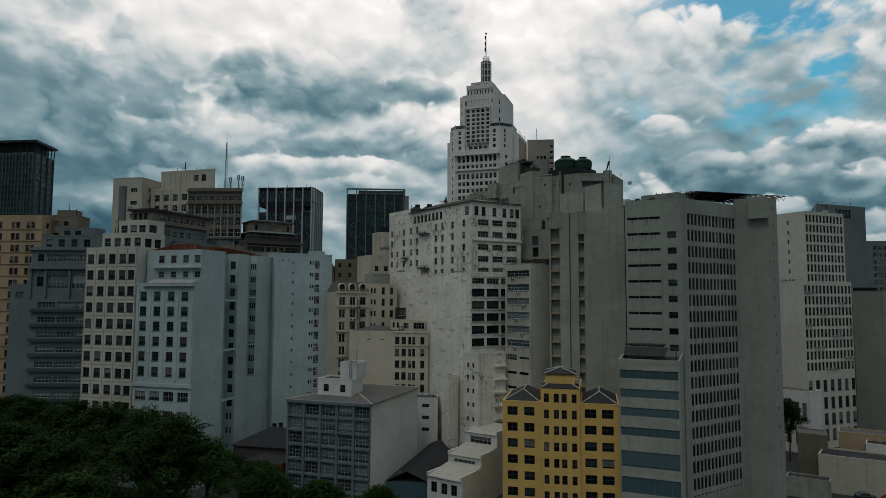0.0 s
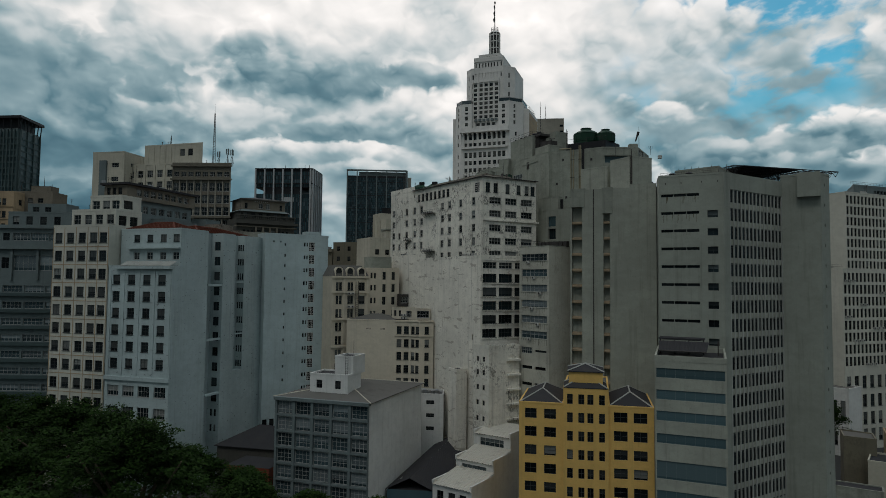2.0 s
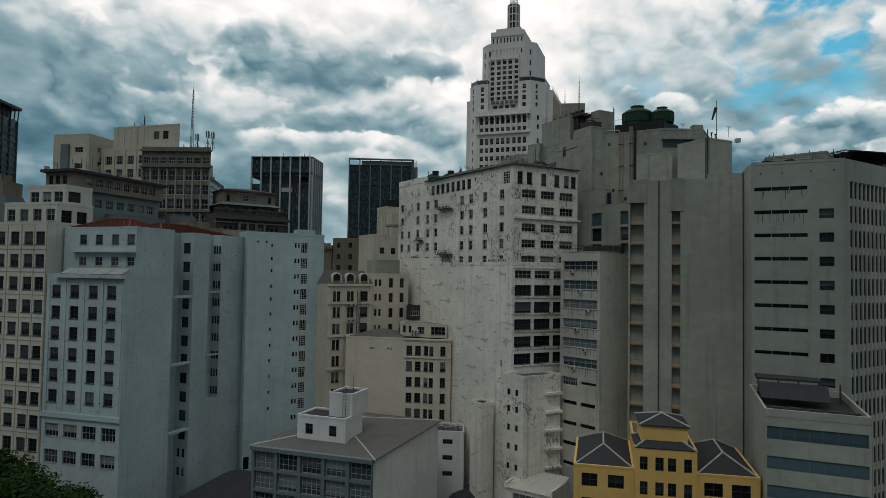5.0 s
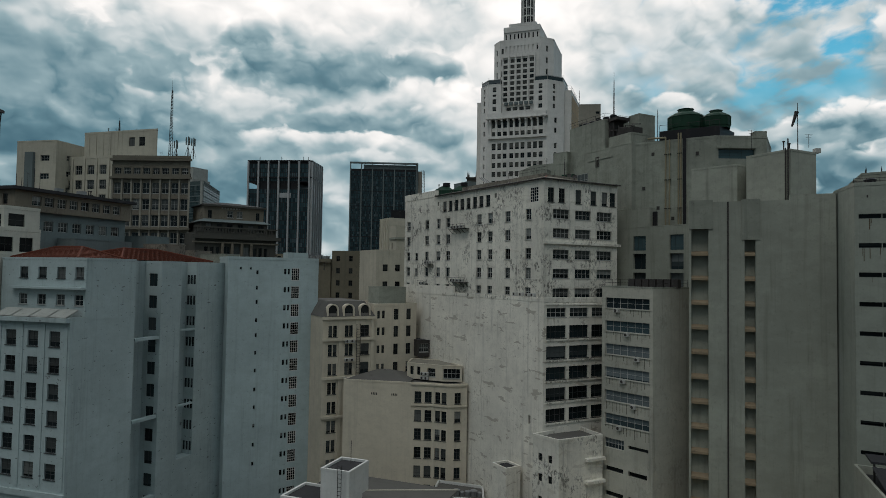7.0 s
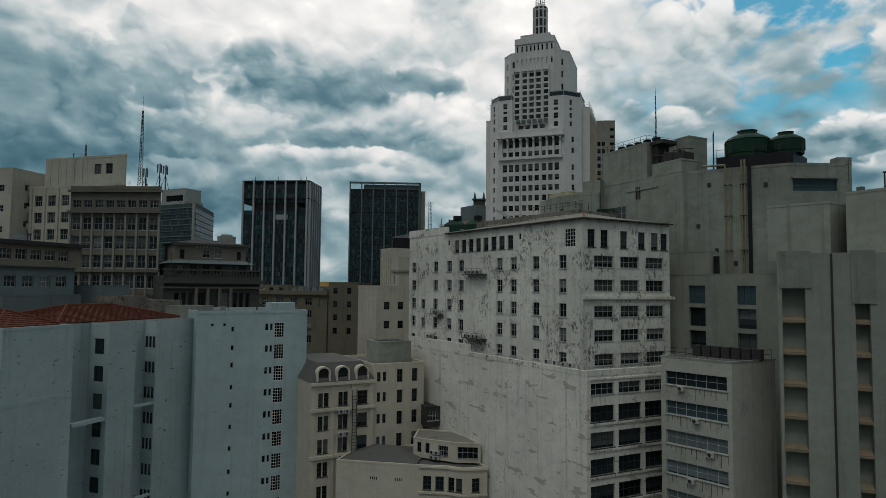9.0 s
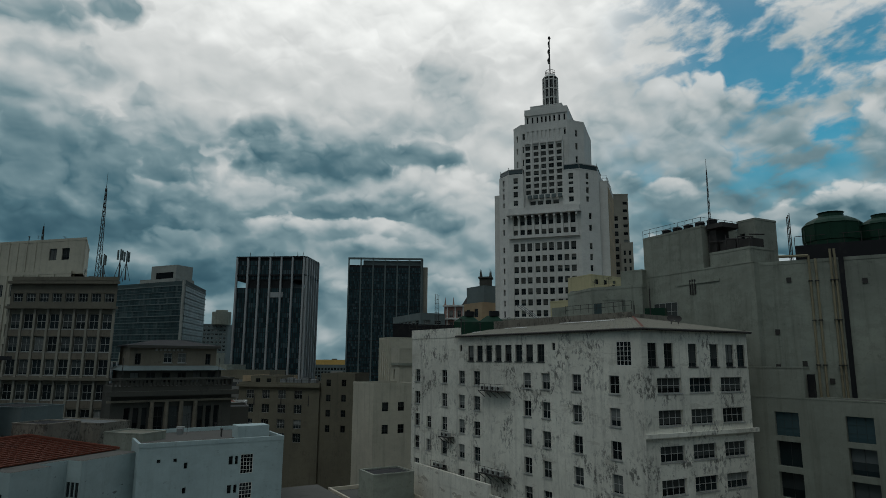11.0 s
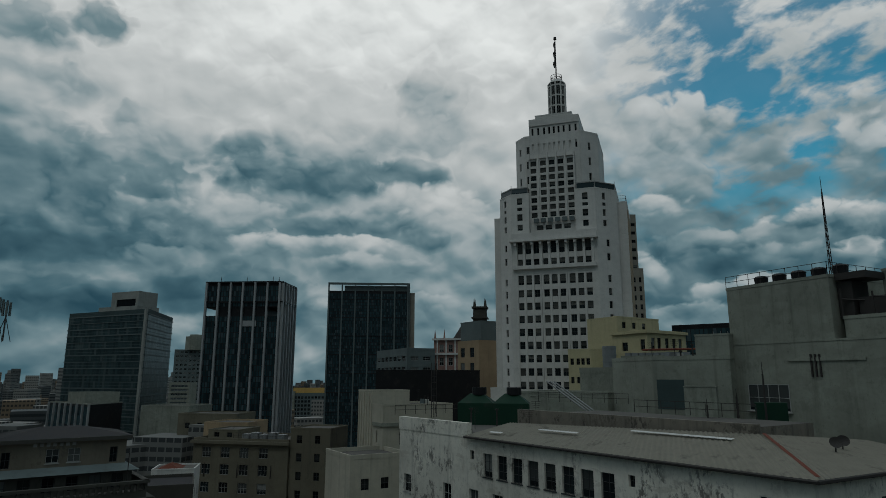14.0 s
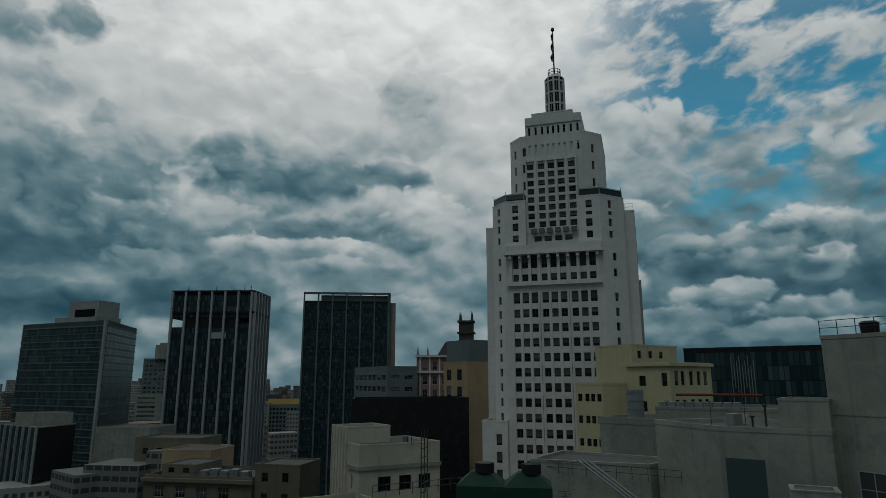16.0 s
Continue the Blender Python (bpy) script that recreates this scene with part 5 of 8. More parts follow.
    # stub at the foot of the right face
    stub = building("annex_building", "narrow mouldy white annex with small square windows and open ledges", [(-47.2, 149.0), (-43.0, 146.8), (-37.6, 152.6), (-41.8, 156.6)], 0, 31.0, "dirty",
                    {0: openings([1.4, 3.2], [28.4, 25.5, 22.3, 19.0, 15.6, 12.3], 0.7, 1.1, "plain")}, parapet=0.5)
    w = Wall((-43.0, 146.8), (-37.6, 152.6))
    for i in range(7):
        band(stub, w, 4.6, 7.9, 28.0 - 3.2 * i, 28.4 - 3.2 * i, 0.0, 0.7, "dirty", "ledge")
    shaft = building("chimney_shaft", "squat white ventilation shaft against the party wall", rect(-54.2, 152.6, -38.7, 3.4, 2.8), 0, 25.2, "flaky", parapet=0.3, roof="dark_roof", category="shaft")


def ribbed_sheet(parent, a, b, c, d, material="pale_roof"):
    """A sheet roof with corrugations running up the slope, from the eave a-b to the ridge d-c."""
    a, b, c, d = (Vector(q) for q in (a, b, c, d))
    n = int((b - a).length / 0.24)
    bm = bmesh.new()
    lo = [bm.verts.new(a.lerp(b, i / n) + Vector((0, 0, 0.07 * (i % 2)))) for i in range(n + 1)]
    hi = [bm.verts.new(d.lerp(c, i / n) + Vector((0, 0, 0.07 * (i % 2)))) for i in range(n + 1)]
    for i in range(n):
        bm.faces.new((lo[i], lo[i + 1], hi[i + 1], hi[i]))
    part("corrugated_roof", bm, material, parent, "worn corrugated roof sheet")
    bm = bmesh.new()
    rod(bm, a + Vector((0, 0, -0.08)), b + Vector((0, 0, -0.08)), 0.12, 6)
    part("gutter", bm, "iron", parent)


def dish(p):
    """A small satellite dish on a bent arm."""
    x, y, z = p
    ob = thing("satellite_dish", "small dark satellite dish on a corrugated roof", "dish", x, y, z, group="satellite dishes")
    bm = bmesh.new()
    rod(bm, p, (x, y, z + 0.6), 0.05, 5)
    part("arm", bm, "iron", ob)
    bm = bmesh.new()
    prev = None
    for r, k in ((0.05, 0.0), (0.18, 0.03), (0.32, 0.09), (0.4, 0.13)):
        cur = [bm.verts.new((x + r * math.cos(i * math.pi / 6), y - 0.2 - k * 0.8 + 0.4 * r * math.sin(i * math.pi / 6), z + 0.65 + r * 0.85 * math.sin(i * math.pi / 6) + k * 0.5)) for i in range(12)]
        if prev:
            for i in range(12):
                bm.faces.new((prev[i], prev[(i + 1) % 12], cur[(i + 1) % 12], cur[i]))
        else:
            bm.faces.new(cur)
        prev = cur
    part("reflector", bm, "iron", ob)


def rack(w, u, z, width):
    """A steel shelf on brackets carrying condensers."""
    p = w.at(u, z)
    ob = thing("condenser_rack", "rusty steel rack of air conditioning condensers on a mouldy wall", "rack", p.x, p.y, p.z, group="condenser racks")
    bm = bmesh.new()
    w.box(bm, u - width / 2, u + width / 2, z, z + 0.08, 0.02, 1.1)
    part("shelf", bm, "iron", ob)
    for k in range(int(width / 1.2) + 1):
        x = u - width / 2 + k * width / (int(width / 1.2) or 1)
        bm = bmesh.new()
        rod(bm, w.at(x, z, 1.05), w.at(x, z - 0.8, 0.0), 0.04, 4)
        rod(bm, w.at(x, z, 1.05), w.at(x, z + 0.9, 1.05), 0.03, 4)
        part("bracket", bm, "iron", ob)
    bm = bmesh.new()
    rod(bm, w.at(u - width / 2, z + 0.9, 1.05), w.at(u + width / 2, z + 0.9, 1.05), 0.03, 4)
    part("rail", bm, "iron", ob)
    for k in range(int(width / 1.1)):
        air_conditioner(w, u - width / 2 + 0.6 + k * 1.05, z + 0.09, 0.55)


def ivory_office():
    poly = [(-37.9, 153.6), (-30.6, 149.6), (-25.6, 155.5), (-33.0, 160.4)]
    ob = thing("office_building", "narrow ivory office block with streaked bands of windows", "building", -32, 155)
    rows = [50.7 - 3.38 * i for i in range(6)]
    w = Wall(poly[0], poly[1])
    holes = openings([4.2], rows, 7.2, 1.55, "band") + openings([2.2], [30.3], 3.2, 1.4, "band") + openings([2.2, 6.0], [26.6, 23, 19.5, 16], 3.0, 0.7, "slit") + openings([6.1], [30.3], 3.2, 0.5, "slit")
    block(ob, poly, 0, 53.0, "ivory", {0: holes}, parapet=0.2, cap="grey2")
    rng = random.Random(8)
    for i, r in enumerate(rows):
        air_conditioner(w, 2.6 + (i * 1.7) % 4, r - 1.35, 0.2)
        bm = bmesh.new()
        for k in range(13):
            u, h, d = 0.7 + 7.0 * k / 12 + rng.uniform(-0.12, 0.12), rng.uniform(0.3, 1.55), rng.uniform(0.03, 0.1)
            w.box(bm, u, u + d, r - 0.8 - h, r - 0.78, 0.0, 0.005)
        part("rain_stain", bm, "drip", ob, "dark rain runs below the windows")
        band(ob, w, 0.5, 7.9, r - 0.86, r - 0.78, 0.0, 0.12, "ivory", "sill")
    # plant on the roof
    p = thing("roof_plant", "row of dark condenser units and railings on a roof", "machinery", -30, 155, 53)
    for i in range(7):
        bm = bmesh.new()
        Wall((-34.6, 156.8), (-26.5, 152.6)).box(bm, 0.3 + i * 1.15, 1.25 + i * 1.15, 53.02, 54.3, -1.0, 0.0)
        part("condenser", bm, "iron", p)
    railing([(-37.5, 153.7), (-30.6, 149.9), (-26.0, 155.2)], 53.2, 1.0)


def railing(pts, z, h, material="iron", gap=1.3):
    x, y = pts[0]
    ob = thing("railing", "thin dark steel roof railing", "railing", x, y, z)
    for a, b in zip(pts, pts[1:]):
        w = Wall(a, b)
        n = max(1, int(w.len / gap))
        for i in range(n + 1):
            bm = bmesh.new()
            rod(bm, w.at(w.len * i / n, z), w.at(w.len * i / n, z + h), 0.035, 4)
            part("post", bm, material, ob)
        for k in (0.5, 1.0):
            bm = bmesh.new()
            rod(bm, w.at(0, z + h * k), w.at(w.len, z + h * k), 0.03, 4)
            part("rail", bm, material, ob)
    return ob


# ---------------------------------------------------------------- grey concrete group
def concrete_block():
    ob = thing("office_building", "windowless grey concrete block with stair slots and rooftop volumes", "building", -20, 160)
    left, right = (-25.9, 150.4), (-8.6, 149.7)
    poly = [left, right, (-4.0, 158.0), (-4.0, 168.0), (-20.0, 168.0)]
    block(ob, poly, 0, 64.6, "grey3", parapet=0.35, roof="roof")
    w = Wall(left, right)
    # stair slots: ledges in deep bays between piers, under plain head panels
    for u0, u1, head in ((0.0, 3.0, 61.2), (6.55, 8.7, 59.7)):
        band(ob, w, u0, u0 + 0.3, 0, head, 0.0, 1.3, "grey3", "pier")
        band(ob, w, u1 - 0.55, u1, 0, head, 0.0, 1.3, "grey3", "pier")
        band(ob, w, u0, u1, head, 65.1, 0.0, 1.42, "grey2", "head_panel")
        for i in range(18):
            z = 57.6 - 3.33 * i
            if z > 1:
                bm = bmesh.new()
                a, b = u0 + 0.3, u1 - 0.55
                for pts in (((a, z, 0.02), (b, z, 0.02), (b, z, 1.1), (a, z, 1.1)), ((a, z + 0.32, 1.1), (b, z + 0.32, 1.1), (b, z + 0.62, 0.02), (a, z + 0.62, 0.02)),
                            ((a, z, 1.1), (b, z, 1.1), (b, z + 0.32, 1.1), (a, z + 0.32, 1.1))):
                    quad(bm, *[w.at(*q) for q in pts])
                part("ledge", bm, "ledge", ob)
    for u0, u1 in ((3.0, 6.55), (8.7, w.len)):
        band(ob, w, u0 + 0.004, u1 - 0.004, 0, 64.85, 0.0, 1.3, "grey3", "wall_panel")
    band(ob, w, 12.2, w.len, 64.85, 65.55, 0.0, 1.28, "grey3", "parapet")
    band(ob, w, 4.75, 4.95, 10, 64.8, 1.3, 1.42, "iron", "downpipe")
    # boxes on the roof
    block(ob, [(-25.3, 161.7), (-19.1, 158.7), (-16.5, 162.5), (-20.0, 167.9)], 64.6, 71.2, "grey3", parapet=0.3)
    block(ob, [(-18.2, 155.5), (-13.3, 151.2), (-9.6, 155.0), (-12.0, 164.0), (-16.4, 162.4)], 64.6, 71.7, "grey3", parapet=0.3)
    low = Wall((-18.2, 155.5), (-13.3, 151.2))
    for u in (5.9, 6.25):
        bm = bmesh.new()
        rod(bm, low.at(u, 65, 0.12), low.at(u, 73.4 if u > 6 else 72.2, 0.12), 0.09, 6)
        part("downpipe", bm, "iron", ob)
    # wall with two window columns
    win = building("office_building", "grey concrete wing with two columns of louvred windows", [(-37.2, 171.8), (-24.0, 163.4), (-20.5, 168.5), (-33.5, 172.4)], 0, 63.0, "grey3",
                   {0: openings([4.55, 11.55], [60.3], 2.5, 2.5, "louvre") + openings([4.55, 11.55], [57.2, 54.0], 2.5, 2.6, "slot")}, parapet=0.15)
    block(win, [(-37.2, 171.8), (-31.6, 168.25), (-30.7, 169.7), (-35.5, 172.4)], 63.0, 66.2, "grey3", parapet=0.15)
    band(win, Wall((-37.2, 171.8), (-24.0, 163.4)), 6.75, 7.45, 63.2, 65.6, -0.9, -0.6, "black", "vent")
    front = [(-34.7, 174.5), (-21.3, 171.5), (-13.2, 174.3)]
    up = building("office_building", "tall weathered concrete block with ochre downpipes below green cooling tanks", [*front, (-11.0, 186.0), (-33.0, 188.0)], 0, 78.2, "grey2", {1: openings([3.5], [75.5], 6.0, 1.6, "louvre")}, parapet=0.4)
    w = Wall(front[0], front[1])
    for u, top in ((5.65, 79.0), (6.3, 78.6), (7.8, 79.6), (8.2, 79.6)):
        bm = bmesh.new()
        rod(bm, w.at(u, 62, 0.2), w.at(u, top, 0.2), 0.13, 6)
        part("downpipe", bm, "pipe", up, "ochre painted downpipe")
        for z in (66.5, 71.5, 76.0):
            band(up, w, u - 0.22, u + 0.22, z, z + 0.12, 0.0, 0.36, "iron", "pipe_clamp")
    bm = bmesh.new()
    rod(bm, w.at(5.65, 79.0, 0.2), w.at(2.6, 79.1, 0.2), 0.16, 6)
    part("downpipe", bm, "pipe", up)
    band(up, w, 8.55, 9.05, 62, 78.6, 0.0, 0.25, "black", "cable_duct")
    for u, z in ((3.2, 76), (1.6, 70), (6.6, 64.5), (10.6, 75.5), (1.4, 66), (4.1, 66.4)):
        band(up, w, u, u + 0.5, z, z + 0.6, 0.0, 0.1, "iron", "vent")
    for u0, u1, z0, z1 in ((4.2, 5.3, 65.0, 68.6), (1.9, 3.6, 64.0, 67.2), (10.0, 12.6, 63.6, 66.8)):
        band(up, w, u0, u1, z0, z1, 0.0, 0.012, "grey", "render_patch")
    w2 = Wall(front[1], front[2])
    band(up, w2, 0.3, 6.7, 76.4, 76.7, 0.0, 0.35, "grey2", "lintel")
    band(up, w2, 6.6, w2.len, 78.2, 79.4, -1.6, 0.05, "grey2", "parapet")
    tank_group()
    flagpole((-12.1, 153.2, 72.0), 6.6)


def tank_group():
    ob = thing("cooling_tower", "pair of dark green cooling towers on a black steel base", "cooling tower", -24, 175, 78)
    bm = bmesh.new()
    slab(bm, [(-30.3, 174.3), (-20.6, 172.2), (-17.8, 178.6), (-29.0, 180.6)], 78.0, 80.4)
    part("base", bm, "black", ob)
    for x, y, r, h in ((-25.9, 176.4, 3.1, 4.1), (-21.0, 175.4, 2.4, 3.3)):
        bm = bmesh.new()
        n = 12
        z = 80.4
        loops = [(r * 0.97, z), (r * 0.97, z + h * 0.12), (r, z + h * 0.14), (r, z + h * 0.6), (r * 1.03, z + h * 0.62), (r * 0.9, z + h * 0.72), (r * 0.6, z + h * 0.84), (r * 0.44, z + h * 0.87), (r * 0.42, z + h * 0.97), (r * 0.47, z + h)]
        prev = None
        for rr, zz in loops:
            cur = [bm.verts.new((x + rr * math.cos(math.pi * (2 * i + 1) / n), y + rr * math.sin(math.pi * (2 * i + 1) / n), zz)) for i in range(n)]
            if prev:
                for i in range(n):
                    bm.faces.new((prev[i], prev[(i + 1) % n], cur[(i + 1) % n], cur[i]))
            prev = cur
        bm.faces.new(prev)
        tank = part("tank", bm, "green", ob)
        for i in range(n):
            a = math.pi * (2 * i + 1) / n
            q = (x + r * 1.01 * math.cos(a), y + r * 1.01 * math.sin(a))
            bm = bmesh.new()
            rod(bm, (*q, z + h * 0.14), (*q, z + h * 0.61), 0.06, 4)
            part("rib", bm, "green", tank)
    for k in range(3):
        bm = bmesh.new()
        rod(bm, (-30.6, 174.4 + k, 78), (-30.6, 174.4 + k, 84.4), 0.06, 4)
        part("ladder_post", bm, "iron", ob)
    bm = bmesh.new()
    for i in range(9):
        rod(bm, (-30.6, 174.4, 78.6 + i * 0.7), (-30.6, 176.4, 78.6 + i * 0.7), 0.04, 4)
    part("ladder_rungs", bm, "iron", ob)
    bm = bmesh.new()
    edge = Wall((-30.3, 174.3), (-20.6, 172.2))
    for k in range(7):
        rod(bm, edge.at(edge.len * k / 6, 80.3, -0.1), edge.at(edge.len * k / 6, 81.5, -0.1), 0.04, 4)
    rod(bm, edge.at(0, 81.5, -0.1), edge.at(edge.len, 81.5, -0.1), 0.04, 4)
    part("guard_rail", bm, "iron", ob)


def flagpole(foot, h):
    x, y, z = foot
    ob = thing("flagpole", "thin rooftop pole with a furled wind sock", "pole", x, y, z)
    bm = bmesh.new()
    rod(bm, foot, (x, y, z + h), 0.07, 6, 0.04)
    part("pole", bm, "iron", ob)
    bm = bmesh.new()
    rod(bm, (x - 0.1, y, z + h - 1.2), (x - 0.7, y, z + h - 3.2), 0.28, 8, 0.12)
    part("wind_sock", bm, "iron", ob)


def slab_tower():
    ob = thing("office_tower", "grey concrete office slab with slit windows and vertical fins", "building", 6, 152)
    a, b, c = (-8.1, 142.35), (3.1, 140.9), (15.0, 156.2)
    d, e = (21.8, 154.9), (23.9, 157.9)
    poly = [a, b, c, (14.0, 175.0), (-6.0, 172.0), (-8.55, 149.6)]
    rows = [62.05 - 3.4 * i for i in range(9)]
    side = openings([9.55], [r - 0.35 for r in rows[1:]], 1.8, 1.35, "slot")
    block(ob, poly, 0, 65.6, "grey", {0: openings([1.52, 3.82, 6.12], rows, 2.24, 0.55, "slit") + side}, parapet=0.4)
    w = Wall(a, b)
    # rust running from the upper slits
    rng = random.Random(41)
    for r in rows[:3]:
        for i in range(15 if r > 57 else 4):
            bm = bmesh.new()
            u = rng.uniform(0.6, 7.2)
            k, h = rng.uniform(0.02, 0.09), rng.uniform(0.3, 1.7)
            w.box(bm, u, u + k, r - 0.3 - h, r - 0.29, 0.0, 0.005)
            part("rust_stain", bm, "rust", ob, "brown rust run below a slit window")
    for u in (1.2, 4.0, 7.6, 10.4):
        band(ob, w, u, u + 0.16, 64.2, 64.5, 0.0, 0.02, "iron", "weep_hole")
    # fins: deep slots between slender piers, one pane and one spandrel to a floor
    w = Wall(b, c)
    n, u0, u1 = 14, 1.9, w.len - 0.15
    for i in range(18):
        z = 61.9 - 3.45 * i
        if z > 4:
            band(ob, w, u0, u1, z - 2.45, z - 1.4, 0.024, 0.06, "grey3", "spandrel")
    panels(ob, w, u0, u1, 4.0, 62.8, n, 17, 0.02, "slot", 0.02)
    for i in range(n + 1):
        u = u0 + (u1 - u0) * i / n
        band(ob, w, u - 0.13, u + 0.13, 3, 62.9, 0.0, 0.22, "fin", "fin")
    band(ob, w, 0, u0 - 0.18, 0, 66.0, 0.0, 0.24, "grey", "pier")
    band(ob, w, u0 - 0.18, w.len, 62.9, 66.0, 0.0, 0.26, "grey", "head_panel")
    # core
    core = [c, d, e, (17.0, 166.0)]
    holes = openings([1.6], [65.0 - 4.0 * i for i in range(15)], 0.45, 0.6, "hole")
    block(ob, core, 0, 66.9, "grey", {1: holes}, parapet=0.4)
    band(ob, Wall(c, d), 2.9, 6.9, 62.6, 67.4, 0.0, 1.3, "grey", "head_block")
    # open steel roof frame reaching past the core
    frame_ = thing("roof_canopy", "dark open steel lattice canopy over a flat roof", "canopy", 15, 160, 66.5)
    o, ux, uy = Vector((6.0, 151.5, 69.0)), Vector((20.5, 10.5, -0.6)) / 16, Vector((-6.0, 12.5, 0.4)) / 8
    for i in range(17):
        bm = bmesh.new()
        p = o + ux * i
        rod(bm, p, p + uy * 8, 0.09, 4)
        part("purlin", bm, "black", frame_)
        bm = bmesh.new()
        for k in range(8):
            rod(bm, p + uy * k, p + uy * (k + 0.5) - Vector((0, 0, 0.9)), 0.05, 4)
            rod(bm, p + uy * (k + 0.5) - Vector((0, 0, 0.9)), p + uy * (k + 1), 0.05, 4)
        part("bracing", bm, "black", frame_, kind="stuff")
    for k in range(9):
        bm = bmesh.new()
        rod(bm, o + uy * k, o + uy * k + ux * 16, 0.1, 4)
        part("beam", bm, "black", frame_)
    bm = bmesh.new()
    q = o + ux * 1.5 + Vector((0, 0, 0.12))
    quad(bm, q, q + ux * 9, q + ux * 9 + uy * 8, q + uy * 8)
    quad(bm, q, q + uy * 8, q + ux * 9 + uy * 8, q + ux * 9)
    part("roof_sheet", bm, "dark_roof", frame_)
    for i, k in ((1, 1), (6, 1), (1, 7), (6, 7), (10, 4)):
        bm = bmesh.new()
        p = o + ux * i + uy * k
        rod(bm, (p.x, p.y, 65.6), p, 0.14, 6)
        part("post", bm, "black", frame_)
    block(ob, [(-5.0, 152.0), (3.0, 148.5), (7.0, 160.0), (-4.0, 163.0)], 65.6, 68.2, "grey2", parapet=0.3)
    railing([(-7.8, 144.0), (2.6, 142.6)], 66.0, 0.7)
    for k in range(9):
        x, y = -4.2 + 1.3 * k, 153.5 + (k * 5) % 7
        mast((x, y, 68.2), 1.0 + 0.4 * ((k * 3) % 4), 0.05, "roof_pole")
    for k in range(2):
        roof_barrel((-5.6 + 3.1 * k, 146.0 - 0.5 * k, 65.6))
    # lower annex in front
    an = thing("office_building", "pale concrete annex with ribbon windows and roof terrace", "building", -3, 132)
    poly = [(-8.7, 124.0), (2.0, 123.4), (3.05, 140.75), (-8.4, 142.2)]
    rows = [30.7, 27.2, 23.8, 20.2]
    w = Wall(poly[0], poly[1])
    block(an, poly, 0, 32.6, "grey3", {0: openings([5.35], rows, 10.3, 1.55, "teal_band") + openings([5.35], [15.2, 10.5, 6], 10.3, 2.9, "teal_band")}, parapet=0.9, roof="dark_roof")
    ter = thing("roof_terrace", "dark pergola frames and planters on an annex roof", "pergola", -3, 134, 32.6)
    for i in range(5):
        bm = bmesh.new()
        Wall((-8.0, 136.5), (3.0, 135.5)).box(bm, i * 2.4, i * 2.4 + 0.2, 32.62, 35.2, 0, 0.2)
        part("post", bm, "iron", ter)
    bm = bmesh.new()
    Wall((-8.0, 136.5), (1.0, 135.7)).box(bm, -0.2, 7.5, 35.2, 35.45, -3.0, 0.4)
    part("awning", bm, "dark_roof", ter)
    ribbed_sheet(ter, (-8.2, 131.0, 33.7), (-0.5, 130.4, 33.7), (0.2, 135.4, 34.9), (-8.2, 136.0, 34.9), "dark_roof")
    for i in range(5):
        bm = bmesh.new()
        Wall((-8.0, 126.5), (2.0, 126.0)).box(bm, 0.4 + i * 2, 1.7 + i * 2, 32.62, 33.3, -0.8, 0)
        part("planter", bm, "iron", ter)


def yellow_house():
    ob = thing("apartment_building", "ochre yellow apartment house with raised middle bay and dark tile roofs", "building", -20, 130)
    p = [(-31.1, 123.5), (-23.6, 124.4), (-16.2, 125.4), (-8.9, 126.4)]
    q = [(-32.6, 137.5), (-25.0, 138.4), (-17.6, 139.4), (-10.4, 140.4)]
    rows = [22.6 - 3.1 * i for i in range(8)]
    dark = "plain"
    block(ob, [p[0], p[1], q[1], q[0]], 0, 24.3, "yellow", {0: openings([2.0, 5.3], rows, 2.0, 1.7, dark)}, parapet=0.25)
    block(ob, [p[2], p[3], q[3], q[2]], 0, 24.3, "yellow", {0: openings([2.0, 5.2], rows, 2.2, 1.7, dark)}, parapet=0.25)
    w = Wall(p[1], p[2])
    mid = [tuple(w.at(0, 0, 0.5).xy), tuple(w.at(w.len, 0, 0.5).xy), q[2], q[1]]
    mrows = [25.4 - 3.1 * i for i in range(9)]
    block(ob, mid, 0, 27.2, "yellow", {0: openings([1.1], mrows, 0.95, 1.7, dark) + openings([3.0, 4.5], mrows, 1.0, 1.7, dark) + openings([6.4], mrows, 0.95, 1.7, dark)}, parapet=0.2)
    block(ob, [tuple(w.at(0.9, 0, -0.8).xy), tuple(w.at(6.6, 0, -0.8).xy), tuple(w.at(6.6, 0, -7).xy), tuple(w.at(0.9, 0, -7).xy)], 27.2, 30.0, "yellow", parapet=0)
    hip_roof(ob, [tuple(w.at(0.9, 0, -0.8).xy), tuple(w.at(6.6, 0, -0.8).xy), tuple(w.at(6.6, 0, -7).xy), tuple(w.at(0.9, 0, -7).xy)], 30.0, 1.0, 0.25, "dark_roof", caps="fin")
    hip_roof(ob, [tuple(w.at(0.2, 0, 0.4).xy), tuple(w.at(7.2, 0, 0.4).xy), tuple(w.at(7.2, 0, -6).xy), tuple(w.at(0.2, 0, -6).xy)], 27.4, 1.6, 0.15, "dark_roof", caps="fin")
    hip_roof(ob, inset([p[0], p[1], q[1], q[0]], 0.3), 24.5, 1.9, 0.1, "dark_roof", caps="fin")
    hip_roof(ob, inset([p[2], p[3], q[3], q[2]], 0.3), 24.5, 1.9, 0.1, "dark_roof", caps="fin")


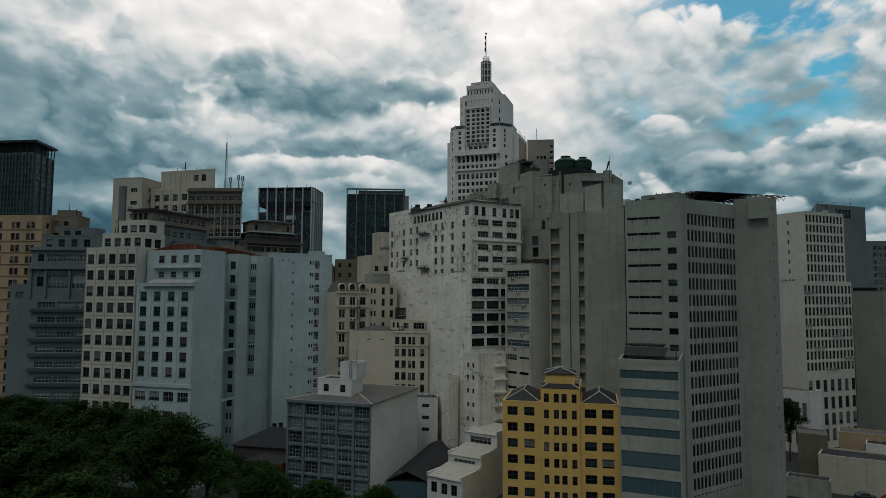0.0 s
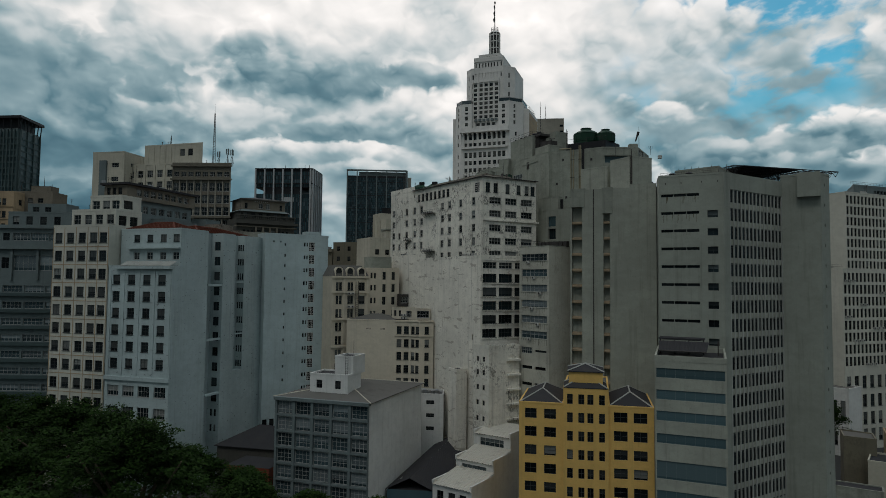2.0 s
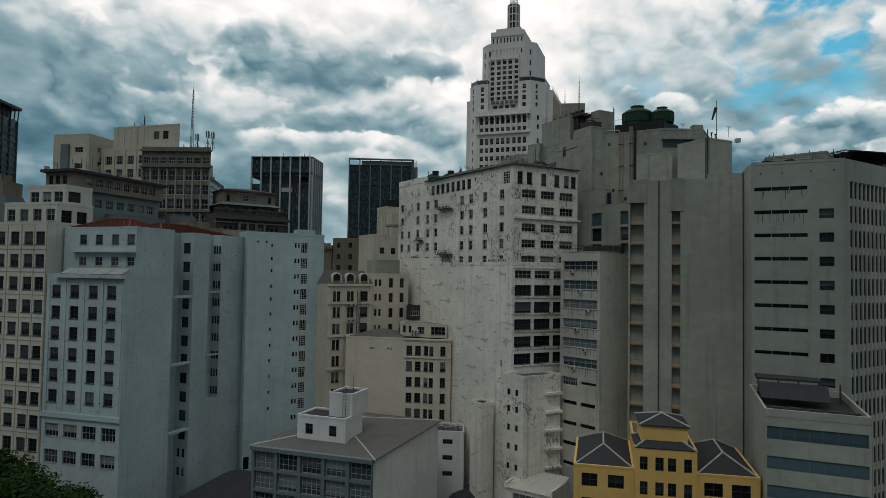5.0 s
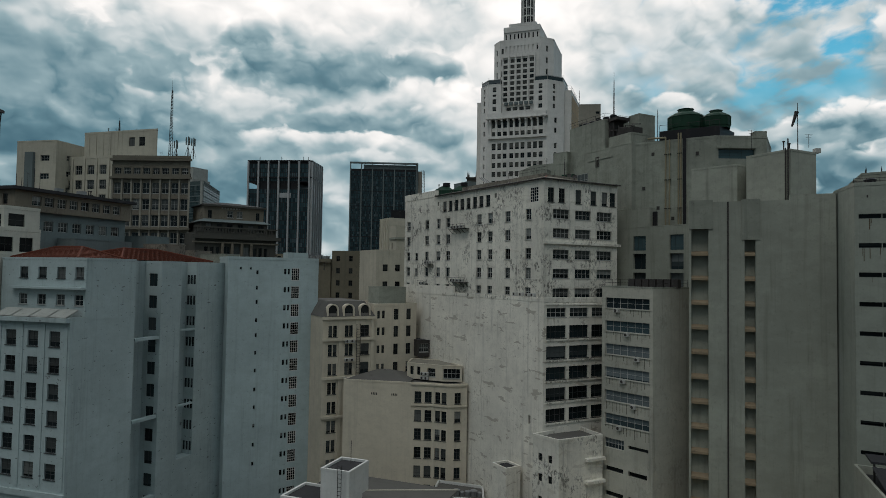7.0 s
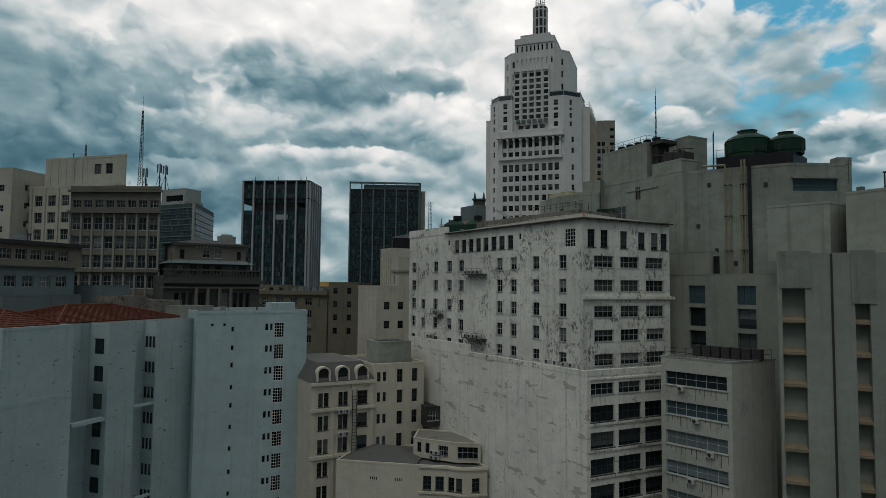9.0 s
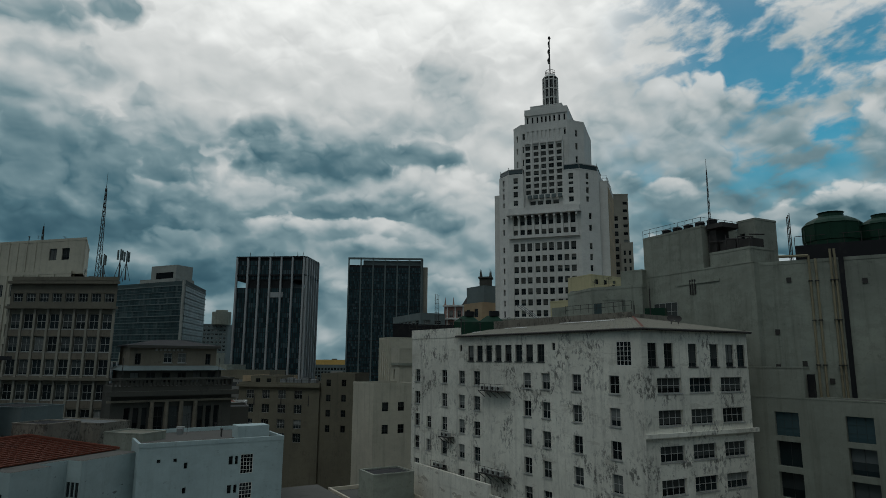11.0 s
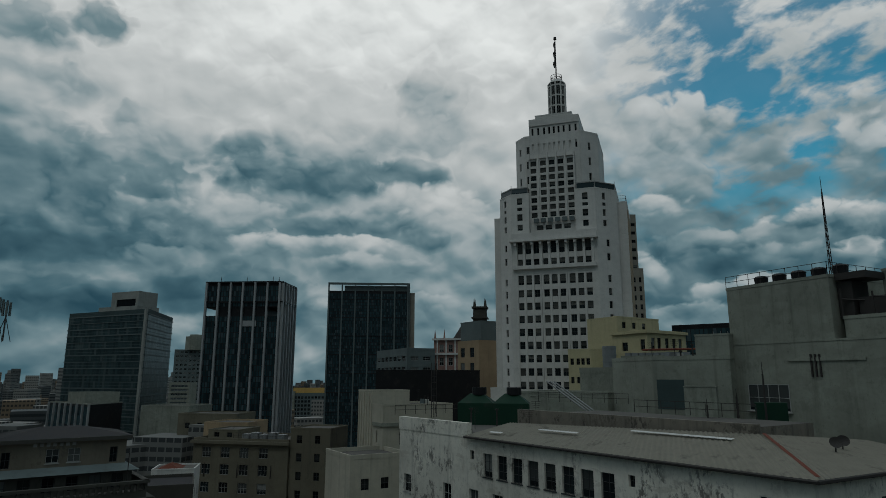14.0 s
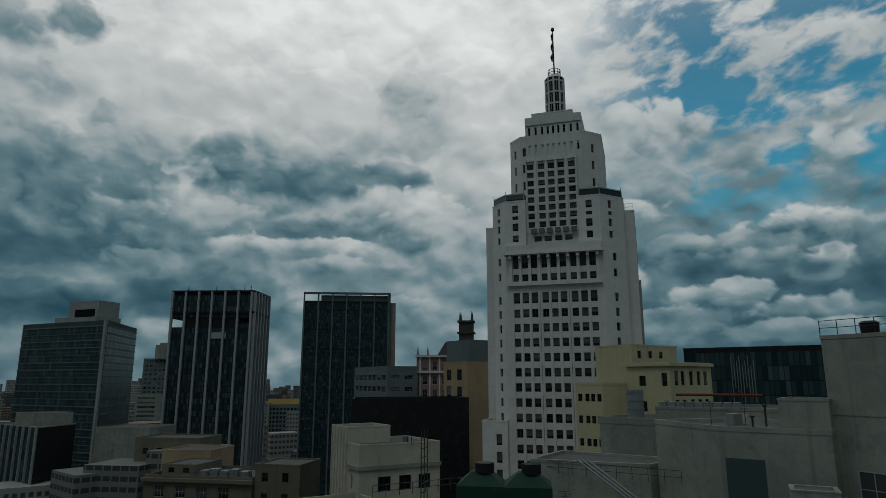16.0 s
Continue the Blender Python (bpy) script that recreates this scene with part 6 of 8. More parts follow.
# ---------------------------------------------------------------- the white tower
def white_tower():
    ob = thing("office_tower", "tall white stepped art deco tower with lantern and flagpole", "building", -77.9, 280.0)
    cx, cy = -77.9, 280.0

    def at(pts):
        return [(cx + x, cy + y) for x, y in pts]

    def octo(hw, hd, ch):
        """Outline with chamfered corners."""
        return at([(-hw + ch, -hd), (hw - ch, -hd), (hw + 1.0, -hd + ch + 1.0), (hw + 1.0, hd - ch), (hw - ch, hd), (-hw + ch, hd), (-hw, hd - ch), (-hw, -hd + ch)])

    rows = [98.2 - 3.1 * i for i in range(26)]
    main = octo(14.0, 15.0, 3.6)
    w = Wall(main[0], main[1])
    L = w.len
    cols = [L / 2 + 6.2 * g + 1.95 * k for g in (-1, 0, 1) for k in (-1, 0, 1)]
    f = {0: openings(cols, rows[1:], 1.3, 1.75, "tower") + openings(cols, [98.4], 1.35, 2.3, "tower") + openings(cols, [106.3], 1.35, 2.9, "tower") + openings(cols, [102.8], 1.35, 1.5, "tower")}
    side = [111.8, 106.8, 103.4] + rows
    for i in (1, 7):
        f[i] = openings([Wall(main[i], main[(i + 1) % 8]).len / 2], side[1:], 1.0, 1.7, "tower")
    block(ob, main, 0, 109.4, "tower", f, parapet=0)
    high = [(118.3, 1.7), (116.3, 0.8), (114.2, 1.7), (111.6, 1.5)]
    for pts, front, slant in (([(-14.0, 0), (-14.0, -11.4), (-10.4, -15.0), (-5.8, -15.0), (-5.8, 0)], 2, 1), ([(5.6, 0), (5.6, -15.0), (10.4, -15.0), (15.0, -10.4), (15.0, 0)], 1, 2)):
        fr, sl = [], []
        for z, h in high:
            fr += openings([2.3], [z], 1.3, h, "tower")
            sl += openings([2.55], [z], 1.0, h, "tower")
        block(ob, at(pts), 109.4, 120.0, "tower", {front: fr, slant: sl}, parapet=0.3)
        gl = inset(at(pts), 0.35)
        bm = bmesh.new()
        ring(bm, gl, inset(gl, 0.08), 120.3, 121.7)
        part("terrace_glazing", bm, "pane_blue", ob)
        bm = bmesh.new()
        ring(bm, inset(gl, -0.1), inset(gl, 0.2), 121.7, 121.95)
        part("terrace_rail", bm, "frame", ob)
        for q in gl[:4]:
            bm = bmesh.new()
            rod(bm, (*q, 120.2), (*q, 122.6), 0.08, 5)
            part("terrace_post", bm, "frame", ob)
    # balcony on brackets over the giant order
    band(ob, w, 0.2, L - 0.2, 108.0, 109.8, 0.0, 1.3, "tower", "balcony")
    band(ob, w, -0.2, L + 0.2, 107.7, 108.1, 0.0, 1.6, "tower", "cornice")
    for i in range(10):
        u = L / 2 + (i - 4.5) * 2.06
        band(ob, w, u - 0.28, u + 0.28, 106.9, 107.7, 0.0, 1.3, "tower", "bracket")
        band(ob, w, u - 0.3, u + 0.3, 101.9, 106.9, 0.0, 0.55, "tower", "pilaster")
    band(ob, w, 0.4, L - 0.4, 101.0, 101.9, 0.0, 0.8, "tower", "cornice")
    for g in (-1, 0, 1):
        for k in (-1.5, -0.5, 0.5, 1.5):
            u = L / 2 + 6.2 * g + 1.95 * k
            band(ob, w, u - 0.22, u + 0.22, 30, 99.6, 0.0, 0.2, "tower", "pier")
    # bay between the shoulders
    bay = at([(-5.8, -13.4), (5.6, -13.4), (5.6, 0), (-5.8, 0)])
    bw = Wall(bay[0], bay[1])
    brows = [128.3 - 1.92 * i for i in range(8)]
    bc = [1.1, 3.55, 5.75, 7.95, 10.3]
    block(ob, bay, 109.4, 130.8, "tower", {0: openings(bc, brows, 1.45, 1.3, "tower") + openings([2.4, 4.6, 6.9, 9.1], [111.6], 1.6, 1.2, "tower")}, parapet=0)
    for u in (0.05, 2.3, 4.65, 6.85, 9.1, 11.35):
        band(ob, bw, max(0, u - 0.2), min(bw.len, u + 0.2), 113, 131.0, 0.0, 0.3, "tower", "pier")
    for u in bc:
        bm = bmesh.new()
        a = [bm.verts.new(bw.at(u + x, z, d)) for d in (0.0, 0.4) for x, z in ((-0.9, 129.5), (0.9, 129.5), (0, 130.2))]
        bm.faces.new((a[3], a[4], a[5]))
        bm.faces.new((a[0], a[1], a[4], a[3]))
        bm.faces.new((a[1], a[2], a[5], a[4]))
        bm.faces.new((a[2], a[0], a[3], a[5]))
        part("window_hood", bm, "tower", ob)
    for i in range(6):
        bm = bmesh.new()
        bw.box(bm, 1.0 + i * 1.75, 2.2 + i * 1.75, 112.75, 113.75, 0.32, 0.95)
        part("condenser", bm, "frame_grey", ob)
    # wings and rear stair towers
    block(ob, at([(-16.4, -8), (-13.9, -8), (-13.9, 10), (-16.4, 10)]), 0, 115.8, "tower", {}, parapet=0.4)
    block(ob, at([(14.9, -8), (17.2, -8), (17.2, 10), (14.9, 10)]), 0, 117.6, "tower", {}, parapet=0.4)
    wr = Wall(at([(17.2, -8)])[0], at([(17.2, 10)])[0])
    # side of the right wing overlaid in tan, darker than the front
    band(ob, wr, 0.6, 17.4, 30, 116.6, 0.0, 0.05, "ochre", "tan_panel", "tan wall panel")
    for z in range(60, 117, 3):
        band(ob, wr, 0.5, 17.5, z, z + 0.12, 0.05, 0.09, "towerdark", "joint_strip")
    railing([at([(15.2, -7.6)])[0], at([(17.0, -7.6)])[0], at([(17.0, 6)])[0]], 118.0, 1.6)
    tan = thing("office_tower", "brown slab tower with balcony notches behind the white tower", "building", -68, 376)
    tp = [(-76.8, 368.0), (-64.2, 370.9), (-61.5, 371.8), (-63.5, 384.0), (-79.0, 381.0)]
    zs = [135 - 3.4 * i for i in range(24)]
    block(tan, tp, 0, 138.6, "towerdark", {0: openings([6.2, 8.4, 10.4], zs[2:], 1.5, 2.0, "plain"), 1: openings([1.4], zs, 1.9, 1.3, "slit")}, parapet=0.6)
    block(tan, [(-64.2, 360.5), (-59.6, 361.6), (-61.0, 371.0), (-65.5, 369.5)], 0, 115.2, "towerdark", {0: openings([1.3, 3.4], zs[7:], 0.9, 1.9, "plain")}, parapet=0.4)
    mast((-72.0, 372.0, 139.0), 9.0, 0.3)
    # upper tiers
    t2 = octo(10.0, 11.8, 2.9)
    L2 = Wall(t2[0], t2[1]).len
    zs = [132.6, 128.6, 124.6]
    f = {0: openings([0.9, L2 - 0.9], zs, 0.8, 2.0, "tower")}
    for i in (1, 7):
        f[i] = openings([Wall(t2[i], t2[(i + 1) % 8]).len / 2], zs, 0.8, 2.0, "tower")
    block(ob, t2, 119.6, 136.0, "tower", f, parapet=0.5)
    t3 = at([(-5.8, -12.1), (6.9, -12.1), (6.9, 8), (-5.8, 8)])
    block(ob, t3, 119.6, 140.4, "tower", {0: openings([0.9, 2.4, 3.9, 5.2, 6.4, 7.6, 8.9, 10.4, 11.9], [137.3, 133.0], 0.5, 2.0, "slit")}, parapet=0.4)
    band(ob, Wall(t3[0], t3[1]), 0.0, 12.8, 138.8, 140.6, 0.0, 0.25, "tower", "head_panel")
    block(ob, at([(-4.8, -8.5), (4.8, -8.5), (4.8, 7), (-4.8, 7)]), 140.4, 143.0, "tower", {0: openings([1.6 + 0.8 * i for i in range(9)], [142.2], 0.5, 0.4, "slit")}, parapet=0.3)
    lantern(ob, cx, cy)
    foot = at([(-16.0, -15.8), (-10.6, -15.8), (-10.6, 0), (-16.0, 0)])
    block(ob, foot, 0, 72.5, "tower", {0: openings([3.6], [69, 65.5, 62], 1.2, 2.2, "tower")}, parapet=0.4)


def lantern(ob, cx, cy):
    """The round glazed lantern with its flagpole."""
    bm = bmesh.new()
    rod(bm, (cx, cy, 143.0), (cx, cy, 145.4), 4.2, 28, 2.7)
    part("lantern_base", bm, "green_pale", ob, "weathered green lantern base")
    bm = bmesh.new()
    rod(bm, (cx, cy, 145.3), (cx, cy, 155.3), 2.2, 28)
    part("lantern_glass", bm, "pane_dark", ob)
    for i in range(10):
        a = 2 * math.pi * (i + 0.5) / 10
        bm = bmesh.new()
        rod(bm, (cx + 2.3 * math.cos(a), cy + 2.3 * math.sin(a), 145.3), (cx + 2.3 * math.cos(a), cy + 2.3 * math.sin(a), 155.3), 0.26, 6)
        part("lantern_column", bm, "tower", ob)
        a += math.pi / 10
        bm = bmesh.new()
        rod(bm, (cx + 2.25 * math.cos(a), cy + 2.25 * math.sin(a), 145.3), (cx + 2.25 * math.cos(a), cy + 2.25 * math.sin(a), 155.3), 0.06, 4)
        part("lantern_mullion", bm, "frame", ob)
    for z in (148.2, 151.2, 154.2):
        bm = bmesh.new()
        rod(bm, (cx, cy, z), (cx, cy, z + 0.4), 2.4, 28)
        part("lantern_ring", bm, "tower", ob)
    bm = bmesh.new()
    rod(bm, (cx, cy, 155.3), (cx, cy, 156.3), 2.5, 28, 1.7)
    part("lantern_cap", bm, "tower", ob)
    bm = bmesh.new()
    for i in range(14):
        a = 2 * math.pi * i / 14
        q = (cx + 1.55 * math.cos(a), cy + 1.55 * math.sin(a))
        rod(bm, (*q, 156.2), (*q, 157.9), 0.06, 4)
        a2 = a + 2 * math.pi / 14
        for z in (157.1, 157.9):
            rod(bm, (*q, z), (cx + 1.55 * math.cos(a2), cy + 1.55 * math.sin(a2), z), 0.07, 4)
    part("lantern_railing", bm, "iron", ob)
    bm = bmesh.new()
    rod(bm, (cx, cy, 156.2), (cx, cy, 169.4), 0.2, 8, 0.13)
    rod(bm, (cx, cy, 169.2), (cx, cy, 169.9), 0.45, 10, 0.35)
    part("flagpole", bm, "iron", ob)
    bm = bmesh.new()
    prev = None
    for i in range(16):
        z = 168.4 - i * 0.5
        k = 0.16 + 0.16 * math.sin(i * 1.1) + 0.018 * i
        cur = [bm.verts.new((cx - 0.12, cy, z)), bm.verts.new((cx - 0.2 - k, cy - 0.35 * math.cos(i), z - 0.3)), bm.verts.new((cx - 0.15 - k * 0.5, cy + 0.4, z - 0.2))]
        if prev:
            for a in range(3):
                bm.faces.new((prev[a], prev[(a + 1) % 3], cur[(a + 1) % 3], cur[a])).material_index = i % 3 == 0
        prev = cur
    part("flag", bm, ["iron", "frame"], ob, "furled black and white flag")


# ---------------------------------------------------------------- far office towers
def black_towers():
    ob = thing("office_tower", "black glass office tower with white vertical columns", "building", -255, 405)
    poly = rect(-283.0, 389.5, 15, 41, 24)
    block(ob, poly, 0, 106.6, "black", parapet=0, roof="dark_roof")
    block(ob, poly, 111.2, 123.5, "black", parapet=0.8, roof="dark_roof")
    wa = Wall(poly[0], poly[1])
    block(ob, [tuple(wa.at(u, 0, d).xy) for u, d in ((6.5, -0.4), (33.0, -0.4), (33.0, -23), (6.5, -23))], 106.6, 111.2, "black", parapet=0)
    bm = bmesh.new()
    slab(bm, inset(poly, 0.3), 110.9, 111.2)
    part("soffit", bm, "black", ob)
    for i, n in ((0, 6), (1, 5)):
        w = Wall(poly[i], poly[i + 1])
        for z0, z1, ny in ((10, 106.4, 34), (111.4, 122.5, 4)):
            panels(ob, w, 0.3, w.len - 0.3, z0, z1, 30 if i == 0 else 18, ny, 0.05, "curtain", 0.16)
        for k in range(n + 1):
            u = 0.6 + (w.len - 1.2) * k / n
            band(ob, w, u - 0.5, u + 0.5, 5, 124.2, 0.0, 1.3, "metal_white", "column")
        for z in (113.5, 124.0):
            band(ob, w, 0, w.len, z, z + 0.8, 0.02, 1.0, "black", "band")
    w = Wall(poly[0], poly[1])
    band(ob, w, 20.5, 28.5, 101.0, 104.0, 0.1, 0.5, "metal_white", "sign_panel")
    for x in (0.15, 0.5, 0.85, 0.93):
        p = w.at(w.len * x, 124.3, -4)
        mast(tuple(p), 4.0, 0.3)
    ob = thing("office_tower", "dark grey glass office tower with open roof frame", "building", -198, 420)
    poly = rect(-218.0, 404.8, 23, 42, 22)
    block(ob, poly, 0, 119.0, "black", parapet=0.3, roof="dark_roof")
    for i, nx in ((0, 26), (1, 12)):
        w = Wall(poly[i], poly[i + 1])
        panels(ob, w, 0.3, w.len - 0.3, 10, 118, nx * 2, 68, 0.05, "curtain", 0.1)
        for k in range(7 if i == 0 else 3):
            u = 0.4 + (w.len - 0.8) * k / (6 if i == 0 else 2)
            band(ob, w, u - 0.35, u + 0.35, 5, 123.2, 0.0, 0.7, "frame_grey", "column")
        bm = bmesh.new()
        for j in range(0, 34, 3):
            z = 10 + 108 * j / 34
            w.box(bm, 0.2, w.len - 0.2, z - 0.12, z + 0.35, 0.02, 0.22)
        part("facade_banding", bm, "black", ob, kind="stuff")
        band(ob, w, 0, w.len, 122.6, 123.6, -0.6, 0.7, "frame_grey", "roof_beam")
    w = Wall(poly[0], poly[1])
    for a, b in ((8.5, 24), (24.2, 41.6)):
        bm = bmesh.new()
        w.box(bm, a, b, 119.0, 122.2, -8, -0.8)
        part("plant_room", bm, "frame_grey", ob)
    side = building("office_tower", "dark concrete service core beside a glass tower", rect(-179.4, 423.4, 23, 2.5, 16), 0, 118, "towerdark")
    # banded glass block
    g = thing("office_tower", "pale glass and white banded office block with rooftop plant rooms", "building", -322, 375)
    poly = [(-353.6, 369.0), (-293.0, 361.0), (-318.0, 405.5), (-360, 411)]
    block(g, poly, 0, 107.0, "glband", parapet=1.0)
    for i, nx in ((0, 34), (1, 16)):
        w = Wall(poly[i], poly[i + 1])
        bm = bmesh.new()
        for j in range(26):
            z = 20 + 3.3 * j
            w.box(bm, 0, w.len, z + 2.75, z + (3.3 if j % 3 else 3.05), 0.0, 0.4)
            w.box(bm, 0, w.len, z + 1.2, z + 1.32, 0.1, 0.2)
        part("facade_banding", bm, "frame_grey", g, kind="stuff")
        panels(g, w, 0.5, w.len - 0.5, 20, 105.8, nx, 26, 0.1, "curtain_pale", 0.08)
    band(g, Wall(poly[0], poly[1]), 59.6, 61.1, 0, 108, 0.0, 1.0, "fin", "pier")
    block(g, rect(-331, 374, -5, 20, 12), 108, 118.5, "fin", {0: openings([11], [113], 14, 4, "slit")}, parapet=0.5)
    block(g, rect(-336, 371, -5, 28, 14), 107.5, 110.5, "fin", {}, parapet=0.3)


def dome_house():
    ob = thing("commercial_building", "sooty old stone building with tall arched bays and attic storeys", "building", -119, 172)
    poly = [(-121.3, 162.1), (-111.5, 176.3), (-123.0, 184.0), (-133.0, 170.0)]
    block(ob, poly, 0, 62.6, "soot", {0: openings([2.2, 3.4, 4.6, 12.6, 13.8, 15.0], [57.8], 0.75, 3.4, "slit") + openings([6.5, 8.6, 10.7], [57.4], 1.35, 4.4, "tall")
                                      + openings([2.2, 3.4, 4.6, 6.5, 8.6, 10.7, 12.6, 13.8, 15.0], [53.0, 49.0, 45.0], 0.8, 2.2, "slit"),
                                      1: openings([3, 6, 9, 12], [57, 52], 1.0, 3.0, "slit")}, parapet=0)
    for i in (0, 1):
        w = Wall(poly[i], poly[i + 1])
        band(ob, w, -0.8, w.len + 0.8, 61.2, 61.9, 0, 0.9, "soot", "cornice")
        band(ob, w, -0.6, w.len + 0.6, 60.3, 60.6, 0, 0.5, "stone", "string_course")
        band(ob, w, -0.3, w.len + 0.3, 63.5, 63.8, -0.4, 0.25, "soot", "balustrade_rail")
        bm = bmesh.new()
        for k in range(int(w.len / 0.6)):
            w.box(bm, k * 0.6, k * 0.6 + 0.28, 62.6, 63.5, -0.2, 0.1)
        part("balustrade", bm, "soot", ob, kind="stuff")
    w = Wall(poly[0], poly[1])
    for u in (5.5, 7.55, 9.65, 11.7):
        bm = bmesh.new()
        rod(bm, tuple(w.at(u, 54.8, 0.35)), tuple(w.at(u, 60.3, 0.35)), 0.36, 10, 0.3)
        part("column", bm, "stone", ob)
    t = [tuple(w.at(u, 0, d).xy) for u, d in ((1.6, -1.8), (15.9, -1.8), (15.9, -12.5), (1.6, -12.5))]
    block(ob, t, 62.6, 64.9, "soot", {0: openings(steps(1.5, 12.8, 6), [63.8], 1.2, 1.6, "plain"), 1: openings([3, 6, 9], [63.8], 1.1, 1.6, "plain")}, parapet=0)
    t2 = inset(t, 0.7)
    bm = bmesh.new()
    lo, hi = [[bm.verts.new((*q, z)) for q in poly_] for poly_, z in ((inset(t, -0.7), 64.9), (inset(t2, 0.2), 65.7))]
    for i in range(4):
        bm.faces.new((lo[i], lo[(i + 1) % 4], hi[(i + 1) % 4], hi[i]))
    bm.faces.new(lo[::-1])
    part("glazed_eave", bm, "frame_grey", ob, "dull wire-glass canopy roof")
    block(ob, t2, 65.2, 68.6, "stone", {0: openings([5.5, 7.6], [66.8], 1.25, 1.5, "sash") + openings([1.2, 11.6], [66.6], 0.8, 1.7, "plain"), 1: openings([3, 6], [66.8], 1.0, 1.5, "sash")}, parapet=0)
    w2 = Wall(t2[0], t2[1])
    band(ob, w2, -0.5, w2.len + 0.5, 68.3, 68.7, 0.0, 0.6, "soot", "eave")
    hip_roof(ob, t2, 68.7, 1.0, 0.5, "dark_roof")
    for k in range(7):
        band(ob, w2, 3.6 + k * 0.62, 3.95 + k * 0.62, 67.85, 68.2, 0.0, 0.05, "frame", "sign_bar")
    for u in (0.5, 14.5):
        bm = bmesh.new()
        rod(bm, tuple(w.at(u + 0.8, 62.6, -1.0)), tuple(w.at(u + 0.8, 66.8, -1.0)), 0.05, 5)
        part("pole", bm, "iron", ob)


def rear_blocks():
    """Buildings behind the mouldy block and under the white tower."""
    o = thing("office_building", "tan office building with roof terrace and loggia", "building", -158, 270)
    poly = rect(-174.5, 259.0, 6, 27.5, 18)
    block(o, poly, 0, 58.5, "tan", {0: openings([4, 9.5, 15, 20.5], [55.8, 51.5, 47, 43], 2.6, 2.6, "office"), 1: openings([4, 9, 14], [55.5, 51, 47, 43], 1.6, 2.2, "office")}, parapet=0.9)
    w = Wall(poly[0], poly[1])
    band(o, w, -0.4, 27.9, 58.0, 58.8, 0, 0.9, "tan", "cornice")
    block(o, rect(-174.0, 264, 6, 9, 12), 58.5, 60.9, "tan", {0: openings([2.6, 6.5], [59.8], 1.6, 1.2, "plain")}, parapet=0.3)
    for i in range(5):
        bm = bmesh.new()
        slab(bm, rect(-161.5 + i * 2.5, 262 + 0.3 * i, 6, 2.0, 2.0), 58.5, 60.4 + 0.4 * (i % 2))
        part("condenser", bm, "galv", o)
    railing([(-163, 260.4), (-147.5, 262.0)], 59.4, 1.4)
    block(o, rect(-147.0, 262.5, 6, 11, 12), 0, 62.0, "tan", {0: openings([2.5, 7.5], [59.5, 55, 50.5, 46], 1.5, 2.0, "plain")}, parapet=0.4)
    # stepped cream block in front of the dark tower
    w_ = thing("office_building", "cream stepped building with ribbed side wall and square windows", "building", -106, 250)
    p0, p1 = (-120.9, 248.6), (-110.6, 239.5)
    p2 = (-99.2, 251.4)
    poly = [p0, p1, p2, (-109.5, 260.5)]
    block(w_, poly, 0, 69.3, "cream", {0: openings([10.6], [63.0, 58.2], 0.8, 2.4, "slit"), 1: openings([5.0, 9.2, 13.2], [62.6, 57.5, 52.5], 2.5, 2.6, "plain")}, parapet=0.4)
    w1, w2 = Wall(p0, p1), Wall(p1, p2)
    block(w_, [p0, tuple(w1.at(8.0, 0).xy), tuple(w1.at(8.0, 0, -9).xy), tuple(w1.at(0, 0, -9).xy)], 69.3, 72.2, "cream", {}, parapet=0.3)
    for i in range(6):
        band(w_, w1, 0.6 + i * 1.45, 0.8 + i * 1.45, 40, 72, 0, 0.22, "cream", "rib")
    for w3 in (w1, w2):
        band(w_, w3, 9 if w3 is w1 else -0.1, w3.len + 0.15, 65.2, 65.9, 0, 0.35, "grey2", "string_course")
    low = building("low_building", "cream lower wing with blank wall and cluttered roof", rect(-119.5, 232.0, -41, 13, 12), 0, 60.5, "cream", {1: openings([3, 7], [56, 51], 1.6, 2, "plain")})
    # grey horizontal block and dark block beyond
    q = building("office_building", "grey block with dark window bands", [(-168.0, 359.0), (-144.0, 334.0), (-136.0, 342.0), (-160, 367)], 0, 85.0, "frame_grey",
                 {0: openings(steps(3, 31, 7), [82, 78, 74, 70, 66, 62], 3.6, 1.8, "office"), 1: openings([3, 8], [82, 78, 74, 70], 3.0, 1.5, "office")})
    k = building("office_building", "soot-black building with stained blank wall", [(-123.0, 262.0), (-114.8, 268.0), (-100.6, 278.6), (-106, 290), (-128, 274)], 0, 76.6, "black",
                 {1: openings([4, 8, 12, 15], [64, 59, 54], 1.2, 2.4, "plain"), 0: openings([3, 7], [70, 65, 60], 1.6, 2.0, "plain")}, parapet=0.5)
    s = building("apartment_building", "salmon and cream narrow house with dark windows", [(-114.2, 302.2), (-105.5, 295.5), (-98.0, 305.0), (-107, 312)], 0, 85.6, "ochre",
                 {0: openings([2.6, 7.4], [82.5, 78, 73.5, 69], 2.2, 2.8, "plain"), 1: openings([8, 10.5], [80, 75, 70], 1.6, 2.0, "plain")}, parapet=0.4)
    s2 = building("rooftop_shed", "grey blank roof house on a salmon building", rect(-113.5, 303.0, -38, 10.5, 9), 85.6, 91.5, "frame_grey", parapet=0.3, category="shed")
    ornate_house()
    # concrete roofs beside the mouldy block
    a = building("office_building", "tall grey concrete block with railed roof and black water tanks", [(-47.9, 186.2), (-34.9, 173.8), (-26.0, 183.5), (-38.5, 196.0)], 0, 78.6, "grey2", parapet=0.2)
    w = Wall((-47.9, 186.2), (-34.9, 173.8))
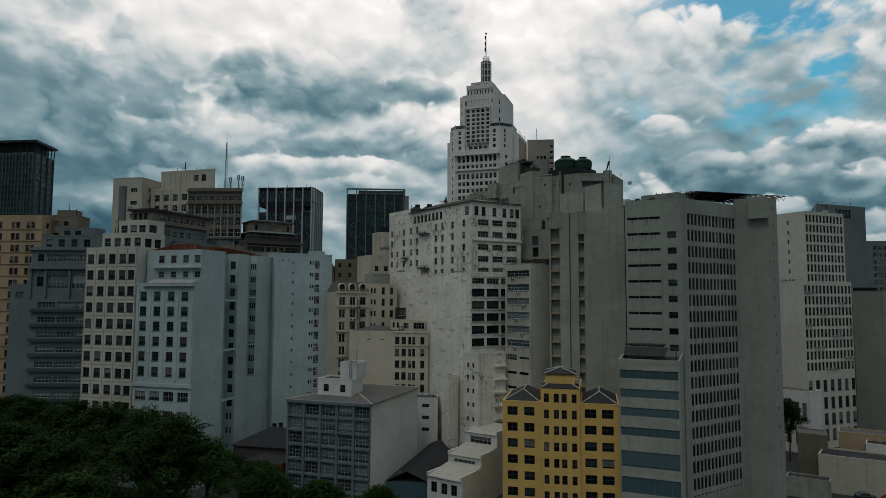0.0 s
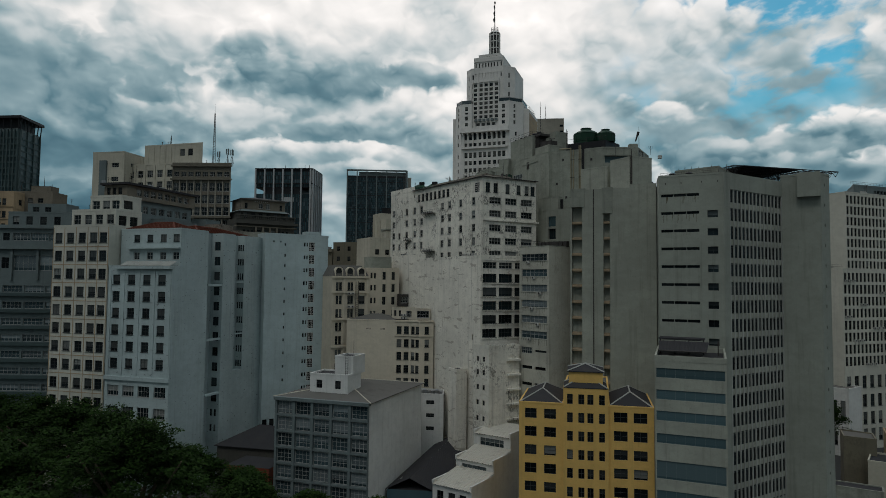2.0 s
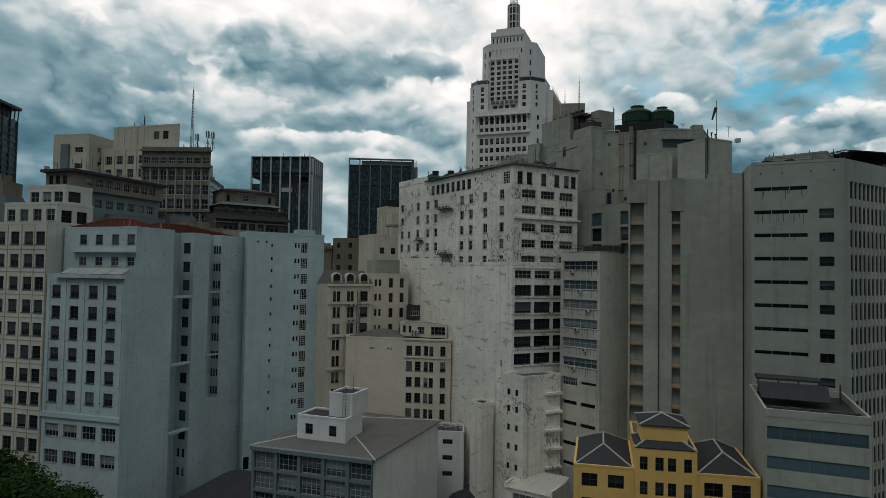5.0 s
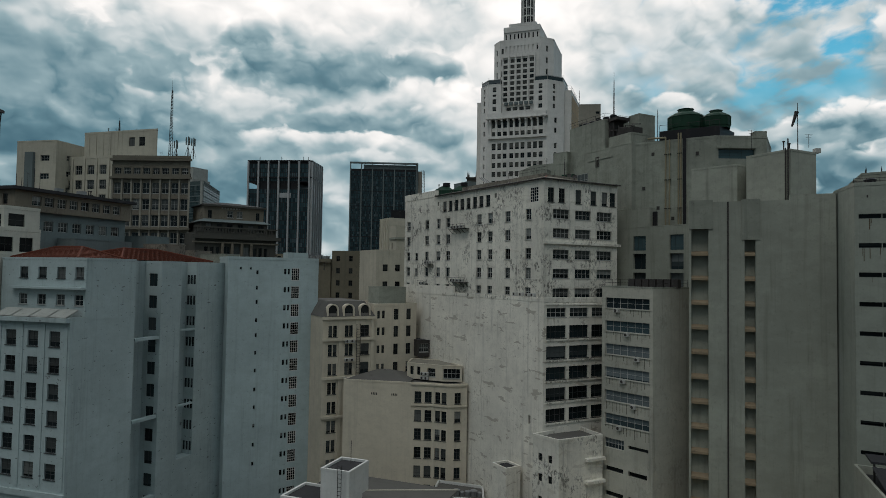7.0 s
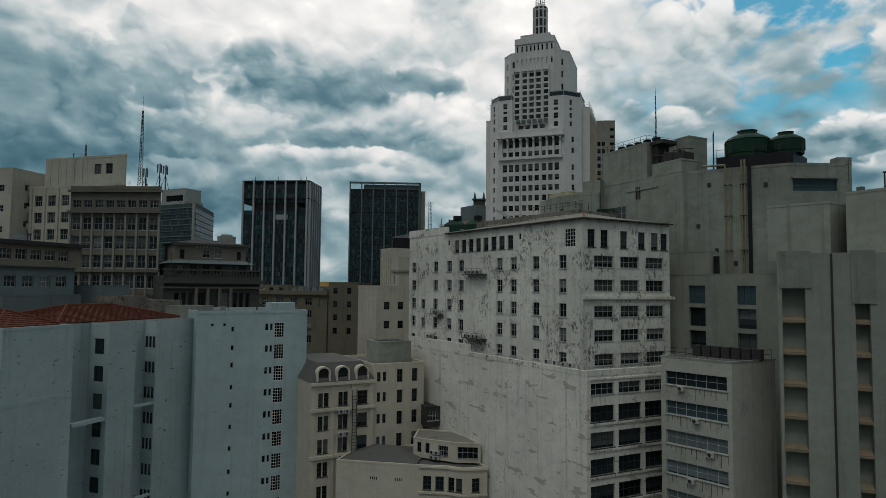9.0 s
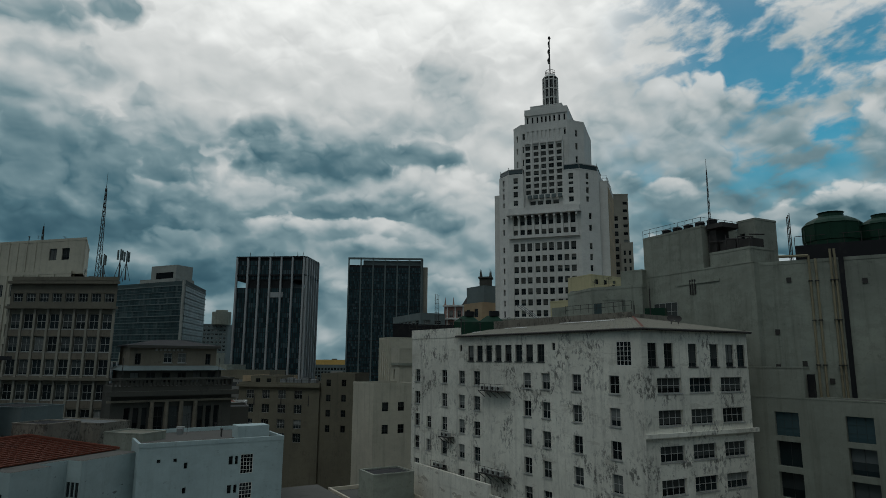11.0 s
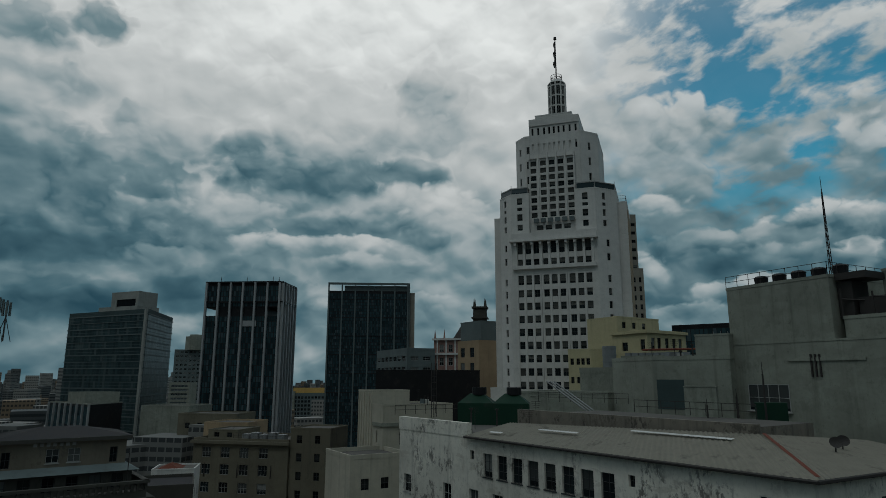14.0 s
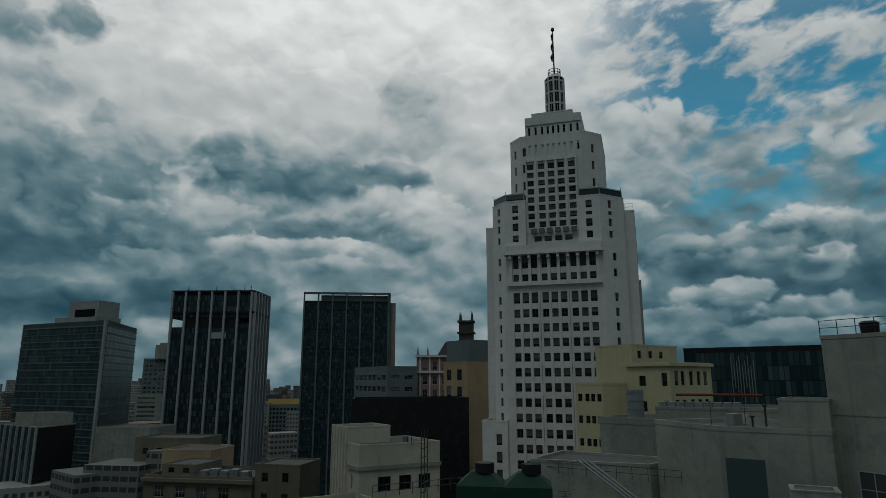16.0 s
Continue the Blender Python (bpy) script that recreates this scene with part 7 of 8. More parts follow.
    up = [(-47.9, 186.2), tuple(w.at(10.6, 0).xy), tuple(w.at(10.6, 0, -9).xy), tuple(w.at(0, 0, -9).xy)]
    block(a, up, 78.6, 84.2, "grey2", {}, parapet=0.3)
    lift = [tuple(w.at(u, 0, d_).xy) for u, d_ in ((13.2, -3.6), (15.9, -3.6), (15.9, -7.5), (13.2, -7.5))]
    block(a, lift, 78.6, 84.6, "grey2", {0: openings([0.7], [82.0], 0.7, 2.2, "slit")}, parapet=0.25)
    block(a, [tuple(w.at(u, 0, d_).xy) for u, d_ in ((11.4, -0.3), (17.4, -0.3), (17.4, -4.6), (11.4, -4.6))], 78.6, 80.4, "grey2", parapet=0.3)
    for k, (u0, u1, z0, z1, d0, d1) in enumerate(((10.7, 12.0, 80.6, 83.8, -3.4, -1.0), (12.2, 14.6, 80.7, 82.3, -3.6, -1.4), (14.9, 17.0, 80.7, 81.9, -3.4, -1.2), (10.8, 13.4, 83.9, 84.5, -4.0, -0.6))):
        band(a, w, u0, u1, z0, z1, d0, d1, "iron", "plant_unit", "dark rusty plant unit")
    for u in (11.2, 13.8, 15.6, 17.2):
        bm = bmesh.new()
        rod(bm, w.at(u, 80.4, -0.6), w.at(u, 83.4 - 0.2 * u % 2, -0.6), 0.08, 5)
        rod(bm, w.at(u, 82.2, -0.6), w.at(u + 1.5, 82.0, -1.4), 0.08, 5)
        part("pipe_stand", bm, "iron", a)
    put_window(a, w, 3.7, 72.3, 4.3, 2.5, "wide", 0.03)
    for u in (8.2, 8.6, 9.0):
        band(a, w, u, u + 0.12, 75.5, 77.5, 0, 0.15, "iron", "bracket")
    band(a, w, 6.0, 13.0, 76.9, 77.2, 0.0, 0.12, "grey2", "string_course")
    railing([up[0], up[1], up[2]], 84.5, 1.1)
    for i in range(5):
        p = w.at(2.5 + i * 2.0, 0, -2.2)
        roof_barrel((p.x, p.y, 84.2))
    p = w.at(8.6, 84.2, -4)
    mast(tuple(p), 10.5, 0.2, r=0.03)
    b = building("office_building", "low grey concrete block with dark hatch and parapets", [(-60.3, 193.9), (-55.7, 187.0), (-48.3, 184.6), (-46, 190), (-52, 200)], 0, 77.2, "grey2", parapet=0.4)
    w = Wall((-55.7, 187.0), (-48.3, 184.6))
    band(b, w, 0.4, 3.2, 72.2, 75.2, -0.02, 0.04, "glband", "hatch")
    block(b, [(-51.3, 186.4), (-48.2, 184.9), (-46.5, 189), (-49.5, 191)], 77.2, 79.6, "grey2", parapet=0.2)
    railing([(-58.5, 190.6), (-72.0, 195.0)], 72.5, 1.1)
    low = building("rooftop_shed", "mouldy low roof house behind the white block", [(-72, 194.6), (-61.0, 193.6), (-58, 199), (-70, 203)], 0, 73.4, "grey2", parapet=0.3, category="shed")
    green_tanks()
    # pale yellow building
    y = thing("apartment_building", "pale yellow stepped building with small square windows", "building", -60, 240)
    p = [(-63.6, 242.2), (-57.1, 236.4), (-50.2, 246.3), (-57, 253)]
    block(y, p, 0, 83.6, "straw", {0: openings([3.2], [81.0, 77.0], 1.4, 1.6, "plain") + openings([7.6], [81.2, 77.0], 1.1, 2.0, "plain"), 1: openings([1.8, 3.6, 6.0, 8.2, 10.2], [81.4, 77, 72], 1.1, 2.2, "plain")}, parapet=0.3)
    for i in (0, 1):
        w = Wall(p[i], p[i + 1])
        band(y, w, -0.3, w.len + 0.3, 83.3, 83.8, 0, 0.4, "straw", "cornice")
    block(y, [(-69.0, 248.8), (-62.6, 242.8), (-55, 253), (-61, 258)], 0, 86.8, "straw", {1: openings([2, 5, 8], [85.4], 1.1, 1.2, "plain")}, parapet=0.3)
    block(y, [(-72.0, 240.6), (-67.5, 238.9), (-63.7, 242.3), (-70, 248)], 0, 80.3, "straw", {0: openings([0.8, 2.1, 3.1, 4.2], [78.3, 74.8, 71.2, 67.6], 0.75, 1.2, "plain")}, parapet=0.4)
    g = building("low_building", "grey blank roof house in front of a yellow building", [(-66.5, 213.0), (-59.5, 209.0), (-55, 217), (-62, 221)], 0, 76.0, "grey2")
    r = building("low_building", "grey roof block with red tiled edge", [(-60, 206.5), (-45, 203.0), (-42, 214), (-57, 218)], 0, 78.0, "grey2", parapet=0.3, roof="roof")
    for i in range(9):
        bm = bmesh.new()
        slab(bm, rect(-59.6 + 0.95 * i, 208.2 - 0.12 * i, -10, 0.8, 1.2), 78.0, 78.75 + 0.25 * ((i * 3) % 3))
        part("duct", bm, "galv", r)
    bm = bmesh.new()
    rod(bm, (-57.4, 214.9, 79.4), (-48.0, 213.6, 79.4), 0.16, 8)
    part("red_pipe", bm, "redpaint", r, "red painted pipe")
    cyl = thing("water_tank", "ribbed grey metal water tank on a roof house", "tank", -62.2, 214.6, 76.0)
    bm = bmesh.new()
    rod(bm, (-62.2, 214.6, 76.0), (-62.2, 214.6, 80.0), 1.0, 16)
    for i in range(4):
        rod(bm, (-62.2, 214.6, 76.6 + i), (-62.2, 214.6, 76.75 + i), 1.07, 16)
    part("drum", bm, "galv", cyl)
    k = building("office_tower", "wide black curtain wall building with a streak of pale strips", [(-52, 284.0), (-26.0, 276.0), (-12.0, 292.0), (-40, 302)], 0, 87.5, "black", parapet=0.6)
    wk = Wall((-52, 284.0), (-26.0, 276.0))
    # pale strips of uneven length laid on the glass
    for i in range(9):
        band(k, wk, 9.6 + 0.55 * i, 9.75 + 0.55 * i, 76.5 + (i * 7) % 4, 86.2 - (i * 5) % 3, 0.0, 0.06, "galv", "light_strip")
    panels(k, wk, 0.4, wk.len - 0.4, 60, 87, 26, 9, 0.05, "curtain", 0.08)
    wl = building("office_building", "white banded building beside the black one", rect(-24.0, 283, 5, 10, 12), 0, 87.0, "tower", {0: openings([5], [84.5, 81, 77.5, 74], 9, 1.3, "slit")})


def left_rear():
    """Blocks and small roofs seen low down past the brown office block."""
    ob = thing("office_building", "dark glazed block with white ribs and a blank white side wall", "building", -280, 325)
    poly = [(-303.0, 321.5), (-268.0, 310.5), (-272.0, 330.0), (-300, 342)]
    block(ob, poly, 0, 64.3, "black", parapet=0.4, cap="grey2")
    w = Wall(poly[0], poly[1])
    panels(ob, w, 0.4, w.len - 0.6, 5, 63.5, 22, 16, 0.05, "curtain", 0.08)
    for k in range(8):
        u = 0.3 + (w.len - 1.0) * k / 7
        band(ob, w, u - 0.25, u + 0.25, 0, 64.5, 0.0, 0.8, "metal_white", "rib")
    block(ob, [(-296, 324), (-282, 320), (-276, 332), (-290, 336)], 64.3, 68.5, "grey2", parapet=0.3)
    building("office_building", "white office block with dark vertical edge", rect(-262.0, 330.0, 10, 22, 18), 0, 63.0, "grey2", parapet=0.5)
    building("office_building", "brown blank-walled block among low roofs", rect(-232.0, 318.0, 10, 24, 16), 0, 61.0, "tan", {0: openings([4, 9, 14, 19], [57, 52, 47], 2, 2, "plain")}, parapet=0.5)
    building("office_building", "sand coloured narrow block with plain wall", rect(-205.0, 300.0, 10, 16, 16), 0, 59.5, "ochre", parapet=0.5)
    house = building("low_building", "small white house with sash windows and part red roof", rect(-164.8, 234.2, 32, 9.2, 9), 0, 54.6, "white", {0: openings([2.2, 6.6], [49.6, 45.8, 42.0], 2.6, 1.9, "office"), 1: openings([2, 6], [49.6, 45.8], 1.2, 1.9, "sash")}, parapet=0.3, category="house")
    hip_roof(house, rect(-164.2, 234.9, 32, 5.2, 7.0), 54.6, 1.2, 0.1, "red_roof")
    for i in range(6):
        mast((-150.0 + i * 3.7, 224 + (i * 5) % 9, 55), 3.0, 0.15, "roof_pole") if i % 2 else None
    building("low_building", "dark cluttered roofs behind the sooty stone building", rect(-152.0, 208.0, 40, 16, 14), 0, 55.0, "soot", parapet=0.6, roof="dark_roof")


def roof_barrel(p):
    x, y, z = p
    ob = thing("water_tank", "black plastic water tank on a concrete roof", "tank", x, y, z, group="black roof tanks")
    bm = bmesh.new()
    rod(bm, (x, y, z), (x, y, z + 1.15), 0.58, 14, 0.66)
    part("barrel", bm, "black", ob)
    bm = bmesh.new()
    rod(bm, (x, y, z + 1.15), (x, y, z + 1.32), 0.72, 14, 0.5)
    part("lid", bm, "black", ob)


def green_tanks():
    ob = thing("cooling_tower", "dark green cooling tower housings on a rear roof", "cooling tower", -72, 185, 72)
    for x, y, s in ((-74.4, 185.6, 1.95), (-70.5, 186.0, 1.95)):
        bm = bmesh.new()
        a, b = rect(x - s, y - s, 10, 2 * s, 2 * s), inset(rect(x - s, y - s, 10, 2 * s, 2 * s), s * 0.62)
        lo, mid, hi = [[bm.verts.new((*p, z)) for p in q] for q, z in ((a, 69.5), (a, 72.6), (b, 73.6))]
        for i in range(4):
            j = (i + 1) % 4
            bm.faces.new((lo[i], lo[j], mid[j], mid[i]))
            bm.faces.new((mid[i], mid[j], hi[j], hi[i]))
        bm.faces.new(hi)
        part("housing", bm, "green", ob)
        bm = bmesh.new()
        rod(bm, (x, y, 73.5), (x, y, 74.3), s * 0.42, 12)
        part("fan_ring", bm, "black", ob)
    bm = bmesh.new()
    for k in range(3):
        rod(bm, (-79.2, 183 + k * 0.8, 71), (-79.2, 183 + k * 0.8, 77), 0.05, 4)
    for i in range(7):
        rod(bm, (-79.2, 183, 72 + i * 0.7), (-79.2, 184.6, 72 + i * 0.7), 0.04, 4)
    part("ladder", bm, "iron", ob)
    for k in range(3):
        bm = bmesh.new()
        rod(bm, (-66.5 + k * 0.4, 184, 75.0), (-62.0 + k * 0.4, 183.2, 71.8), 0.08, 5)
        part("pipe", bm, "galv", ob)
    railing([(-84, 184), (-77, 192)], 71.2, 1.0)


def ornate_house():
    ob = thing("commercial_building", "ornate red-brown and cream building with roof turret", "building", -122, 352)
    poly = rect(-137.5, 345, 10, 30, 20)
    block(ob, poly, 0, 89.0, "pink", {0: openings([3, 6.5, 10, 13.5, 17, 20.5, 24, 27], [86, 81, 76.5, 72], 1.6, 2.8, "sash")}, parapet=0.8)
    w = Wall(poly[0], poly[1])
    for z in (89.0, 83.5):
        band(ob, w, -0.5, 30.5, z, z + 0.7, 0, 0.9, "white", "cornice")
    for i in range(9):
        band(ob, w, 1.1 + i * 3.45, 1.6 + i * 3.45, 70, 89, 0, 0.35, "white", "pilaster")
    t = rect(-131, 349, 10, 20, 10)
    bm = bmesh.new()
    lo, hi = [bm.verts.new((*p, 89.8)) for p in t], [bm.verts.new((*p, 94.5)) for p in inset(t, 2.5)]
    for i in range(4):
        bm.faces.new((lo[i], lo[(i + 1) % 4], hi[(i + 1) % 4], hi[i]))
    bm.faces.new(hi)
    part("mansard_roof", bm, "iron", ob)
    tr = rect(-123.5, 351, 10, 5.0, 5.0)
    bm = bmesh.new()
    slab(bm, tr, 94.4, 101.5)
    slab(bm, inset(tr, -0.5), 101.5, 102.2)
    slab(bm, inset(tr, -0.6), 97.5, 98.1)
    part("turret", bm, "soot", ob)
    for p in inset(tr, 0.4):
        bm = bmesh.new()
        rod(bm, (*p, 102.2), (*p, 105.6), 0.5, 6, 0.05)
        part("finial", bm, "soot", ob)
    for u in (0.4, 4, 22, 29.6):
        bm = bmesh.new()
        p = w.at(u, 89.8, -0.4)
        rod(bm, p, p + Vector((0, 0, 3.4)), 0.45, 6, 0.05)
        part("finial", bm, "pink", ob)


def right_group():
    """Buildings and low roofs past the concrete slab."""
    r = thing("office_tower", "cream office block with dense window grid and stained blank end wall", "building", 40, 235)
    back, b, c = (24.0, 233.5), (39.1, 215.8), (54.9, 229.6)
    poly = [back, b, c, (44.0, 246.0)]
    rows = [47.6 - 3.32 * i for i in range(8)]
    us = [0.95 + 1.6 * i for i in range(13)]
    holes = openings(us, rows, 1.05, 2.5, "plain") + openings([1.6 + 3.1 * i for i in range(7)], [18.6, 13.4, 8.6, 4.0], 1.7, 3.4, "tall")
    block(r, poly, 0, 49.8, "tile", {1: holes}, parapet=0.35)
    top = [tuple(Vector(back) + Vector((1.2, 0.9))), (40.4, 217.0), (53.4, 228.8), (43.5, 245.0)]
    holes = openings([0.9 + 1.55 * i for i in range(11)], [69.4 - 3.05 * i for i in range(7)], 1.0, 2.3, "plain")
    block(r, top, 49.8, 71.3, "tile", {1: holes, 0: openings([17.2], [68.5 - 3.05 * i for i in range(6)], 0.6, 1.3, "plain")}, parapet=0.3)
    w0 = Wall(back, b)
    railing([tuple(w0.at(14, 0, -0.3).xy), tuple(w0.at(w0.len - 0.4, 0, -0.3).xy)], 50.0, 1.2)
    for i in range(4):
        air_conditioner(w0, 15.5 + 1.3 * i, 50.2, -0.8)
    for k in range(22):
        air_conditioner(Wall(b, c), us[(k * 5) % 13] + 0.1, rows[(k * 7) % 8] - 1.2, 0.22)
    wing = building("low_building", "white office wing with tall dark windows below a blank end wall", [(29.5, 214.5), (38.4, 209.5), (43.0, 216.4), (34.0, 222.0)], 0, 17.6, "white", {0: openings([2.2, 4.4, 6.8, 8.8], [12.0], 1.2, 5.2, "tall") + openings([2.2, 4.4, 6.8, 8.8], [4.5], 1.2, 3.6, "tall")}, parapet=0.3)
    dark = building("office_tower", "dark grey block with louvred plant floor behind a cream tower", [(49.5, 246.0), (62.5, 257.0), (68.0, 262.0), (52.0, 268.0)], 0, 77.0, "frame_grey", {0: openings(steps(9.8, 16.2, 5), [74.6], 1.3, 3.0, "slit")}, parapet=0.6)
    railing([(48.6, 246.0), (63.0, 258.0)], 77.6, 1.0)
    g = building("office_building", "grey blank party wall", [(57.9, 241.2), (78.0, 222.0), (90.0, 240.0), (68.0, 256.0)], 0, 47.2, "grey", parapet=0.2)
    for k in range(6):
        roof_barrel((58.9 + 0.9 * k, 241.6 - 0.75 * k, 47.2))
    f = building("apartment_building", "far grey apartment block with small windows", [(86.0, 348.5), (103.0, 353.0), (150.0, 360.0), (150, 380), (88, 380)], 0, 71.5, "frame_grey", {0: openings(steps(8.5, 16, 4), [69 - 3.3 * k for k in range(7)], 1.8, 2.0, "office"), 1: openings(steps(3, 40, 9), [69 - 3.3 * k for k in range(7)], 2.6, 2.0, "office")})
    low = building("low_building", "long low cream shed with flat dark roof", [(32.8, 171.6), (62.0, 165.5), (64, 174), (35.5, 180)], 0, 8.2, "cream", parapet=0.4, roof="dark_roof", category="shed")
    h = building("low_building", "small orange house with dark windows and flat roof", [(41.6, 191.5), (52.6, 189.2), (54, 196), (43, 198.5)], 0, 10.2, "ochre", {0: openings([7.5, 9.8], [8.2], 0.9, 1.5, "plain")}, parapet=0.3, category="house")
    t = building("low_building", "narrow grey building stub beside the shed", [(30.0, 178.5), (36.0, 177.2), (37.0, 184), (31.0, 186)], 0, 11.6, "tan", parapet=0.3, category="house")
    k = building("low_building", "small dark kiosk in a yard", [(25.0, 165.5), (33.5, 163.8), (34.5, 167.8), (26, 169.5)], 0, 4.2, "grey2", parapet=0.2, roof="dark_roof", category="kiosk")
    m = building("low_building", "white low workshop with sheet roofs", [(46.0, 185.5), (66.0, 181.0), (68, 190), (48, 193)], 0, 8.8, "white", parapet=0.3, roof="dark_roof", category="workshop")
    for i, (x, y, z, a, col) in enumerate(((27.5, 175.5, 0, 60, "white"), (30.2, 174.6, 0, 60, "frame_grey"), (32.9, 173.8, 0, 60, "black"), (41.5, 168.0, 0, 12, "pane_blue"), (46.5, 167.4, 0, 12, "redpaint"))):
        car(x, y, a, col)
    bar = thing("barrier", "orange and yellow street barrier lying in a yard", "barrier", 27.8, 172.0)
    bm = bmesh.new()
    Wall((26.2, 172.6), (29.4, 171.4)).box(bm, 0, 3.4, 0, 0.9, -0.2, 0.2)
    part("board", bm, "yellow", bar)


def car(x, y, a, paint):
    """A small parked car with cabin, windows and wheels."""
    ob = thing("car", "small parked car in a yard beside low roofs", "car", x, y, group="parked cars")
    c, s = math.cos(radians(a)), math.sin(radians(a))
    w = Wall((x - 2.0 * c, y - 2.0 * s), (x + 2.0 * c, y + 2.0 * s))
    bm = bmesh.new()
    prof = ((0, 0.35), (4.0, 0.35), (4.0, 0.75), (3.0, 0.9), (2.5, 1.4), (0.9, 1.42), (0.3, 0.95), (0, 0.9))
    for d0, d1 in ((0, -1.65),):
        f = [bm.verts.new(w.at(u, v, d0)) for u, v in prof]
        g = [bm.verts.new(w.at(u, v, d1)) for u, v in prof]
        bm.faces.new(f)
        bm.faces.new(g[::-1])
        for i in range(8):
            bm.faces.new((f[i], g[i], g[(i + 1) % 8], f[(i + 1) % 8]))
    part("body", bm, paint, ob)
    for u0, u1 in ((0.75, 1.6), (1.7, 2.5)):
        bm = bmesh.new()
        w.box(bm, u0, u1, 0.95, 1.32, -1.66, 0.01)
        part("window", bm, "pane_dark", ob)
    for u in (0.75, 3.2):
        for d in (0.03, -1.68):
            bm = bmesh.new()
            rod(bm, tuple(w.at(u, 0.32, d - 0.1)), tuple(w.at(u, 0.32, d + 0.1)), 0.32, 12)
            part("wheel", bm, "black", ob)


def low_roofs():
    """Sheds, terraces and low houses between the tall blocks."""
    ob = thing("shed", "dark old shed with pitched tile roof and white skylights", "shed", -92, 135)
    poly = rect(-99.8, 130.0, 6, 15.5, 13)
    block(ob, poly, 0, 9.0, "soot", parapet=0)
    hip_roof(ob, poly, 9.0, 3.4, 0.5, "dark_roof")
    building("shop", "low dull red painted shop wall below trees", rect(-89.0, 119.5, 4, 9.5, 7), 0, 8.6, "redpaint", parapet=0, roof="dark_roof", category="shop")
    long = thing("shed", "long dark corrugated shed roof between tall blocks", "shed", -52, 136)
    block(long, [(-58.1, 128.0), (-49.4, 130.0), (-50.6, 158.6), (-57.8, 155.6)], 0, 5.0, "teal", parapet=0, roof="dark_roof")
    ribbed_sheet(long, (-58.2, 127.6, 5.1), (-57.9, 156.0, 7.6), (-54.2, 157.6, 9.2), (-53.8, 129.0, 7.2), "dark_roof")
    ribbed_sheet(long, (-50.2, 159.0, 7.4), (-49.0, 129.6, 5.1), (-53.8, 129.0, 7.2), (-54.2, 157.6, 9.2), "dark_roof")
    for k in range(7):
        bm = bmesh.new()
        q = Vector((-57.0 + 0.1 * k, 131.0 + 3.3 * k, 6.05 + 0.27 * k))
        quad(bm, q, q + Vector((0.9, 0.1, 0.32)), q + Vector((1.2, 1.6, 0.46)), q + Vector((0.3, 1.5, 0.16)))
        part("roof_patch", bm, "galv" if k % 3 == 0 else "iron", long)
    st = thing("terraced_house", "white stepped house with pale corrugated roofs descending in terraces", "house", -44, 140)
    steps_ = [(-48.8, 128.4, 6.9, 8.6), (-47.0, 136.9, 9.6, 7.5), (-45.4, 144.3, 13.2, 7.0)]
    for i, (x, y, z, d) in enumerate(steps_):
        poly = rect(x, y, -14, 8.6, d)
        w = Wall(poly[0], poly[1])
        holes = openings([1.7, 4.3, 6.7], [z - 2.0], 1.5, 2.2, "plain") if i == 0 else openings([4.2], [z - 1.4], 5.6, 1.6, "ribbon")
        block(st, poly, 0, z, "white", {0: holes}, parapet=0)
        corrugated(st, poly, z, 0.4 + 0.0 * i)
        a = Wall(poly[1], poly[2])
        band(st, a, -0.2, a.len, z, z + 1.0, -0.3, 0.05, "white", "side_parapet")
        a = Wall(poly[3], poly[0])
        band(st, a, 0, a.len + 0.2, z, z + 0.9, -0.3, 0.05, "white", "side_parapet")


def corrugated(parent, poly, z, lift):
    """A sheet roof with real corrugations, falling towards the front."""
    w = Wall(poly[0], poly[1])
    d = (Vector(poly[3]) - Vector(poly[0])).length
    bm = bmesh.new()
    n = int(w.len / 0.3)
    front = [bm.verts.new(w.at(w.len * i / n, z + 0.12 + 0.14 * (i % 2), 0.4)) for i in range(n + 1)]
    back = [bm.verts.new(w.at(w.len * i / n, z + 0.12 + lift + 0.9 + 0.14 * (i % 2), -d)) for i in range(n + 1)]
    for i in range(n):
        bm.faces.new((front[i], front[i + 1], back[i + 1], back[i]))
    part("corrugated_roof", bm, "zinc", parent, "pale corrugated sheet roof")


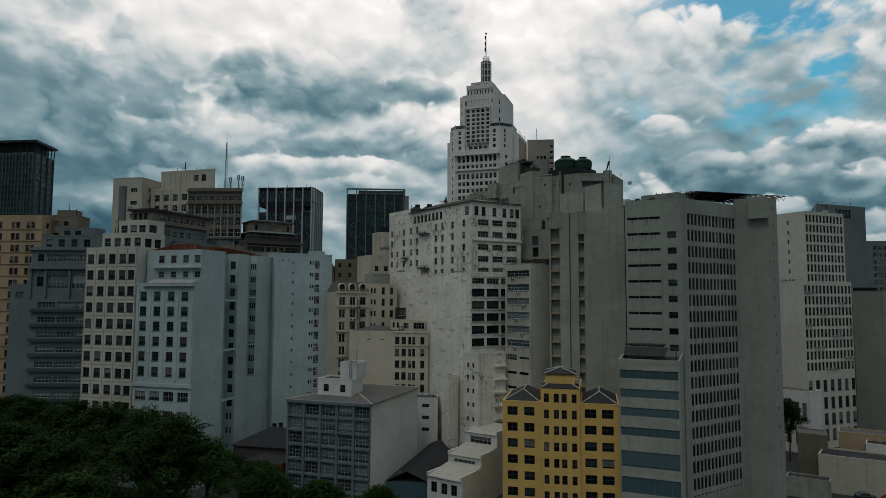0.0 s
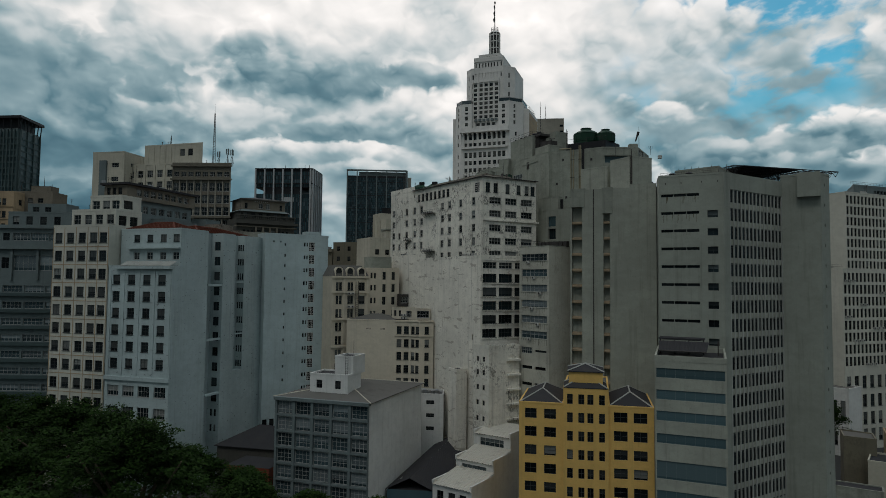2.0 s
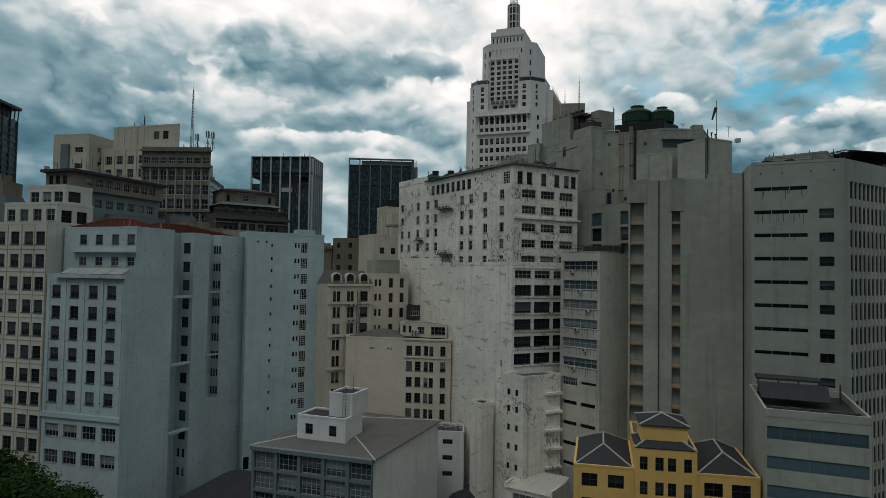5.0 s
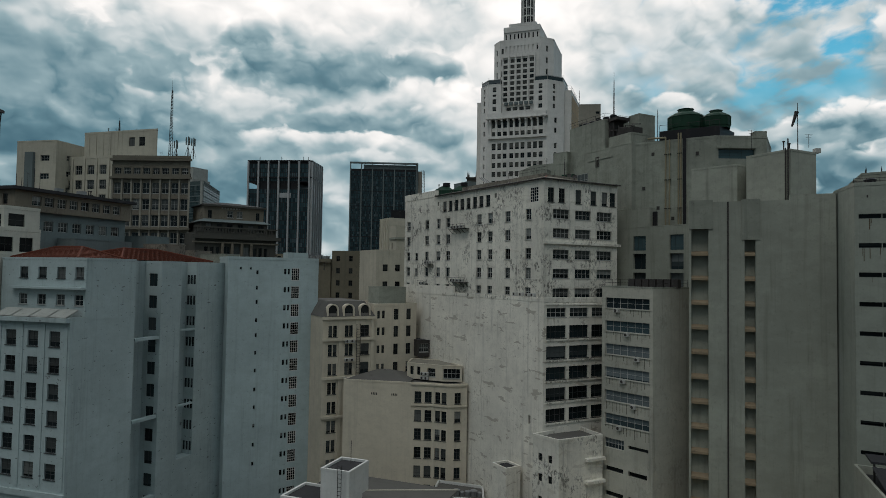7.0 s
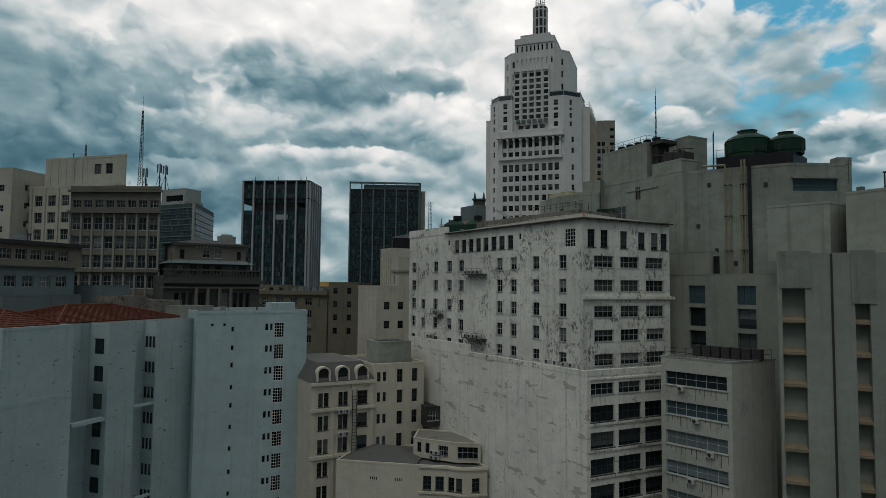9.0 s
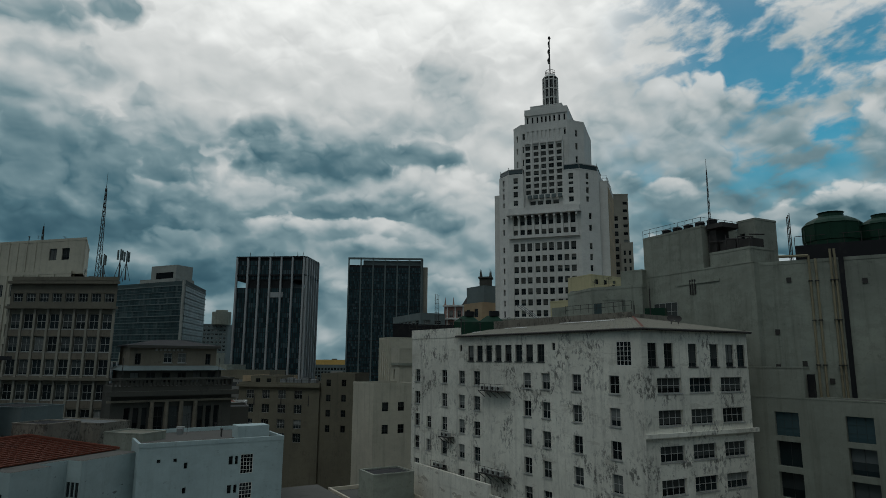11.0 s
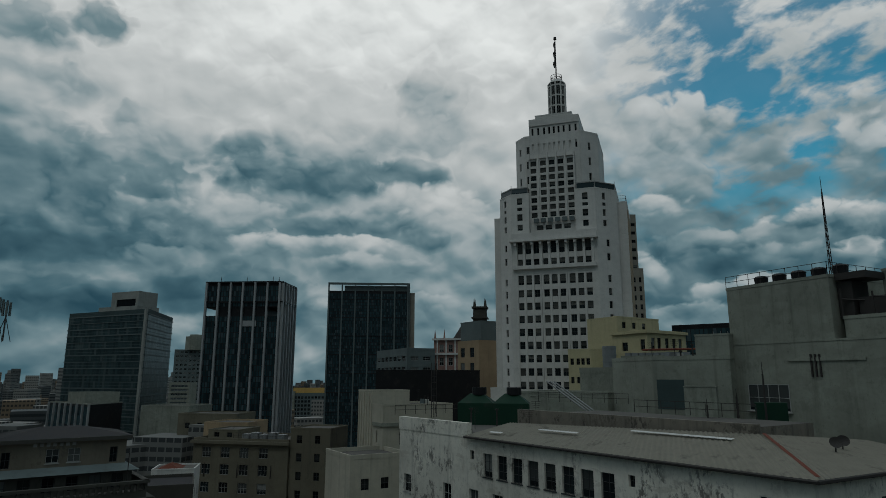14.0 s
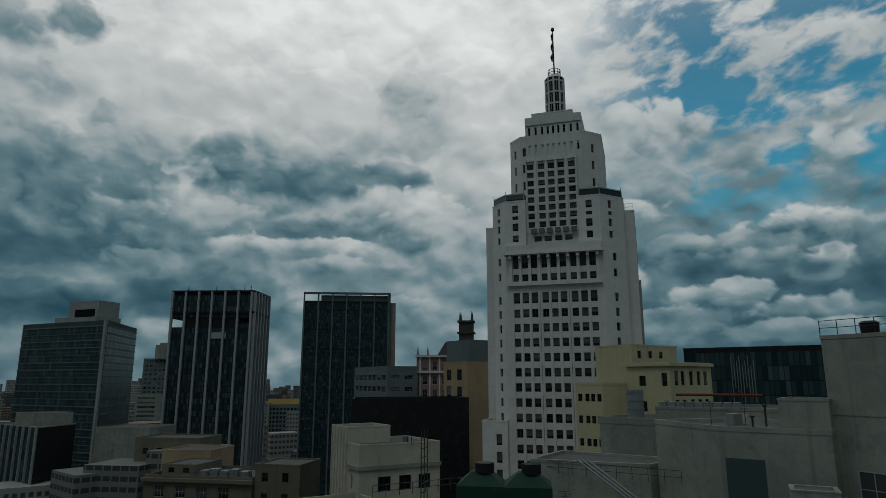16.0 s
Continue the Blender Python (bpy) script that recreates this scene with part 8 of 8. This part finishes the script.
def tree(x, y, h, r, seed, name="tree"):
    """Trunk, limbs and a crown of many small leaf clumps."""
    rng = random.Random(seed)
    ob = thing(name, "large park tree with a broad dark green crown", "tree", x, y, group="park trees")
    bm = bmesh.new()
    rod(bm, (x, y, 0), (x + 0.3, y, h * 0.5), r * 0.07, 8, r * 0.045)
    for i in range(7):
        a = i * 0.9 + rng.random()
        k = r * (0.45 + 0.3 * rng.random())
        tip = (x + math.cos(a) * k, y + math.sin(a) * k, h * (0.7 + 0.15 * rng.random()))
        rod(bm, (x + 0.2, y, h * (0.35 + 0.12 * rng.random())), tip, r * 0.035, 6, r * 0.012)
    part("trunk", bm, "bark", ob)
    verts, faces = [], []
    n = int(34 * r)
    for i in range(n):
        # clumps over a flattened, lumpy dome
        a, b = rng.random() * 2 * math.pi, rng.random() ** 0.6
        lump = 0.8 + 0.28 * math.sin(3 * a + seed) + 0.16 * math.sin(7 * a + 2 * seed)
        rr = r * b * lump
        top = h * (1.0 - 0.34 * b ** 2.2) + 0.05 * h * math.sin(5 * a + b * 6 + seed)
        cx, cy = x + math.cos(a) * rr, y + math.sin(a) * rr
        cz = top - abs(rng.gauss(0, 1)) * h * 0.11
        cr = 1.0 + 1.0 * rng.random()
        for j in range(84):
            u, v = rng.random() * 2 * math.pi, rng.random() * 2 - 1
            q = math.sqrt(1 - v * v)
            k = cr * (0.55 + 0.5 * rng.random())
            p = Vector((cx + math.cos(u) * q * k, cy + math.sin(u) * q * k, cz + v * k * 0.42))
            s = 0.15 + 0.15 * rng.random()
            d1 = Vector((rng.gauss(0, 1), rng.gauss(0, 1), rng.gauss(0, 0.35))).normalized() * s
            d2 = d1.cross(Vector((rng.gauss(0, 0.4), rng.gauss(0, 0.4), 1))).normalized() * s * 0.6
            m = len(verts)
            verts += [p - d1, p + d2, p + d1, p - d2]
            faces.append((m, m + 1, m + 2, m + 3))
    me = bpy.data.meshes.new("crown")
    me.from_pydata([tuple(v - Vector((x, y, 0))) for v in verts], [], faces)
    me.materials.append(MAT["leaf"])
    o = new("crown", me)
    o.parent = ob
    tagged(o, kind="stuff")
    return ob


def park():
    spots = [(-78, 86, 24, 10), (-93, 95, 23, 11), (-109, 101, 22, 11), (-125, 107, 21, 10), (-142, 110, 20, 10), (-100, 80, 21, 10), (-120, 88, 20, 11), (-141, 93, 20, 11), (-84, 72, 18, 9),
             (-106, 68, 17, 10), (-128, 72, 17, 10), (-72, 103, 12, 6), (-64, 109, 9, 5), (-53, 113, 8, 4), (-79, 111, 11, 6), (-158, 116, 19, 9), (-163, 99, 19, 10), (-90, 109, 14, 7)]
    for i, s in enumerate(spots):
        tree(*s, seed=i + 1)
    tree(31.2, 199.0, 17, 3.4, 77, "street_tree")["label"] = "dark street tree beside a white office wall"


def far_landmarks():
    g = building("office_tower", "grey far apartment tower with rounded setback top", rect(-500, 612, 25, 26, 18), 0, 100, "frame_grey", {0: openings(steps(3, 23, 6), [98 - 4 * k for k in range(12)], 2.6, 2.0, "office")}, parapet=0.5)
    bm = bmesh.new()
    rod(bm, (-486, 624, 100), (-486, 624, 113), 9.5, 20)
    rod(bm, (-486, 624, 113), (-486, 624, 115), 6.0, 20)
    part("drum", bm, "grey2", g)
    s = building("office_building", "far grey gridded office with a yellow roof sign", rect(-366, 606, 30, 34, 16), 0, 60.5, "frame_grey", {0: openings(steps(2.2, 31.5, 11), [57 - 3.4 * k for k in range(9)], 2.0, 2.0, "plain")}, parapet=0.4)
    band(s, Wall(*rect(-366, 606, 30, 34, 16)[:2]), 3.0, 33, 60.6, 65.4, -1.0, -0.6, "yellow", "sign_board", "yellow rooftop sign board")
    for k in range(3):
        building("apartment_building", "white far apartment block with banded floors", rect(-420 + 22 * k, 520 + 40 * k, 18, 16, 14), 0, (70, 82, 62)[k], "grey2", {0: openings([8], [(70, 82, 62)[k] - 2.2 - 3.2 * i for i in range(9)], 13, 1.5, "ribbon")}, parapet=0.5, category="building")


def far_city():
    """Low and high blocks out to the horizon."""
    rng = random.Random(5)
    verts, faces = [], []
    n = 0
    while n < 2600:
        a = radians(90 + TURN + rng.uniform(-46, 46))
        d = 330 + 2900 * rng.random() ** 1.6
        x, y = -20 + d * math.cos(a), 60 + d * math.sin(a)
        if -360 < x < -165 and 330 < y < 460 or -150 < x < -40 and 230 < y < 390:
            continue
        w, l = rng.uniform(9, 22), rng.uniform(9, 26)
        h = rng.uniform(22, 58) if d < 900 else rng.uniform(20, 62)
        if rng.random() < 0.12 and d > 650:
            h += rng.uniform(8, 38)
        t = rng.choice((0.15, 0.9, 0.3, -0.4))
        m = len(verts)
        for z in (0, h):
            for p, q in ((-w, -l), (w, -l), (w, l), (-w, l)):
                verts.append((x + 0.5 * (p * math.cos(t) - q * math.sin(t)), y + 0.5 * (p * math.sin(t) + q * math.cos(t)), z))
        faces += [(m, m + 1, m + 5, m + 4), (m + 1, m + 2, m + 6, m + 5), (m + 2, m + 3, m + 7, m + 6), (m + 3, m, m + 4, m + 7), (m + 4, m + 5, m + 6, m + 7)]
        n += 1
    me = bpy.data.meshes.new("far_city")
    me.from_pydata(verts, [], faces)
    me.materials.append(MAT["city"])
    tagged(new("far_city", me), "hazy spread of far city blocks out to the horizon", "buildings", kind="stuff")


pale_blue_block()
cream_grid_block()
ribbon_block()
antenna_block()
dome_house()
grid_office()
cream_palazzo()
low_cream_house()
mouldy_block()
ivory_office()
concrete_block()
slab_tower()
yellow_house()
white_tower()
black_towers()
rear_blocks()
left_rear()
right_group()
low_roofs()
park()
roof_clutter((-142, 168, -134, 173), 79.2, 6, 3)
roof_clutter((-165, 176, -158, 182), 88.2, 6, 4)
roof_clutter((-133, 126, -123, 143), 66.9, 7, 5)
roof_clutter((-73, 175, -66, 182), 70.3, 9, 6)
roof_clutter((-112, 160, -100, 168), 56.6, 6, 7)
roof_clutter((-42, 182, -33, 186), 78.7, 9, 8)
roof_clutter((-168, 263, -150, 270), 58.6, 14, 9)
roof_clutter((-108, 246, -102, 252), 69.4, 5, 10)
roof_clutter((-57, 189, -50, 195), 77.3, 6, 11)
roof_clutter((-20, 158, -8, 170), 73.3, 6, 12)
roof_clutter((-155, 132, -145, 138), 62.6, 6, 13)
roof_clutter((50, 225, 58, 250), 74.1, 6, 14)
far_landmarks()
far_city()
